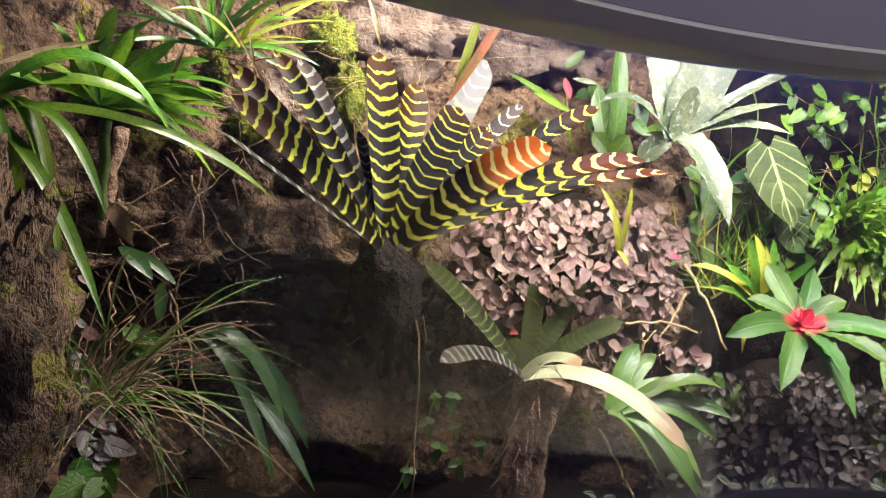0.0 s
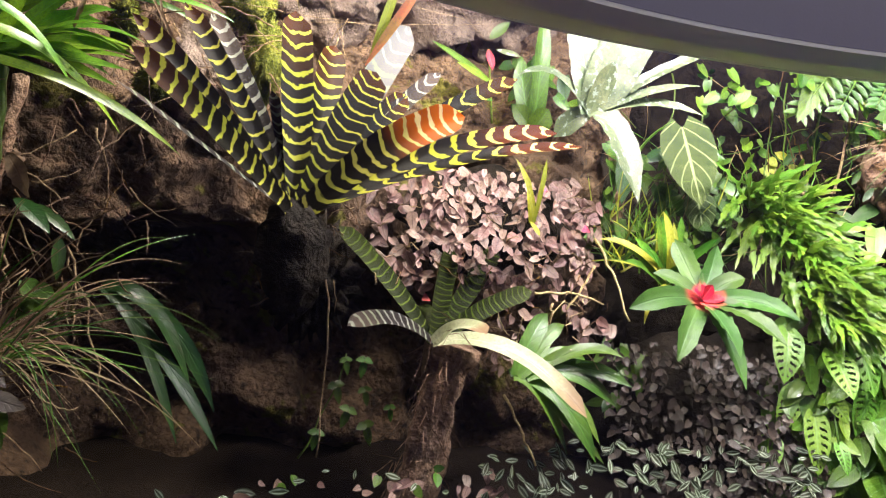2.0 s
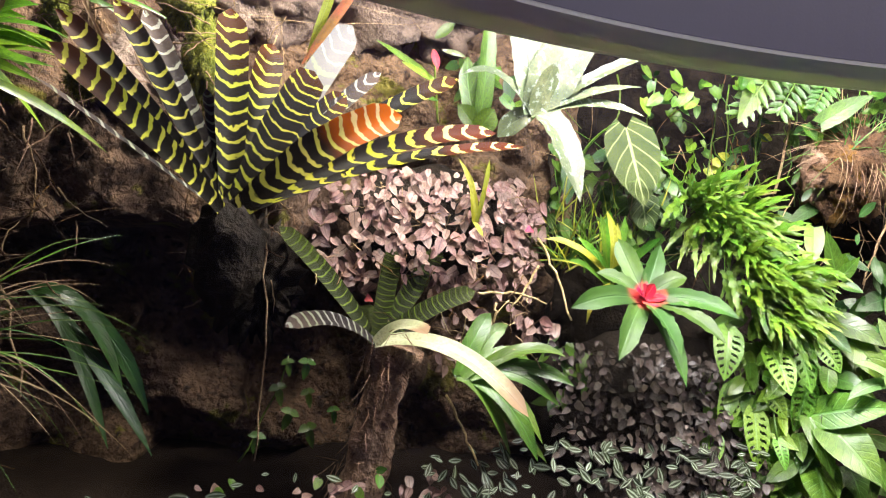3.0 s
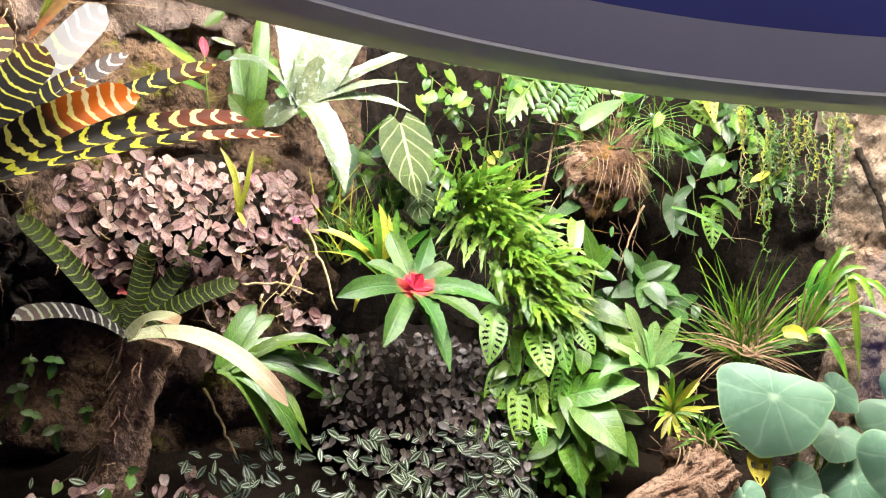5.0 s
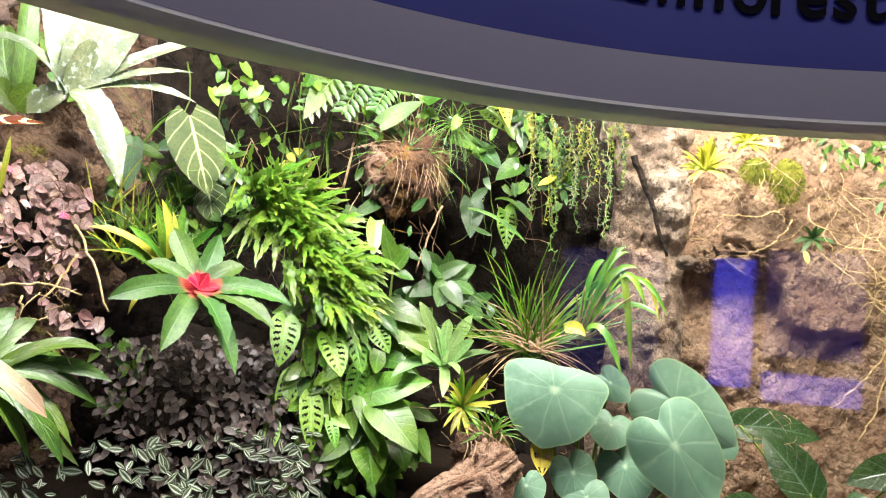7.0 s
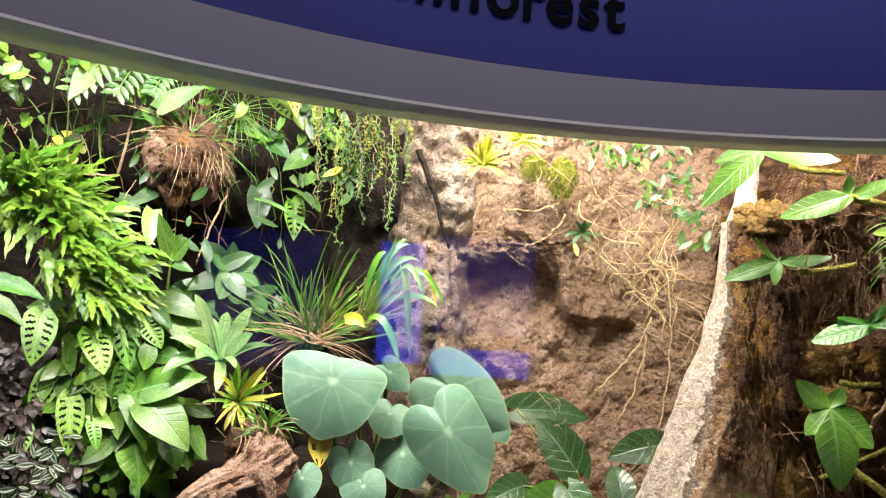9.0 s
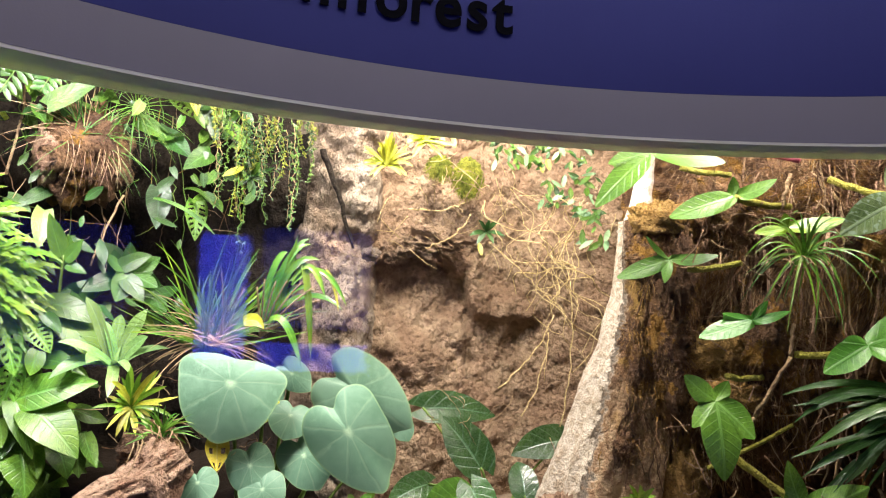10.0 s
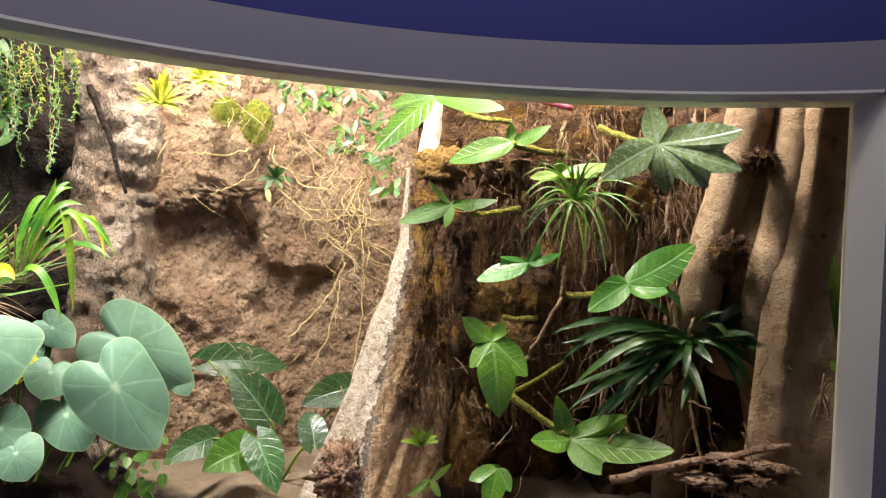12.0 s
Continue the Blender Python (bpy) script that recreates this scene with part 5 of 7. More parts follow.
# ---- window-leaf vine and broad leaves ----
M_HOLE = leaf_mat("window_leaf", (0.10, 0.30, 0.03), (0.17, 0.40, 0.06), (0.26, 0.50, 0.14), 7, through=0.3)
mons = thing("window_leaf_vine", P(6.7, 2.24, 1.297), "green climbing vine with holes in its leaves", "vine")
for a, b, w in ((P(4.3, 2.22, 1.390), P(3.6, 2.16, 1.277), 0.075), (P(7.1, 2.22, 1.351), P(7.6, 2.14, 1.256), 0.072), (P(8.7, 2.24, 1.388), P(9.3, 2.18, 1.259), 0.066), (P(5.2, 2.24, 1.252), P(4.0, 2.2, 1.152), 0.06), (P(6.1, 2.2, 1.202), P(5.9, 2.14, 1.076), 0.062), (P(7.2, 2.16, 1.147), P(7.4, 2.12, 1.087), 0.032), (P(3.9, 2.2, 1.138), P(3.1, 2.16, 1.065), 0.04), (P(10.3, 2.26, 1.375), P(11.4, 2.22, 1.307), 0.06), (P(7.0, 2.22, 1.250), P(8.1, 2.2, 1.190), 0.05), (P(9.5, 2.22, 1.275), P(8.6, 2.2, 1.161), 0.06)):
    stalk = stem(mons, a, P(7.6, 2.32, 1.334), 0.02, 0.0025, M_STEM, "stalk")
    part("leaf", blade(Geo(), a, b, w, 0.0, facing(a, 0.5), heart, 0.15, 40, 16, lobe=0.12, gaps=1.0, bend=0.012), M_HOLE, stalk)
broad = thing("broad_leaved_vine", P(11.0, 2.26, 1.197), "lush broad green leaves hanging over the bank", "vine")
for a, b, w in ((P(9.5, 2.2, 1.202), P(13.9, 2.14, 1.247), 0.085), (P(10.3, 2.18, 1.188), P(12.7, 2.08, 1.082), 0.11), (P(9.4, 2.2, 1.202), P(10.3, 2.12, 1.079), 0.062), (P(9.9, 2.18, 1.088), P(10.1, 2.12, 0.991), 0.095), (P(8.5, 2.24, 1.109), P(8.9, 2.18, 0.981), 0.085), (P(12.0, 2.28, 1.391), P(14.4, 2.22, 1.283), 0.085), (P(11.3, 2.3, 1.426), P(14.1, 2.24, 1.377), 0.07), (P(12.0, 2.2, 1.092), P(12.6, 2.16, 1.016), 0.07), (P(8.2, 2.3, 1.382), P(6.8, 2.26, 1.324), 0.05), (P(13.0, 2.3, 1.330), P(12.1, 2.26, 1.228), 0.08), (P(8.1, 2.26, 1.031), P(7.5, 2.22, 0.955), 0.07), (P(11.2, 2.26, 1.287), P(12.7, 2.2, 1.268), 0.06)):
    stalk = stem(broad, a, P(10.3, 2.34, 1.259), 0.02, 0.003, M_STEM, "stalk")
    part("leaf", blade(Geo(), a, b, w, 0.01, facing(a, 0.6), ovate, 0.12, 14, 6, lobe=0.03, bend=0.014), M_BRIGHT if w > 0.07 else M_GREEN, stalk)
fill = thing("broad_leaved_vine", P(9.4, 2.32, 1.199), "dense green foliage behind the hanging leaves", "vine")
fl_m = [leaf_mesh("leaf", 0.085, 0.056, m, ovate, 0.14, 10, 4, 0.06, bend=-0.008, wave=0.1) for m in (M_BRIGHT, M_BRIGHT, M_GREEN)]
carpet(fill, fl_m, P(4.3, 2.38, 1.399), P(14.7, 2.28, 0.970), 60, None, 0.05, (0.6, 1.1), 2.0)
sprout = thing("grassy_tuft", P(-4.5, 2.36, 1.557), "tuft of thin green blades on the bank", "grass")
for tip in burst(P(-4.5, 2.34, 1.528), 0.13, 40, 0.5, -100, 100):
    b = P(-4.2, 2.38, 1.514) + Vector((random.uniform(-0.06, 0.08), 0, random.uniform(-0.02, 0.02)))
    part("leaf", blade(Geo(), b, tip, 0.007, 0.03, facing(b, 0.7), grass, 0.2, 8, 2), random.choice((M_GREEN, M_STRAP, M_LIME)), sprout)
vine = thing("hanging_vine", P(4.6, 2.5, 2.040), "leafy vine trailing down from the top", "vine")
vl = [leaf_mesh("vine_leaf", 0.055, 0.036, m, ovate, 0.15, 8, 4, 0.1, bend=-0.006) for m in (M_BRIGHT, M_GREEN, M_GREEN)]
carpet(vine, vl, P(0.1, 2.52, 2.127), P(10.9, 2.48, 1.969), 60, None, 0.05, (0.4, 1.0))
carpet(vine, vl, P(2.7, 2.6, 1.981), P(5.6, 2.58, 1.740), 14, None, 0.0, (0.5, 0.9))
for k in range(9):
    a = P(random.uniform(-2, 12), 2.55, 2.05)
    stem(vine, a, a + Vector((random.uniform(-0.04, 0.04), 0, -random.uniform(0.12, 0.5))), Vector((random.uniform(-0.05, 0.05), 0, 0)), 0.0025, M_STEM, wobble=0.01)
part("leaf", lobed(Geo(), P(7.8, 2.46, 2.082), P(5.7, 2.4, 1.916), 0.13, facing(nb, 0.4), 3, 0.26), M_GREEN, vine)
backing = thing("shade_foliage", P(0.1, 2.56, 1.796), "shaded green foliage behind the heart leaves", "foliage plant")
bk = [leaf_mesh("leaf", 0.06, 0.03, m, ovate, 0.15, 8, 2, 0.05, bend=-0.006) for m in (M_DEEP, M_GREEN, M_GREEN)]
carpet(backing, bk, P(-5.6, 2.52, 1.839), P(3.4, 2.44, 1.580), 110, None, 0.03, (0.5, 1.2))
carpet(backing, bk, P(-11.3, 2.58, 2.059), P(-5.6, 2.54, 1.903), 30, None, 0.02, (0.6, 1.3))
carpet(backing, bk, P(-5.6, 2.4, 1.353), P(-2.3, 2.36, 1.158), 20, None, 0.02, (0.6, 1.0))
twigs(backing, P(-5.8, 2.5, 1.881), P(4.8, 2.4, 1.507), 60, 0.14, 0.0014, (M_STEM, M_STRAP, M_ROOTS), "stem")
for k in range(40):
    a = P(random.uniform(-6, 2), 2.46, random.uniform(1.50, 1.62))
    part("blade", blade(Geo(), a, a + Vector((random.uniform(-0.08, 0.08), random.uniform(-0.08, 0.0), random.uniform(0.05, 0.2))), 0.006, 0.0, facing(a), grass, 0.2, 8, 2, sway=Vector((random.uniform(-0.03, 0.03), 0, 0))), random.choice((M_STRAP, M_GREEN, M_LIME)), backing)
spr = thing("yellow_sprig", P(7.2, 2.6, 1.817), "yellow-green sprig of round leaves", "sprig")
for p in (P(6.0, 2.6, 1.846), P(7.0, 2.6, 1.850), P(7.8, 2.6, 1.816), P(7.2, 2.6, 1.799), P(6.4, 2.6, 1.810), P(5.6, 2.6, 1.818), P(9.5, 2.6, 1.922), P(10.4, 2.6, 1.917)):
    set_leaf(spr, leaf_mesh("leaf", 0.034, 0.028, M_LIME, ovate, 0.1, 6), p, facing(p, 0.4), random.uniform(1, 5), 1.0)
stem(spr, P(4.7, 2.62, 1.739), P(7.3, 2.61, 1.827), 0.0, 0.002, M_STEM)
dr = thing("bare_runner", P(9.4, 2.55, 1.753), "bare pale runner bending through the dark", "vine")
stem(dr, P(7.0, 2.55, 1.752), P(9.5, 2.52, 1.754), -0.01, 0.004, M_ROOTS, wobble=0.003)
stem(dr, P(9.4, 2.52, 1.754), P(10.2, 2.55, 2.012), Vector((0.02, 0, 0)), 0.004, M_ROOTS, wobble=0.004)
stem(dr, P(16.0, 2.45, 1.722), P(14.1, 2.4, 1.520), Vector((-0.01, 0, 0)), 0.0035, M_ROOTS, wobble=0.004)

web = thing("loose_threads", P(-22.1, 2.1, 1.979), "thin pale threads strung across the rock", "threads")
for a, b in ((P(-27.4, 2.2, 2.038), P(-16.5, 2.3, 2.045)), (P(-25.5, 2.2, 2.028), P(-12.1, 2.4, 2.131)), (P(-30.2, 2.2, 1.953), P(-20.8, 2.3, 1.998)), (P(-25.2, 2.3, 2.105), P(-24.1, 2.2, 1.890)), (P(-27.9, 2.2, 1.936), P(-14.1, 2.4, 2.074)), (P(-24.1, 2.25, 1.969), P(-24.5, 2.15, 1.835)), (P(-18.6, 2.3, 2.135), P(-14.4, 2.4, 2.039))):
    part("thread", tube(Geo(), curve_pts(a, b, -0.01, 10, 0.002), 0.0006, 4), M_ROOTS, web)
edge = thing("dry_leaf_litter", P(-42.9, 2, 1.406), "dry brown leaf litter clinging to the rock", "leaf litter")
carpet(edge, brown + dusk, P(-44.3, 2.1, 1.518), P(-40.9, 1.98, 1.239), 36, None, 0.02, (0.4, 0.9))
twigs(edge, P(-44.3, 2.1, 1.549), P(-37.5, 1.98, 1.214), 50, 0.09, 0.0014, (M_ROOTS, M_DRY, M_ROOT))

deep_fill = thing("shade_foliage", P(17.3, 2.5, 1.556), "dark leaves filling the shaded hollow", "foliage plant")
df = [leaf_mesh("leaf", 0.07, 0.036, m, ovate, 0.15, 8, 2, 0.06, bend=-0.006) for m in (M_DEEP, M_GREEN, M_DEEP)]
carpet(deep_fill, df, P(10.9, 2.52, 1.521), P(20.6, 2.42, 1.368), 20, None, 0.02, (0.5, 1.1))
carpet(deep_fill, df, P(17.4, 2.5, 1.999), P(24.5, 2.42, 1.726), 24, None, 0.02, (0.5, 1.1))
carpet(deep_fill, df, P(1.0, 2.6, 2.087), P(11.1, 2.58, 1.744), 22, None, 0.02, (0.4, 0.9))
for k in range(36):
    a = P(random.uniform(3, 20), 2.6, random.uniform(1.75, 2.1))
    stem(deep_fill, a, a + Vector((random.uniform(-0.05, 0.05), random.uniform(-0.05, 0), -random.uniform(0.1, 0.35))), Vector((random.uniform(-0.05, 0.05), -0.03, 0)), 0.0018, random.choice((M_ROOTS, M_STEM, M_ROOT, M_STRAP)), "runner", 8, 0.008)


# ---- hanging basket of roots and the shaded hollow ----
hb = P(13.4, 2.5, 1.839)
ball = thing("root_basket", hb, "hanging brown root ball with wiry grey-green leaves", "epiphyte")
part("root_ball", fuzz(bumpy(Geo(), hb + Vector((0.02, 0.02, -0.01)), 0.13, 0.10, 0.125, 0.45, 9, 22, 30), hb + Vector((0.02, 0.02, -0.01)), 0.12, 0.10, 0.12, 500, 0.03, 0.0018, 0.8), M_ROOT, ball)
part("bark_slab", bumpy(Geo(), P(11.4, 2.48, 1.821), 0.03, 0.04, 0.08, 0.4, 9), M_DRIFT, ball)
for tip in burst(hb + Vector((0, 0, 0.05)), 0.17, 90, 0.6, -150, 150, 0.45):
    part("leaf", blade(Geo(), hb + Vector((random.uniform(-0.05, 0.05), -0.04, random.uniform(0.0, 0.06))), tip, 0.0035, 0.05, facing(hb, 0.7), grass, 0.2, 8, 2), random.choice((M_DRY, M_GREEN, M_STRAP)), ball)
for k in range(26):
    a = hb + Vector((random.uniform(-0.07, 0.07), -0.07, random.uniform(-0.02, 0.04)))
    stem(ball, a, a + Vector((random.uniform(-0.05, 0.05), -0.02, -random.uniform(0.06, 0.14))), Vector((0, -0.03, 0.02)), 0.0014, random.choice((M_ROOTS, M_ROOT, M_DRIFT)), "root")
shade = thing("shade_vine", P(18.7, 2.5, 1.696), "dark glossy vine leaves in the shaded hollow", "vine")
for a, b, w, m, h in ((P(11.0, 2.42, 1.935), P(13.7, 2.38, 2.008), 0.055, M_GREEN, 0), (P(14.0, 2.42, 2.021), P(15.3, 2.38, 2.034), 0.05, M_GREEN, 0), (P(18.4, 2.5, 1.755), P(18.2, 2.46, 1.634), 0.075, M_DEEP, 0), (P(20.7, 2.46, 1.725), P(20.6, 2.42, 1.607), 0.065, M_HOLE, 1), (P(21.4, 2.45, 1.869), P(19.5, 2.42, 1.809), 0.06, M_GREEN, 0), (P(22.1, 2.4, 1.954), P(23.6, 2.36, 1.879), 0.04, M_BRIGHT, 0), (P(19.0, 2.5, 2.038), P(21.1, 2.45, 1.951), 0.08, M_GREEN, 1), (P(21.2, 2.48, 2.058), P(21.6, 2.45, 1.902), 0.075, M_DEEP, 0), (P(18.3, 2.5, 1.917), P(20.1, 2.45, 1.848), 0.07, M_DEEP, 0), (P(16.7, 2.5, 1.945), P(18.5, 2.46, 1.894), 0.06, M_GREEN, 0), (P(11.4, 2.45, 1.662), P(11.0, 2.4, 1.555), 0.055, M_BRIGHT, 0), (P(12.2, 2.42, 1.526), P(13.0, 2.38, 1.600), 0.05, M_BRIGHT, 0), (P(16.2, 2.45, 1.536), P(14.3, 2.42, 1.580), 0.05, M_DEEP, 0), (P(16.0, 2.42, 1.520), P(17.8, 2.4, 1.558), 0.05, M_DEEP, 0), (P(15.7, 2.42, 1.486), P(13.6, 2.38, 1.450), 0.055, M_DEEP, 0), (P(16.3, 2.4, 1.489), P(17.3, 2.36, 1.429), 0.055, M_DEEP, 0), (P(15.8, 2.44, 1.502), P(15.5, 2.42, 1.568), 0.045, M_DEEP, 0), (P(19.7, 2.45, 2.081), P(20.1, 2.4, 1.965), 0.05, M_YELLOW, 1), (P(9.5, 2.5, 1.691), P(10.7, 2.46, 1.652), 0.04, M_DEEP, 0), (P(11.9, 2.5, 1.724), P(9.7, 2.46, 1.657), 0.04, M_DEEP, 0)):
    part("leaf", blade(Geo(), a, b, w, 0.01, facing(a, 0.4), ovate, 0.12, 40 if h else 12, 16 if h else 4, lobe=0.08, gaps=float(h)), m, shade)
for a, b in ((P(17.8, 2.44, 1.720), P(21.7, 2.36, 1.625)), (P(19.7, 2.44, 1.754), P(21.5, 2.36, 1.704))):
    part("leaf", blade(Geo(), a, b, 0.016, 0.04, facing(a, 0.9), pointed, 0.3, 12, 2), M_GREEN, shade)
hv = [leaf_mesh("hanging_leaf", 0.06, 0.034, m, ovate, 0.15, 8, 4, 0.08, bend=-0.006) for m in (M_GREEN, M_DEEP, M_BRIGHT)]
upper = thing("canopy_vine", P(17.1, 2.46, 2.007), "mixed vine foliage along the top of the hollow", "vine")
carpet(upper, hv, P(10.0, 2.5, 2.119), P(23.7, 2.48, 1.913), 60, None, 0.05, (0.35, 1.0))
for tip in burst(P(17.1, 2.44, 1.937), 0.12, 30, 0.6):
    part("leaf", blade(Geo(), P(16.4, 2.46, 1.971), tip, 0.004, 0.03, facing(hb, 0.8), grass, 0.2, 8, 2), M_GREEN, upper)
varieg = thing("variegated_sprig", P(23.5, 2.3, 1.808), "sprig of variegated dark and yellow leaves", "sprig")
for k, tip in enumerate(burst(P(23.5, 2.28, 1.790), 0.055, 10, 0.6)):
    part("leaf", blade(Geo(), P(23.6, 2.3, 1.796), tip, 0.018, 0.0, facing(hb, 0.7), lance, 0.2, 8, 2), (M_DEEP, M_TRAD, M_GREEN)[k % 3], varieg)
part("leaf", blade(Geo(), P(23.0, 2.28, 1.820), P(21.4, 2.24, 1.783), 0.02, 0.0, facing(hb, 0.7), lance, 0.2, 8, 2), M_YELLOW, varieg)
strands = thing("moss_strands", P(23.6, 2.22, 1.920), "curtain of thin olive-green moss strands", "moss")
for k in range(36):
    a = (P(21.3, 2.3, 1.998)).lerp(P(27.0, 2.24, 1.961), k / 35) + Vector((random.uniform(-0.03, 0.03), random.uniform(-0.02, 0.05), random.uniform(-0.08, 0.06)))
    b = a + Vector((random.uniform(-0.02, 0.02), random.uniform(-0.04, 0.0), -random.choice((0.12, 0.2, 0.3, 0.36)) * random.uniform(0.7, 1.1)))
    pts = curve_pts(a, b, Vector((random.uniform(-0.05, 0.05), -0.02, 0)), 24, 0.006)
    part("strand", tube(Geo(), pts, 0.0013, 4), M_ROOTS if k % 2 else M_STEM, strands)
    g = Geo()
    for p in pts[1:]:
        for q in range(3):
            d = Vector((random.uniform(-1, 1), random.uniform(-1, 0.2), random.uniform(-1, 0.5))).normalized()
            blade(g, p, p + d * random.uniform(0.005, 0.014), 0.005, 0, facing(p), lance, 0.2, 2, 2)
    part("tufts", g, M_MOSSG if k % 3 == 0 else M_GREEN if k % 3 == 1 else M_DEEP, strands)
# dark tube laid on the rock in place of the crack's shade
crack = whole("pillar_crack", tube(Geo(), curve_pts(P(28.4, 2.26, 1.891), P(30.9, 2.22, 1.611), Vector((0.012, 0, 0)), 14, 0.004), [0.010 - 0.0004 * k for k in range(15)], 7), M_SHADE_SOIL, "dark tube standing in for the shaded crack down the grey rock pillar", "root")
for a, b, r in ((P(30.8, 2.24, 1.628), P(33.8, 2.22, 1.570), 0.02),):
    whole("stone_lump", bumpy(Geo(), a.lerp(b, 0.5), r * 1.6, r, r, 0.35, 6, 16, 22), M_ROCK_GREY, "weathered lump at the foot of the pillar", "rock")

# ---- tussock, small bromeliads and log ----
ub = P(20.9, 2.18, 1.317)
tus = clump("grass_tussock", ub, burst(ub, 0.23, 95, 0.5, -78, 78, 0.4), 0.0065, (M_BLADE, M_STRAP, M_GREEN), "stiff green grass tussock with brown lower blades", "grass", 0.03, grass, 0.5, 0.03)
clump("grass_tussock", ub + Vector((0, -0.02, 0.02)), burst(ub, 0.15, 70, 0.6, -120, 120, 0.5), 0.005, (M_DRY, M_DRY, M_ROOTS), "dry brown blades at the base of the tussock", "grass", 0.03, grass, 0.5, 0.03)
orch = clump("orchid_plant", P(24.1, 2.14, 1.387), [P(27.2, 2.12, 1.625), P(25.8, 2.14, 1.586), P(27.5, 2.08, 1.492), P(29.7, 2.08, 1.442), P(26.8, 2.05, 1.290), P(27.2, 2.1, 1.610), P(27.8, 2.08, 1.570)], 0.018, M_STRAP, "arching green leaves with yellowing tips", "orchid", 0.10, pointed, 0.8, 0.015, n=14)
for a, b, w in ((P(22.7, 2.08, 1.403), P(23.9, 2.04, 1.389), 0.034), (P(28.3, 2.08, 1.545), P(29.3, 2.06, 1.436), 0.012)):
    part("yellow_leaf", blade(Geo(), a, b, w, 0.01, facing(a, 0.6), ovate, 0.3, 12, 4, sway=Vector((0.012, 0, 0.012)), twist=0.8), M_YELLOW, orch, "yellowed leaf")
for a, b, w, arch in ((P(26.0, 2.10, 1.51), P(28.3, 2.06, 1.471), 0.016, 0.12), (P(26.4, 2.10, 1.56), P(27.5, 2.06, 1.308), 0.018, 0.16), (P(26.0, 2.10, 1.50), P(29.9, 2.06, 1.452), 0.014, 0.13), (P(25.1, 2.12, 1.417), P(26.2, 2.10, 1.630), 0.020, 0.0)):
    part("leaf", blade(Geo(), a, b, w, arch, facing(a, 0.8), pointed, 0.3, 16, 4, twist=0.5), M_BLADE, orch)
for tip in burst(P(25.2, 2.1, 1.436), 0.09, 8, 0.4, -60, 100):
    stem(orch, P(24.2, 2.14, 1.359), tip, 0.02, 0.003, M_ROOTS, "twig")
wb = P(15.0, 2.2, 1.279)
clump("pale_edged_plant", wb, [P(13.1, 2.2, 1.447), P(15.3, 2.2, 1.405), P(11.4, 2.15, 1.341), P(16.8, 2.15, 1.355), P(18.2, 2.14, 1.327), P(16.8, 2.18, 1.422), P(14.2, 2.08, 1.219), P(11.0, 2.14, 1.257), P(14.3, 2.2, 1.388), P(15.5, 2.1, 1.273), P(13.0, 2.12, 1.294)], 0.028, leaf_mat("pale_edged_leaf", (0.16, 0.34, 0.12), (0.22, 0.42, 0.18), (0.34, 0.52, 0.28), 0, 0), "soft green rosette with pale pointed leaves", "foliage plant", 0.03, pointed, 0.8, 0.01)
qb = P(15.8, 2.10, 1.190)
clump("lime_bromeliad", qb, burst(qb + Vector((0, 0, 0.02)), 0.065, 34, 0.9, -180, 180, 0.5), 0.011, (M_LIME, M_BLADE), "small lime-green bromeliad on the log", "bromeliad", 0.01, pointed, 0.7, 0.006)
qc = P(17.4, 2.04, 1.129)
clump("spider_tuft", qc, burst(qc, 0.075, 22, 0.6, -110, 110), 0.007, M_STRAP, "spidery green tuft growing on driftwood", "bromeliad", 0.02, grass, 0.7, 0.01)
log = thing("driftwood_log", P(15.0, 1.98, 1.042), "weathered reddish driftwood log with torn fibres", "driftwood")
la, lc = P(11.0, 1.95, 0.985), P(18.6, 2.02, 1.085)
part("wood", grained(Geo(), [la, P(13.0, 1.96, 1.012), P(15.0, 1.98, 1.03), P(17.0, 2.0, 1.05), lc], [0.012, 0.034, 0.048, 0.064, 0.058], 64, 0.30, 0.34, 0.8, 9), M_DRIFT, log)
for a, b, r in ((P(14.8, 1.95, 1.02), P(11.6, 1.92, 0.965), 0.022), (P(16.5, 1.96, 1.06), P(17.6, 1.93, 0.96), 0.032), (P(16.2, 2.0, 1.08), P(16.9, 2.01, 1.135), 0.024)):
    part("splinter", grained(Geo(), curve_pts(a, b, 0.008, 5), [r, r, r * 0.9, r * 0.7, r * 0.45, r * 0.15], 30, 0.3, 0.35, 0.8, 5), M_DRIFT, log)
fibre = thing("root_tangle", qc, "brown tangle of fine roots on the log", "roots")
for k in range(26):
    a = qc + Vector((random.uniform(-0.06, 0.06), random.uniform(-0.03, 0.03), random.uniform(-0.02, 0.04)))
    stem(fibre, a, a + Vector((random.uniform(-0.06, 0.06), -0.03, -random.uniform(0.03, 0.09))), Vector((0, -0.02, 0.02)), 0.002, M_ROOTS, "root", 6)
part("crumb", bumpy(Geo(), qc + Vector((0, 0.03, -0.04)), 0.08, 0.06, 0.06, 0.5, 10), M_ROOT, fibre)

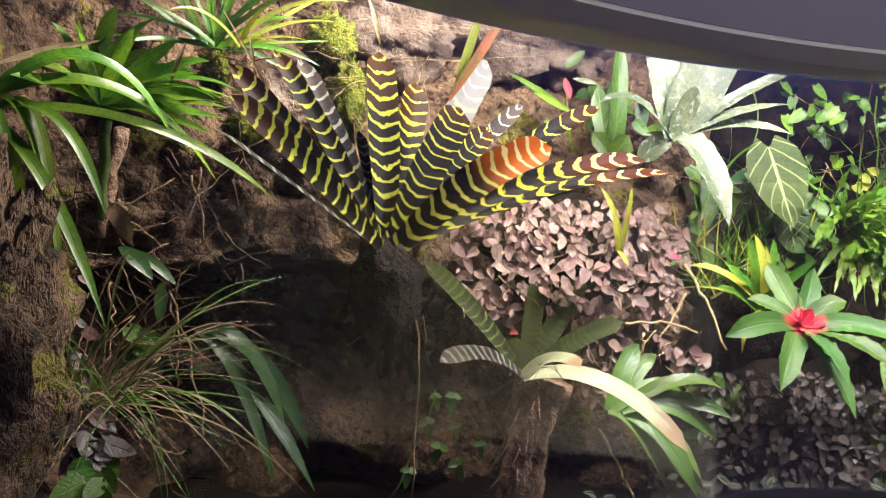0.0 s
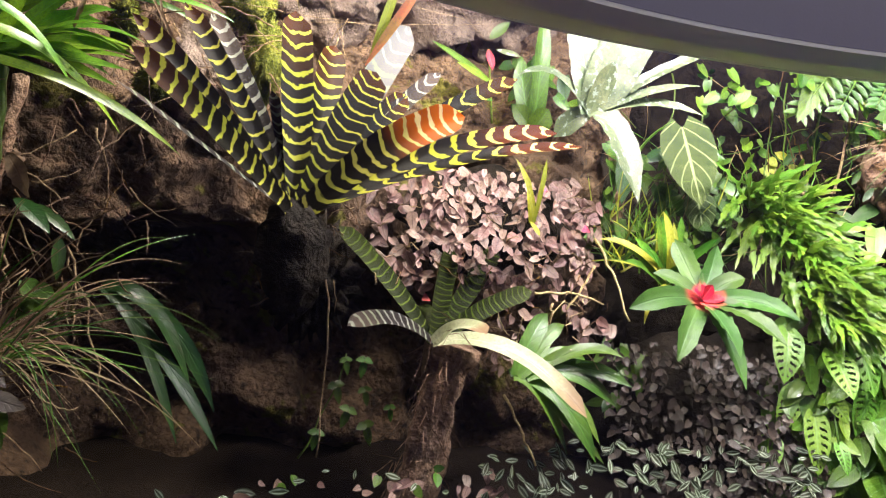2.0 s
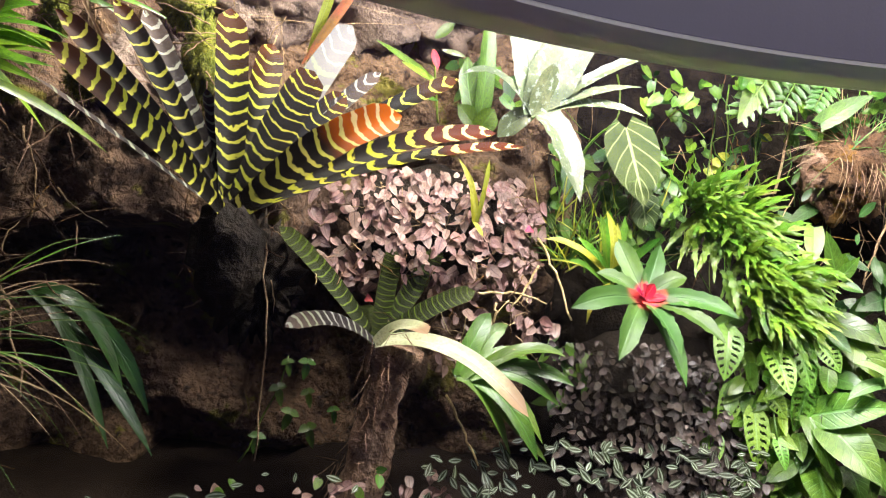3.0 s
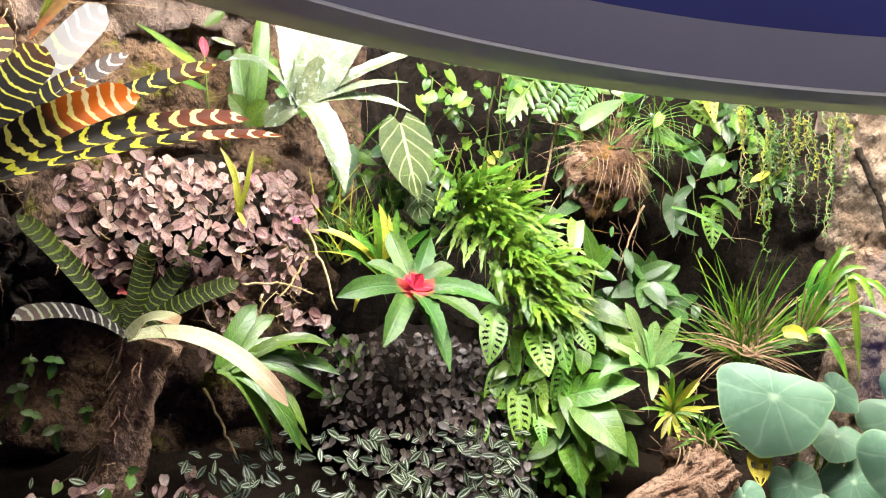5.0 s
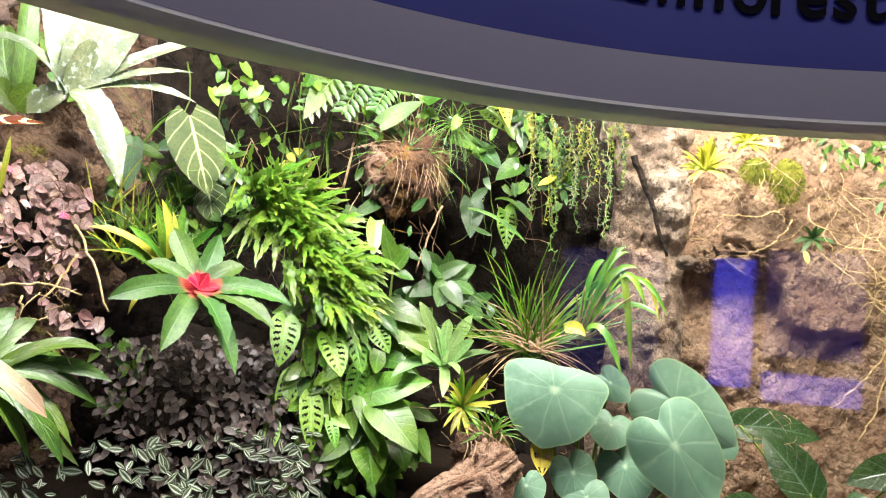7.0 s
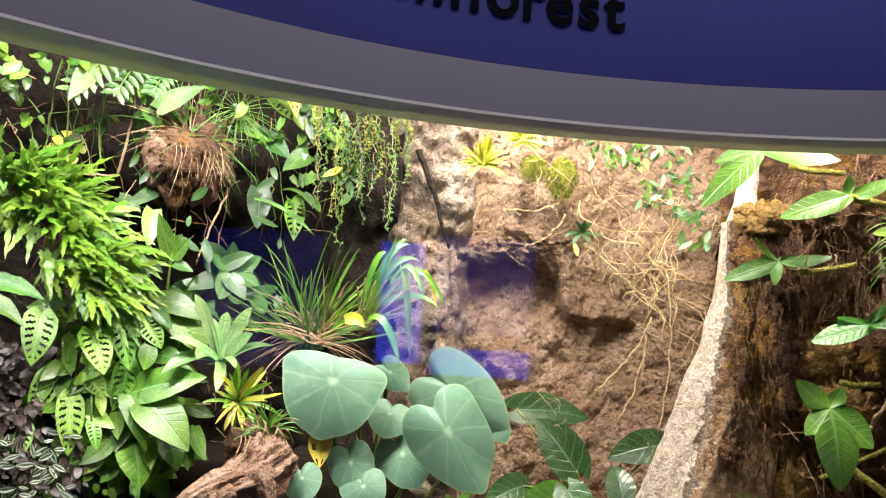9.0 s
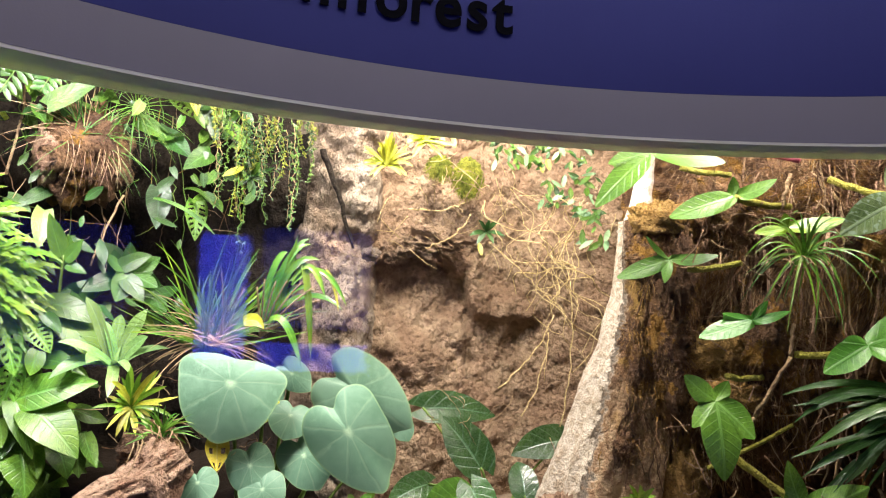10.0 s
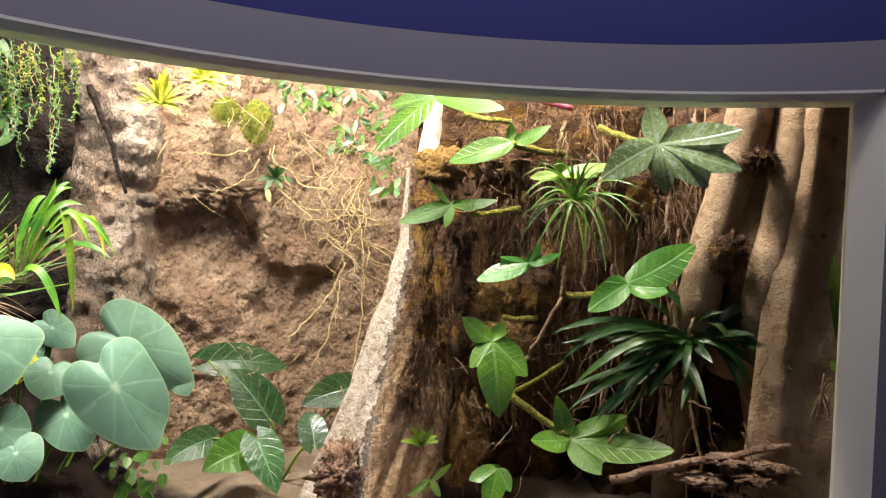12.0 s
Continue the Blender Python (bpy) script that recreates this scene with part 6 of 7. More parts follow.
# ---- taro ----
taro = thing("taro_plant", P(26.1, 2.06, 0.928), "taro with large blue-green shield leaves", "taro")
for c, tip, w, notch, behind, corner in (
    (P(21.8, 2.03, 1.255), P(20.9, 2.00, 1.128), 0.250, 0.10, 0.50, 0.24),
    (P(31.1, 2.10, 1.229), P(35.0, 2.08, 1.140), 0.200, 0.42, 0.62, 0.14),
    (P(29.9, 1.95, 1.149), P(32.6, 1.92, 1.018), 0.200, 0.34, 0.62, 0.16),
    (P(26.3, 2.06, 1.168), P(25.8, 2.03, 1.120), 0.115, 0.42, 0.72, 0.10),
    (P(27.3, 2.04, 1.070), P(28.3, 2.00, 1.000), 0.135, 0.42, 0.72, 0.10),
    (P(23.5, 2.03, 1.052), P(24.0, 2.00, 0.985), 0.115, 0.30, 0.72, 0.10),
    (P(19.8, 1.99, 1.028), P(19.9, 1.96, 0.984), 0.095, 0.45, 0.72, 0.10),
    (P(26.4, 2.10, 1.270), P(27.6, 2.08, 1.232), 0.080, 0.30, 0.72, 0.10),
    (P(34.6, 2.10, 1.140), P(35.2, 2.08, 1.100), 0.070, 0.45, 0.72, 0.10),
    (P(24.3, 2.00, 1.000), P(24.8, 1.97, 0.950), 0.115, 0.45, 0.72, 0.10),
    (P(24.6, 2.11, 1.215), P(23.6, 2.09, 1.150), 0.100, 0.45, 0.72, 0.10),
):
    face = (Vector((-0.4, 0.3, 1.75)) - c).normalized()
    stalk = stem(taro, c - face * 0.004, P(polar(c)[0] + (24.5 - polar(c)[0]) * 0.6, 2.14, 0.86), Vector((0, 0, 0.05)) - face * 0.10, 0.006, M_STEM, "stalk", 10)
    part("leaf", shield_leaf(Geo(), c, tip, w, face, notch, behind, corner=corner), M_TARO, stalk)
for a, b in ((P(21.3, 2.06, 1.118), P(21.2, 2.02, 1.044)), (P(25.0, 2.1, 1.210), P(24.4, 2.08, 1.141))):
    part("leaf", blade(Geo(), a, b, 0.06, 0.0, facing(a, 0.4), ovate, 0.2, 12, 6, gaps=1.0), M_YELLOW if b.z < 1.2 else M_BRIGHT, taro, "yellow-mottled leaf")
under = thing("ground_herb", P(32.7, 2.05, 0.892), "low green seedlings on the tank floor", "herb")
carpet(under, g1, P(29.8, 2.1, 0.987), P(33.9, 1.95, 0.849), 30, None, 0.0, (0.5, 1.0))
carpet(under, g1, P(6.7, 2.05, 1.032), P(10.2, 2, 0.981), 14, None, 0.0, (0.4, 0.8))

# ---- tan rock niche ----
yb = P(32.6, 2.14, 1.845)
clump("yellow_bromeliad", yb, burst(yb + Vector((0, 0, 0.02)), 0.058, 34, 0.9, -150, 150, 0.4), 0.010, M_LIME, "bright yellow-green bromeliad high on the rock", "bromeliad", 0.01, pointed, 0.7, 0.008)
yc = P(35.5, 2.14, 1.925)
clump("yellow_bromeliad", yc, burst(yc, 0.055, 24, 0.9, -150, 150, 0.4), 0.011, M_LIME, "second bright yellow-green bromeliad under the lamp", "bromeliad", 0.01, pointed, 0.7, 0.008)
for p, rx, rz in ((P(39.8, 2.34, 1.858), 0.042, 0.055), (P(37.6, 2.34, 1.885), 0.035, 0.030)):
    whole("moss_patch", fuzz(bumpy(Geo(), p, rx, 0.012, rz, 0.5, 20, 24, 34, -radians(polar(p)[0])), p, rx, 0.016, rz, 900, 0.022, 0.0016, 1.6, -radians(polar(p)[0])), M_MOSSG, "soft green moss hanging on the tan rock", "moss", group="moss cushions")
sprigs = thing("hanging_fern", P(45.1, 2.24, 1.885), "small blue-green fern leaves spilling over the tan rock", "fern")
sl = [leaf_mesh("fern_leaf", 0.05, 0.018, m, lance, 0.2, 6, 2) for m in (M_GREEN, M_DEEP, M_BLUEG, M_GREEN)]
carpet(sprigs, sl, P(40.2, 2.24, 1.974), P(48.9, 2.22, 1.891), 55, None, 0.02, (0.5, 1.0))
carpet(sprigs, sl, P(45.1, 2.24, 1.885), P(50.2, 2.2, 1.742), 45, None, 0.02, (0.5, 1.0))
carpet(sprigs, sl, P(48.1, 2.2, 1.770), P(50.3, 2.2, 1.676), 14, None, 0.02, (0.6, 1.1))
yl = leaf_mesh("yellow_fern_leaf", 0.045, 0.016, M_YELLOW, lance, 0.2, 6, 2)
for p in (P(37.8, 2.2, 1.959), P(44.8, 2.22, 1.907), P(45.3, 2.22, 1.917), P(40.5, 2.24, 1.654), P(36.7, 2.15, 1.947)):
    set_leaf(sprigs, yl, p, facing(p), 3.3, 1.0)
sp2 = thing("lone_fern", P(41.1, 2.26, 1.687), "tiny fern rosette with one yellow leaf on bare rock", "fern")
for tip in burst(P(41.0, 2.24, 1.685), 0.045, 7, 0.5):
    part("leaf", blade(Geo(), P(41.1, 2.26, 1.687), tip, 0.016, 0.01, facing(yb), lance, 0.2, 6, 2), M_DEEP, sp2)
for th, z, r, s, w in ((37.6, 1.648, 2.46, 0.085, 1.2), (34.0, 1.60, 2.42, 0.05, 1.0)):
    whole("rock_ledge", bumpy(Geo(), P(th, r, z), s * w, s, s * 0.6, 0.6, 8, 40, 52, -radians(th)), M_ROCK_TAN, "broken sandy ledge jutting from the tan wall", "rock")
tangle = thing("root_tangle", P(46.2, 2.22, 1.617), "loose tangle of long yellow aerial roots", "roots")
for k in range(24):
    a = (P(41.2, 2.27, 1.811)).lerp(P(50.8, 2.2, 1.776), random.random())
    b = (P(44.0, 2.25, 1.511)).lerp(P(49.5, 2.19, 1.330), random.random()) + Vector((0, 0, random.uniform(-0.08, 0.12)))
    side = (b - a).cross(facing(a, 0)).normalized()
    amp, turns, ph = random.uniform(0.03, 0.10), random.uniform(0.5, 1.5), random.random() * 6
    pts = [a.lerp(b, t / 20) + side * amp * math.sin(ph + turns * 6.28 * t / 20) + facing(a, 0) * 0.03 * math.sin(3.14 * t / 20 + k) for t in range(21)]
    pts = [p + facing(a, 0) * 0.02 * math.sin(k + t) + side * 0.012 * math.sin(1.3 * t + k) for t, p in enumerate(pts)]
    part("root", tube(Geo(), pts, random.choice((0.0010, 0.0013, 0.0017)), 4), random.choice((M_STRING, M_STRING, M_ROOTS)), tangle)
for a, b in ((P(41.3, 2.24, 1.656), P(46.4, 2.22, 1.485)), (P(46.5, 2.22, 1.452), P(42.4, 2.2, 1.230)), (P(46.1, 2.22, 1.401), P(44.3, 2.2, 1.152)), (P(47.6, 2.22, 1.554), P(47.3, 2.2, 1.127)), (P(39.5, 2.3, 1.774), P(35.1, 2.28, 1.742)), (P(40.0, 2.3, 1.741), P(36.6, 2.28, 1.628))):
    part("root", tube(Geo(), curve_pts(a, b, Vector((0.03, -0.02, -0.02)), 16, 0.004), 0.002, 4), M_STRING, tangle)
arrow = thing("arrow_leaf_plant", P(43.2, 2.15, 0.918), "dark arrow-shaped leaves on the sandy floor", "foliage plant")
M_ARROW = leaf_mat("arrow_leaf", (0.020, 0.058, 0.020), (0.035, 0.090, 0.030), (0.10, 0.19, 0.10), 6, 0.10, 1.8, 0.05, rough=0.25, through=0.08, vein_mix=0.7)
for a, b, w, m in ((P(37.2, 2.30, 1.149), P(43.0, 2.36, 1.121), 0.105, M_ARROW), (P(41.4, 2.20, 1.000), P(38.5, 2.26, 1.131), 0.125, M_ARROW), (P(47.7, 2.20, 1.089), P(43.7, 2.20, 1.037), 0.100, M_ARROW), (P(44.6, 2.12, 0.942), P(44.2, 2.20, 1.020), 0.085, M_ARROW), (P(39.9, 2.10, 0.945), P(36.4, 2.06, 0.900), 0.110, M_GREEN), (P(37.2, 2.14, 0.965), P(33.8, 2.08, 0.920), 0.085, M_ARROW), (P(40.2, 2.08, 0.975), P(41.6, 2.00, 0.850), 0.105, M_ARROW)):
    part("leaf", blade(Geo(), a, b, w, 0.02, facing(a, 0.5), heart, 0.15, 16, 6, lobe=0.22, wave=0.06), m, arrow)
    stem(arrow, a, P(42.6, 2.2, 0.824), 0.06, 0.004, M_STEM, "stalk")

# ---- stump ----
stump = thing("tree_stump", P(49.8, 2.02, 0.828), "leaning tree stump, pale bark and brown moss", "stump")
sa, sbm, sc, sd, se = P(48.4, 2.06, 0.744), P(50.3, 2.06, 1.005), P(52.0, 2.06, 1.257), P(53.0, 2.05, 1.507), P(52.9, 2.05, 1.725)
path = []
for a, b in ((sa, sbm), (sbm, sc), (sc, sd), (sd, se)):
    path += [a.lerp(b, k / 24) for k in range(24)]
path.append(se)
GIRTH = [(0, 0.19), (0.27, 0.158), (0.5, 0.138), (0.66, 0.112), (0.8, 0.100), (1.0, 0.094)]
rows, uvs = [], []
for i, p in enumerate(path):
    s = i / (len(path) - 1)
    rad = interp(s, GIRTH)
    row = []
    for j in range(120):
        a = 6.2832 * j / 120
        d = Vector((math.cos(a), math.sin(a), 0))
        h = 1 + 0.09 * noise.fractal(Vector((d.x * 1.5, d.y * 1.5, p.z * 2)) * 2.2, 0.9, 2.1, 5) + 0.05 * math.sin(a * 5 + p.z * 3)
        bark = min(1, max(0, (a - 2.9) * 4)) * (0.4 + 0.6 * min(1, max(0, (s - 0.3) * 4)))
        h -= bark * 0.13 * (1 - abs(noise.noise(Vector((d.x * 5, d.y * 5, p.z * 3.5))))) ** 5
        h += bark * 0.035 * noise.noise(Vector((d.x * 14, d.y * 14, p.z * 16))) + 0.012 * noise.noise(Vector((d.x * 22, d.y * 22, p.z * 40)))
        row.append(p + d * rad * h)
    rows.append(row)
    uvs.append([(j / 120, s) for j in range(120)])
g = Geo()
g.grid(rows, uvs, closed=True)
g.f.append(tuple(range(len(g.v) - 120, len(g.v))))
part("trunk", g, M_STUMP, stump)
part("moss_cap", fuzz(bumpy(Geo(), P(53.3, 2.02, 1.723), 0.10, 0.085, 0.055, 0.5, 14, 18, 30), P(53.3, 2.02, 1.723), 0.10, 0.085, 0.055, 700, 0.018), M_MOSS, stump, "golden moss on the broken top")
part("snag", tube(Geo(), curve_pts(P(52.1, 2.08, 1.69), P(52.2, 2.1, 1.999), Vector((0.012, 0, 0)), 10, 0.004), [0.066, 0.055, 0.040, 0.032, 0.027, 0.026, 0.026, 0.027, 0.028, 0.03, 0.03], 14), M_PALE, stump, "white broken snag")
skin = Geo()
for k in range(420):
    s = random.uniform(0.38, 0.99)
    p = path[int(s * 96)]
    rad = interp(s, GIRTH)
    out = facing(p, 0.0)
    right = Vector((0, 0, 1)).cross(out)
    a = radians(random.uniform(-28, 100))
    q = p + (out * math.cos(a) + right * math.sin(a)) * rad * 1.02
    tube(skin, curve_pts(q, q + Vector((random.uniform(-0.025, 0.025), random.uniform(-0.025, 0.025), -random.uniform(0.02, 0.12))), out * 0.010, 6, 0.005), [0.0008, 0.0016, 0.002, 0.0018, 0.0014, 0.001, 0.0006], 5)
hair = Geo()
for k in range(40):
    s = random.uniform(0.40, 0.98)
    p = path[int(s * 96)]
    out = facing(p, 0.0)
    right = Vector((0, 0, 1)).cross(out)
    a = radians(random.uniform(-30, 95))
    fuzz(hair, p + (out * math.cos(a) + right * math.sin(a)) * interp(s, GIRTH) * 1.02, 0.022, 0.022, 0.04, 55, 0.022, 0.0013, 0.7)
part("moss_hair", hair, M_MOSS, stump, "rusty moss hair on the bark")
part("root_skin", skin, M_ROOT, stump, "dark matted roots on the bark")
fl = Geo()
for p, rx, rz in ((P(53.4, 1.955, 1.493), 0.035, 0.12), (P(54.2, 1.95, 1.285), 0.04, 0.09), (P(52.6, 1.96, 1.620), 0.06, 0.07), (P(51.6, 1.94, 1.330), 0.02, 0.06), (P(53.8, 1.95, 1.40), 0.05, 0.10), (P(54.6, 1.95, 1.60), 0.04, 0.10), (P(50.8, 1.925, 1.14), 0.03, 0.04)):
    bumpy(fl, p, rx, 0.025, rz, 0.6, 16, 18, 24, -radians(52))
    fuzz(fl, p, rx * 1.3, 0.03, rz * 1.2, 450, 0.018, 0.0016, 0.8, -radians(52))
part("moss_patches", fl, M_ROOT, stump)
chunk = whole("bark_chunk", bumpy(Geo(), P(46.2, 1.95, 0.914), 0.065, 0.06, 0.075, 0.6, 16, 26, 34), M_DRIFT, "knobbly piece of bark leaning on the stump", "bark")

# ---- root wall and its climbers ----
curtain = thing("root_curtain", P(60.4, 1.95, 1.580), "curtain of brown hanging roots and fibres", "roots")
for k in range(150):
    th, z = random.uniform(56, 72), random.uniform(1.25, 2.0)
    a = P(th, interp(th, BACK) - random.uniform(0.03, 0.14), z)
    b = a + Vector((random.uniform(-0.05, 0.05), random.uniform(-0.05, 0.05), -random.uniform(0.08, 0.4)))
    part("root", tube(Geo(), curve_pts(a, b, Vector((random.uniform(-0.03, 0.03), random.uniform(-0.04, 0.0), 0)), 8, 0.006), random.choice((0.0018, 0.0025, 0.005)), 4), random.choice((M_ROOT, M_ROOTS, M_DRIFT)), curtain)
for p, rx, rz in ((P(58.0, 1.95, 1.396), 0.06, 0.06), (P(60.9, 1.92, 1.433), 0.05, 0.09), (P(58.6, 1.93, 1.279), 0.07, 0.05), (P(67.7, 1.86, 1.689), 0.05, 0.10), (P(58.0, 1.98, 1.759), 0.08, 0.08), (P(55.5, 1.98, 1.026), 0.06, 0.12), (P(76.1, 1.72, 1.743), 0.03, 0.022), (P(74.2, 1.72, 1.529), 0.035, 0.04)):
    whole("moss_patch", fuzz(bumpy(Geo(), p, rx, 0.035, rz, 0.7, 18, 20, 28, -radians(polar(p)[0])), p, rx * 1.2, 0.04, rz * 1.2, 450, 0.02, 0.0016, 0.6, -radians(polar(p)[0])), M_MOSS if rx in (0.06, 0.07) else M_ROOT, "rust-brown moss cushion on the root wall", "moss", group="moss cushions")
climb = thing("cut_leaf_philodendron", P(59.6, 1.85, 1.291), "climbing philodendron with cut glossy leaves and mossy stalks", "philodendron")
M_CUT = leaf_mat("cut_leaf", (0.05, 0.17, 0.025), (0.085, 0.25, 0.035), (0.15, 0.34, 0.08), 8, rough=0.3, through=0.22)
M_FROST = leaf_mat("frosted_leaf", (0.09, 0.17, 0.09), (0.15, 0.24, 0.145), (0.28, 0.38, 0.26), 8, rough=0.2, spots=(0.22, 0.31, 0.21))
def fan(parent, base, tips, width, mat, up=0.6, label=""):
    """A cut leaf in one sheet whose lobes fan out from its stalk, joined by webs at the heart."""
    n = facing(base, up)
    x = n.cross(Vector((0, 0, 1))).normalized()
    y = n.cross(x)
    lobes = []
    for t in tips:
        d = t - base
        u, v = d.dot(x), d.dot(y)
        length = math.hypot(u, v)
        lobes.append((math.atan2(v, u), length, width * 0.43 * min(1.3, max(0.55, length / 0.12)), d.dot(n)))
    inner = 0.10 * sum(q[1] for q in lobes) / len(lobes)
    ph = random.random() * 6
    k, rings = 150, 8
    reach = []
    for j in range(k):
        a = 6.2832 * j / k
        best = (inner, lobes[0], 0.0)
        for q in lobes:
            da = (a - q[0] + math.pi) % (2 * math.pi) - math.pi
            if abs(da) > 1.5:
                continue
            lo, hi = 0.0, q[1]
            for step in range(14):
                r = (lo + hi) / 2
                s = r * math.cos(da) / q[1]
                half = q[2] * max(0.0, math.sin(math.pi * min(1, 0.12 + 0.88 * s))) ** 0.75
                lo, hi = (r, hi) if r * abs(math.sin(da)) < half else (lo, r)
            if lo > best[0]:
                best = (lo, q, da)
        reach.append((a, *best))
    rows, uvs = [], []
    for i in range(rings + 1):
        s = i / rings
        row, uv = [], []
        for a, r, q, da in reach:
            along = r * s * math.cos(da) / q[1]
            off = r * s * math.sin(da)
            lift = q[3] * along ** 2 + 0.10 * abs(off) + 0.05 * q[1] * (1 - along) * along + 0.006 * s * math.sin(3 * a + ph)
            row.append(base + (x * math.cos(a) + y * math.sin(a)) * (r * s) + n * lift)
            uv.append((0.5 + 0.5 * max(-1, min(1, off / q[2])), max(0, min(1, along))))
        rows.append(row)
        uvs.append(uv)
    g = Geo()
    g.grid(rows, uvs, closed=True)
    return part("leaf", g, mat, parent, label)


fan(climb, P(68.4, 1.66, 1.767), [P(74.6, 1.64, 1.803), P(74.6, 1.63, 1.711), P(72.2, 1.64, 1.668), P(69.2, 1.65, 1.652), P(64.2, 1.66, 1.684), P(67.7, 1.68, 1.867)], 0.078, M_FROST, 0.5, "large frosted leaf with deep cuts")
fan(climb, P(51.5, 1.86, 1.887), [P(47.1, 1.82, 1.738), P(48.1, 1.84, 1.849), P(57.1, 1.84, 1.870), P(54.2, 1.84, 1.906)], 0.06, M_CUT)
fan(climb, P(57.7, 1.83, 1.781), [P(52.7, 1.8, 1.718), P(60.6, 1.8, 1.827), P(57.5, 1.82, 1.832)], 0.055, M_CUT)
fan(climb, P(53.5, 1.9, 1.622), [P(49.3, 1.86, 1.567), P(57.0, 1.86, 1.641), P(51.5, 1.88, 1.678), P(52.9, 1.84, 1.562), P(55.5, 1.86, 1.655)], 0.042, M_CUT)
fan(climb, P(59.5, 1.85, 1.482), [P(55.4, 1.81, 1.432), P(61.9, 1.81, 1.509), P(57.2, 1.83, 1.498), P(60.4, 1.82, 1.537)], 0.055, M_CUT)
fan(climb, P(61.6, 1.84, 1.710), [P(59.2, 1.82, 1.690), P(63.4, 1.82, 1.747), P(61.3, 1.83, 1.745), P(65.6, 1.82, 1.738)], 0.055, M_BRIGHT)
fan(climb, P(67.0, 1.76, 1.446), [P(71.8, 1.72, 1.545), P(69.9, 1.70, 1.437), P(65.2, 1.76, 1.447), P(64.0, 1.74, 1.379), P(69.3, 1.75, 1.513)], 0.085, M_CUT)
fan(climb, P(56.9, 1.81, 1.284), [P(57.6, 1.78, 1.102), P(54.4, 1.80, 1.341), P(57.7, 1.80, 1.339), P(59.7, 1.78, 1.210), P(55.2, 1.80, 1.218)], 0.085, M_CUT)
fan(climb, P(63.4, 1.8, 1.056), [P(71.1, 1.73, 1.064), P(67.5, 1.76, 1.135), P(62.0, 1.78, 1.168), P(60.1, 1.76, 1.054), P(65.6, 1.74, 0.989)], 0.085, M_CUT, 0.9)
fan(climb, P(57.8, 1.8, 0.974), [P(55.5, 1.78, 0.949), P(57.0, 1.76, 0.882), P(58.8, 1.77, 0.929)], 0.08, M_BRIGHT)
fan(climb, P(52.7, 1.85, 0.926), [P(50.9, 1.83, 0.889), P(54.3, 1.84, 0.973), P(53.5, 1.83, 0.890)], 0.04, M_GREEN)
for a, b, r in ((P(57.7, 1.83, 1.779), P(62.1, 1.9, 1.769), 0.009), (P(54.9, 1.9, 1.601), P(58.9, 1.92, 1.624), 0.008), (P(62.5, 1.84, 1.408), P(66.9, 1.79, 1.428), 0.009), (P(57.7, 1.84, 1.343), P(60.5, 1.86, 1.346), 0.008), (P(58.7, 1.84, 1.148), P(63.2, 1.81, 1.064), 0.010), (P(64.5, 1.86, 1.834), P(68.7, 1.75, 1.777), 0.009), (P(54.2, 1.95, 1.868), P(57.9, 1.92, 1.848), 0.008), (P(56.9, 1.88, 1.109), P(62.9, 1.9, 1.232), 0.006)):
    stem(climb, a, b, -0.01, r, M_FUZZ, "stalk", 8, 0.002, 0.9)
stem(climb, P(58.6, 1.9, 1.915), P(62.3, 1.84, 1.875), 0.0, 0.010, leaf_mat("red_stalk", (0.30, 0.05, 0.06), (0.42, 0.09, 0.10), None, 0, 0), "stalk")
for a, b in ((P(62.3, 1.83, 1.481), P(62.2, 1.83, 1.403)), (P(62.2, 1.83, 1.403), P(59.9, 1.84, 1.250)), (P(59.9, 1.84, 1.250), P(57.2, 1.86, 1.142)), (P(62.0, 1.9, 1.852), P(61.4, 1.88, 1.761))):
    stem(climb, a, b, 0.0, 0.005, M_ROOTS, "stem", 8, 0.003, 1.0)
palmate = thing("palmate_vine", P(16.6, 2.42, 1.510), "dark green vine with hand-shaped leaves in the shaded hollow", "vine")
M_PALM = leaf_mat("palmate_leaf", (0.035, 0.10, 0.022), (0.06, 0.15, 0.03), (0.12, 0.24, 0.08), 8, rough=0.32, through=0.2)
fan(palmate, P(16.6, 2.42, 1.510), [P(14.9, 2.40, 1.554), P(16.4, 2.40, 1.591), P(18.4, 2.40, 1.556), P(18.2, 2.38, 1.467), P(15.7, 2.38, 1.430)], 0.095, M_PALM, 0.7)
fan(palmate, P(18.2, 2.42, 1.450), [P(16.8, 2.40, 1.440), P(18.0, 2.40, 1.510), P(19.6, 2.38, 1.470), P(18.6, 2.36, 1.390)], 0.085, M_PALM, 0.7)
fan(palmate, P(14.0, 2.42, 1.420), [P(12.8, 2.40, 1.450), P(14.2, 2.40, 1.490), P(15.2, 2.38, 1.400), P(13.6, 2.36, 1.360)], 0.08, M_PALM, 0.7)
stem(palmate, P(14.0, 2.43, 1.42), P(18.2, 2.44, 1.50), 0.02, 0.004, M_STEM, wobble=0.004)
pale = thing("pale_sprig", P(12.4, 2.38, 1.516), "pale green young leaves on a short stem", "sprig")
for a, b, w in ((P(12.3, 2.38, 1.54), P(11.3, 2.36, 1.651), 0.050), (P(12.5, 2.38, 1.53), P(13.4, 2.36, 1.590), 0.036), (P(12.6, 2.38, 1.52), P(13.7, 2.35, 1.500), 0.032)):
    part("leaf", blade(Geo(), a, b, w, 0.0, facing(a, 0.5), ovate, 0.2, 12, 4), M_GREEN, pale)
stem(pale, P(12.4, 2.40, 1.44), P(12.4, 2.38, 1.545), 0.0, 0.004, M_STEM)
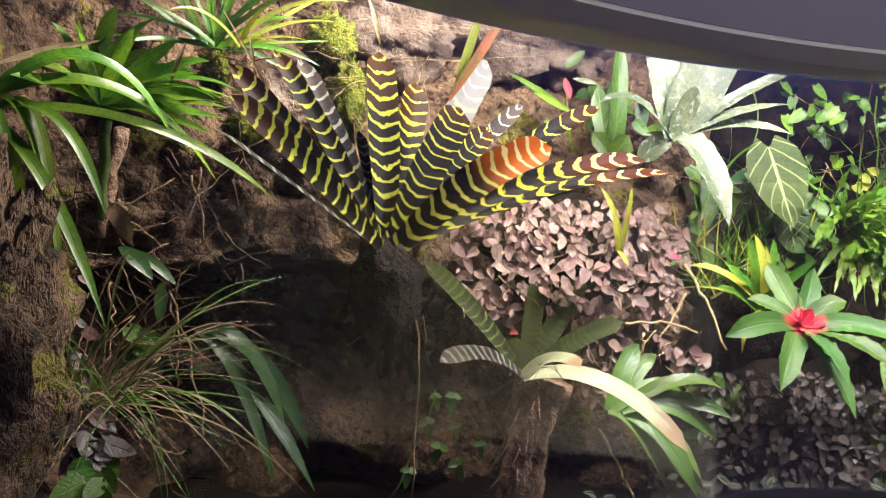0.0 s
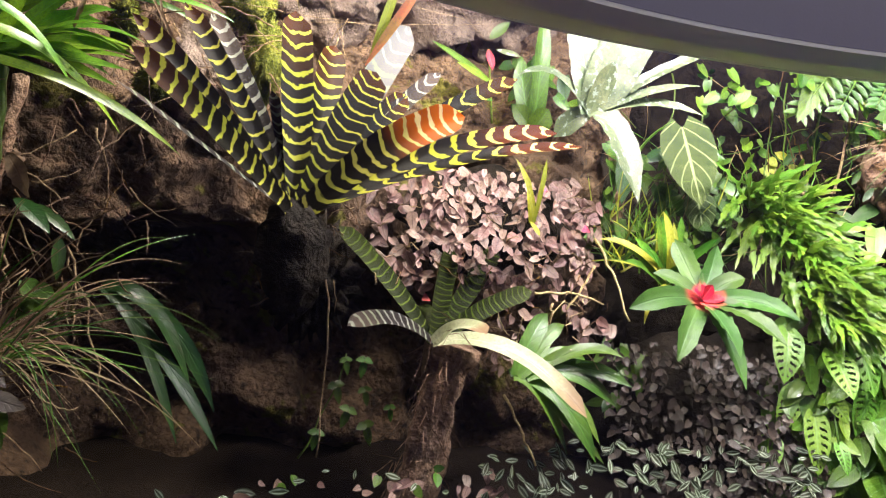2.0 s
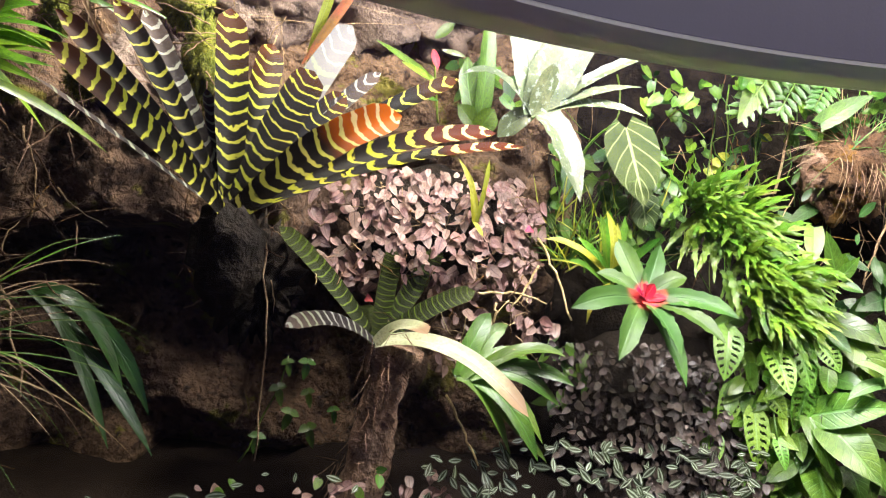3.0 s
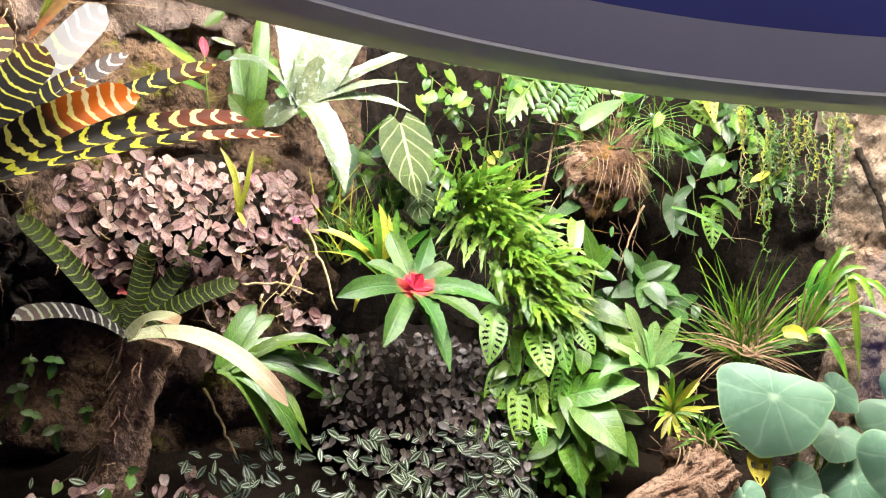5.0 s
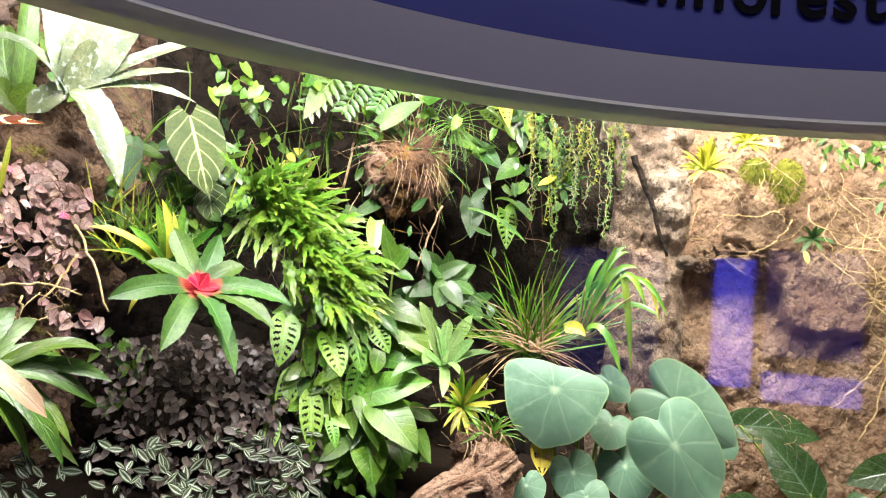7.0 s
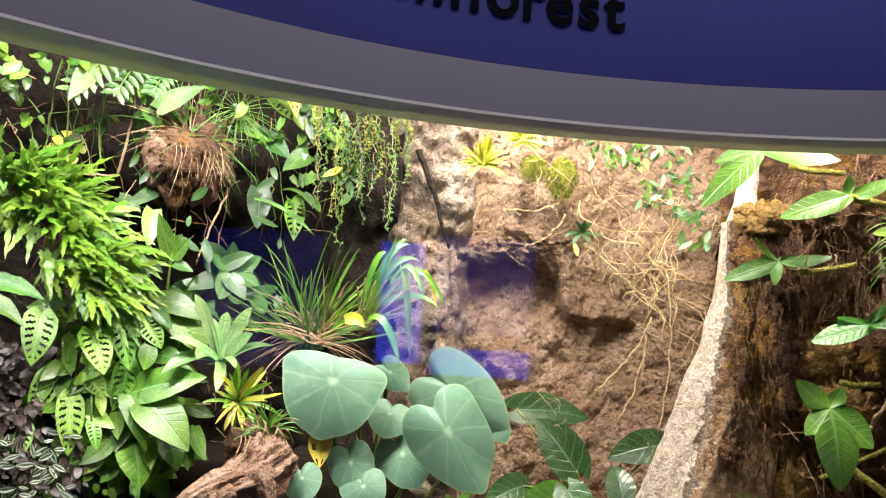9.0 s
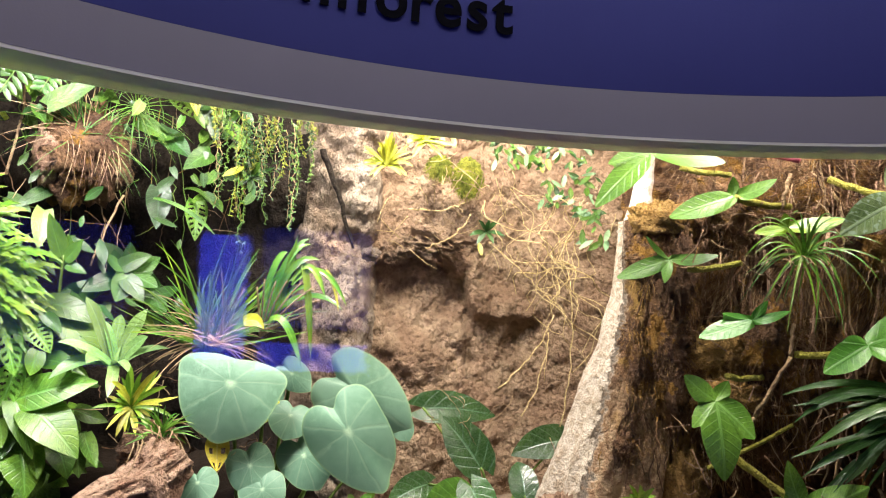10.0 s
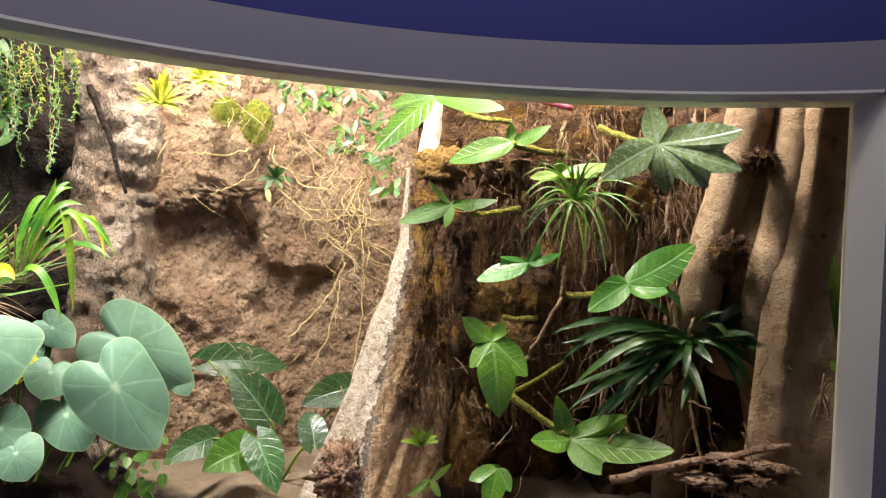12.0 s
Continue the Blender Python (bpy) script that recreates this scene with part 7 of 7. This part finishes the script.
feather = thing("feather_leaf_vine", P(8.7, 2.47, 2.107), "feather-cut leaves trailing from the top edge", "vine")
for a, b, w in ((P(8.7, 2.45, 2.107), P(5.8, 2.42, 1.932), 0.10), (P(10.2, 2.46, 2.10), P(8.4, 2.43, 1.95), 0.09), (P(12.0, 2.46, 2.09), P(10.6, 2.43, 1.97), 0.07)):
    axis = b - a
    across = axis.cross(facing(a, 0.4)).normalized()
    g = Geo()
    for k in range(7):
        q = a.lerp(b, 0.18 + 0.72 * k / 6)
        for e in (-1, 1):
            blade(g, q, q + across * (e * w * (0.62 - 0.045 * k)) + axis.normalized() * w * 0.28, 0.017, 0.004, facing(a, 0.5), lance, 0.2, 8, 2)
    blade(g, a.lerp(b, 0.8), b, 0.018, 0.0, facing(a, 0.5), lance, 0.2, 8, 2)
    part("leaf", g, M_PALM, feather)
    stem(feather, a, b, 0.004, 0.0022, M_STEM, "midrib")
tb2 = P(62.7, 1.82, 1.643)
clump("air_plant", tb2, burst(tb2 + Vector((0, 0, -0.03)), 0.12, 44, 0.9, -175, 175, 0.4), 0.007, (M_GREEN, M_GREEN, M_STRAP), "spidery green air plant hanging on the root wall", "air plant", 0.07, grass, 0.8, 0.01, n=12)
db = P(72.3, 1.82, 1.310)
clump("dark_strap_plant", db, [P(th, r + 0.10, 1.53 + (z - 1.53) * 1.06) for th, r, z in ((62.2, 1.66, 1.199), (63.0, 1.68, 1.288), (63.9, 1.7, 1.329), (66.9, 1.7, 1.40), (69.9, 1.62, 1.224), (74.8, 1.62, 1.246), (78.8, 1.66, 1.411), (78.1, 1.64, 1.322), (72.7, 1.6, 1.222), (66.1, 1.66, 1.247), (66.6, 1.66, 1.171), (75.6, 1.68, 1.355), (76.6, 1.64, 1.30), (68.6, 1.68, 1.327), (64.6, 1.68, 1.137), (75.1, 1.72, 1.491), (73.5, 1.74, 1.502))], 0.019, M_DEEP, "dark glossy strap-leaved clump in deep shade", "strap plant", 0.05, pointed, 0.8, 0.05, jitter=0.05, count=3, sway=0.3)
clump("fern_seedling", P(52.0, 1.88, 1.003), burst(P(51.9, 1.86, 1.008), 0.05, 8, 0.5, -80, 80), 0.012, M_BRIGHT, "small bright fern seedling by the stump", "fern", 0.01, lance, 0.6, 0.006)
edge_leaf = clump("edge_leaf_plant", P(82.6, 1.66, 1.290), [P(81.3, 1.66, 1.539), P(82.2, 1.66, 1.517), P(81.4, 1.66, 1.311)], 0.03, M_GREEN, "upright green leaf against the window jamb", "foliage plant", 0.0, pointed, 0.4, 0.01)
branch = thing("bare_branch", P(71.4, 1.72, 1.014), "dark bare branch lying over bark", "branch")
stem(branch, P(66.4, 1.74, 0.981), P(79.2, 1.7, 1.112), 0.01, 0.012, M_DRIFT, "wood", 10, 0.005)
stem(branch, P(70.6, 1.74, 1.006), P(78.6, 1.68, 0.978), 0.0, 0.010, M_DRIFT, "wood", 10, 0.005)
for p, w in ((P(75.0, 1.72, 1.060), 0.055), (P(77.0, 1.7, 1.034), 0.065), (P(73.4, 1.72, 1.009), 0.05), (P(78.1, 1.69, 1.060), 0.03)):
    whole("bracket_fungus", bumpy(Geo(), p, w, 0.05, 0.012, 0.5, 12, 12, 28), M_DRIFT, "frilled brown bracket on dead wood", "fungus", group="brackets on the wood")

# ---- the trunks at the east end ----
trunk = thing("buttress_trunk", P(76.3, 1.84, 1.464), "smooth brown trunk with flowing buttress roots", "tree trunk")
for pts, rads in (((P(75.9, 1.78, 1.968), P(75.3, 1.78, 1.823), P(74.2, 1.79, 1.676), P(73.0, 1.8, 1.527), P(72.3, 1.82, 1.376), P(71.9, 2.02, 1.171), P(71.9, 2.2, 0.773)), [0.060, 0.056, 0.052, 0.05, 0.05, 0.048, 0.05]),
                  ((P(78.8, 1.77, 1.964), P(78.6, 1.77, 1.795), P(78.0, 1.77, 1.626), P(77.1, 1.77, 1.442), P(77.3, 1.95, 1.241), P(79.5, 2.15, 0.800)), [0.05, 0.05, 0.046, 0.05, 0.05, 0.05]),
                  ((P(77.0, 1.83, 1.979), P(76.8, 1.83, 1.736), P(75.8, 1.84, 1.532), P(75.8, 2, 1.252)), [0.07, 0.07, 0.075, 0.08])):
    fine = []
    fr = []
    for i in range(len(pts) - 1):
        for k in range(6):
            fine.append(pts[i].lerp(pts[i + 1], k / 6) + Vector((noise.noise(pts[i] * 9 + Vector((k, 0, 0))), 0, 0)) * 0.004)
            fr.append((rads[i] + (rads[i + 1] - rads[i]) * k / 6) * (1 + 0.06 * noise.noise(Vector((i * 6 + k, 3, 1)) * 0.7)))
    fine.append(pts[-1])
    fr.append(rads[-1])
    part("buttress", tube(Geo(), fine, fr, 20), M_TRUNK, trunk)
g = Geo()
rows, uvs = [], []
for i in range(41):
    th = 77.5 + 9 * i / 40
    row = []
    for j in range(61):
        z = 0.8 + 1.3 * j / 60
        ridge = 0.03 * math.exp(-(((th - 79.2 - 1.0 * math.sin(z * 4)) / 1.1) ** 2))
        row.append(P(th - 2.2 * max(0, 1.75 - z) * (1 if i < 3 else 0), 1.74 - ridge + 0.01 * noise.fractal(P(th, 1.7, z) * 9, 0.9, 2, 3), z))
    rows.append(row)
    uvs.append([(i / 40, j / 60) for j in range(61)])
g.grid(rows, uvs)
whole("trunk_wall", g, M_TRUNK, "smooth sandy-brown trunk wall beside the jamb", "tree trunk", "structure")
fr_ = thing("fibre_tuft", P(80.8, 1.66, 1.236), "pale tuft of dry fibres on the trunk wall", "roots")
for k in range(16):
    a = P(81.0, 1.68, 1.234)
    stem(fr_, a, a + Vector((random.uniform(-0.05, 0.03), random.uniform(-0.03, 0.03), random.uniform(-0.07, 0.05))), Vector((0, 0, 0.02)), 0.0018, M_ROOTS, "fibre", 6)

loose = thing("dry_twigs", P(58.0, 1.9, 1.575), "dry roots and twigs matted over the east wall", "twigs")
twigs(loose, P(54.7, 1.98, 1.919), P(74.0, 1.8, 1.569), 110, 0.08, 0.0018, (M_ROOTS, M_ROOT, M_DRIFT))
twigs(loose, P(55.1, 1.95, 1.541), P(67.6, 1.86, 0.935), 110, 0.08, 0.0018, (M_ROOTS, M_ROOT, M_DRIFT))
scraps = thing("dry_twigs", P(37.4, 2.3, 1.733), "fine roots creeping over the tan rock", "twigs")
twigs(scraps, P(33.7, 2.3, 1.888), P(44.1, 2.34, 1.614), 120, 0.09, 0.0013, (M_ROOTS, M_ROCK_TAN, M_STRING))
twigs(scraps, P(28.8, 2.25, 1.347), P(46.5, 2.2, 1.092), 40, 0.09, 0.0014, (M_ROOTS, M_ROCK_TAN))
twigs(scraps, P(2.7, 2.55, 2.005), P(24.2, 2.48, 1.576), 90, 0.12, 0.0016, (M_ROOT, M_ROOTS, M_STEM))
twigs(scraps, P(13.9, 2.2, 1.284), P(24.2, 2.08, 1.017), 60, 0.07, 0.0016, (M_ROOTS, M_ROOT, M_DRY))

pelt = thing("root_fibres", P(60.4, 1.92, 1.505), "brown pelt of fine root fibres on the east wall", "roots", kind="stuff")
g = Geo()
for th, r, z, rx, rz in ((57, 2.12, 1.75, 0.12, 0.22), (61, 2.02, 1.62, 0.12, 0.25), (65, 1.95, 1.72, 0.12, 0.22), (69, 1.90, 1.66, 0.10, 0.2), (58, 2.06, 1.25, 0.12, 0.2), (63, 1.98, 1.3, 0.12, 0.2)):
    fuzz(g, P(th, r, z), rx, 0.07, rz, 1500, 0.035, 0.0018, 0.9, -radians(th))
part("fibres", g, M_ROOT, pelt)
g = Geo()
for th, r, z, rx, rz in ((57, 2.10, 1.78, 0.12, 0.20), (61, 2.00, 1.66, 0.12, 0.24), (65, 1.93, 1.74, 0.12, 0.20), (69, 1.88, 1.70, 0.10, 0.18), (58, 2.03, 1.20, 0.10, 0.16), (61, 1.98, 1.36, 0.10, 0.16)):
    fuzz(g, P(th, r, z), rx, 0.07, rz, 500, 0.06, 0.0013, 0.7, -radians(th))
part("pale_fibres", g, M_ROOTS, pelt)

# ---- more leaves in the green thicket ----
thick = thing("broadleaf_creeper", P(8.2, 2.16, 1.197), "bright green broad-leaved creeper filling the thicket", "creeper")
bl = [leaf_mesh("broad_leaf", 0.085, 0.045, m_, ovate, f, 8, 3, bend=-0.012) for m_, f in ((M_BRIGHT, 0.2), (M_GREEN, 0.35), (M_GREEN, 0.15))]
carpet(thick, bl, P(4.9, 2.29, 1.436), P(13.9, 2.19, 1.024), 100, None, 0.03, (0.55, 1.1), 2.6)
back = thing("shade_creeper", P(13.7, 2.34, 1.610), "dark green small-leaved creeper on the near-black rock", "creeper")
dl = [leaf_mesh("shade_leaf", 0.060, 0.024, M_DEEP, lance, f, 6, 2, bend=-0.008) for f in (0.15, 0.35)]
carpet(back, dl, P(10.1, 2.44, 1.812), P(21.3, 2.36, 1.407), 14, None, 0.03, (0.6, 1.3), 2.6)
rubble = thing("dead_roots", P(70.7, 1.8, 1.045), "tangle of dry dead roots on the shaded floor", "roots")
for k in range(46):
    a = P(66.3, 1.84, 1.163).lerp(P(80.2, 1.74, 1.019), random.random()) + Vector((random.uniform(-0.05, 0.05), random.uniform(-0.03, 0.03), random.uniform(-0.08, 0.10)))
    stem(rubble, a, a + Vector((random.uniform(-0.07, 0.07), random.uniform(-0.05, 0.05), random.uniform(-0.14, 0.0))), 0.01, random.uniform(0.0015, 0.004), random.choice((M_ROOT, M_ROOTS, M_DRIFT)), "root", 7, 0.004)
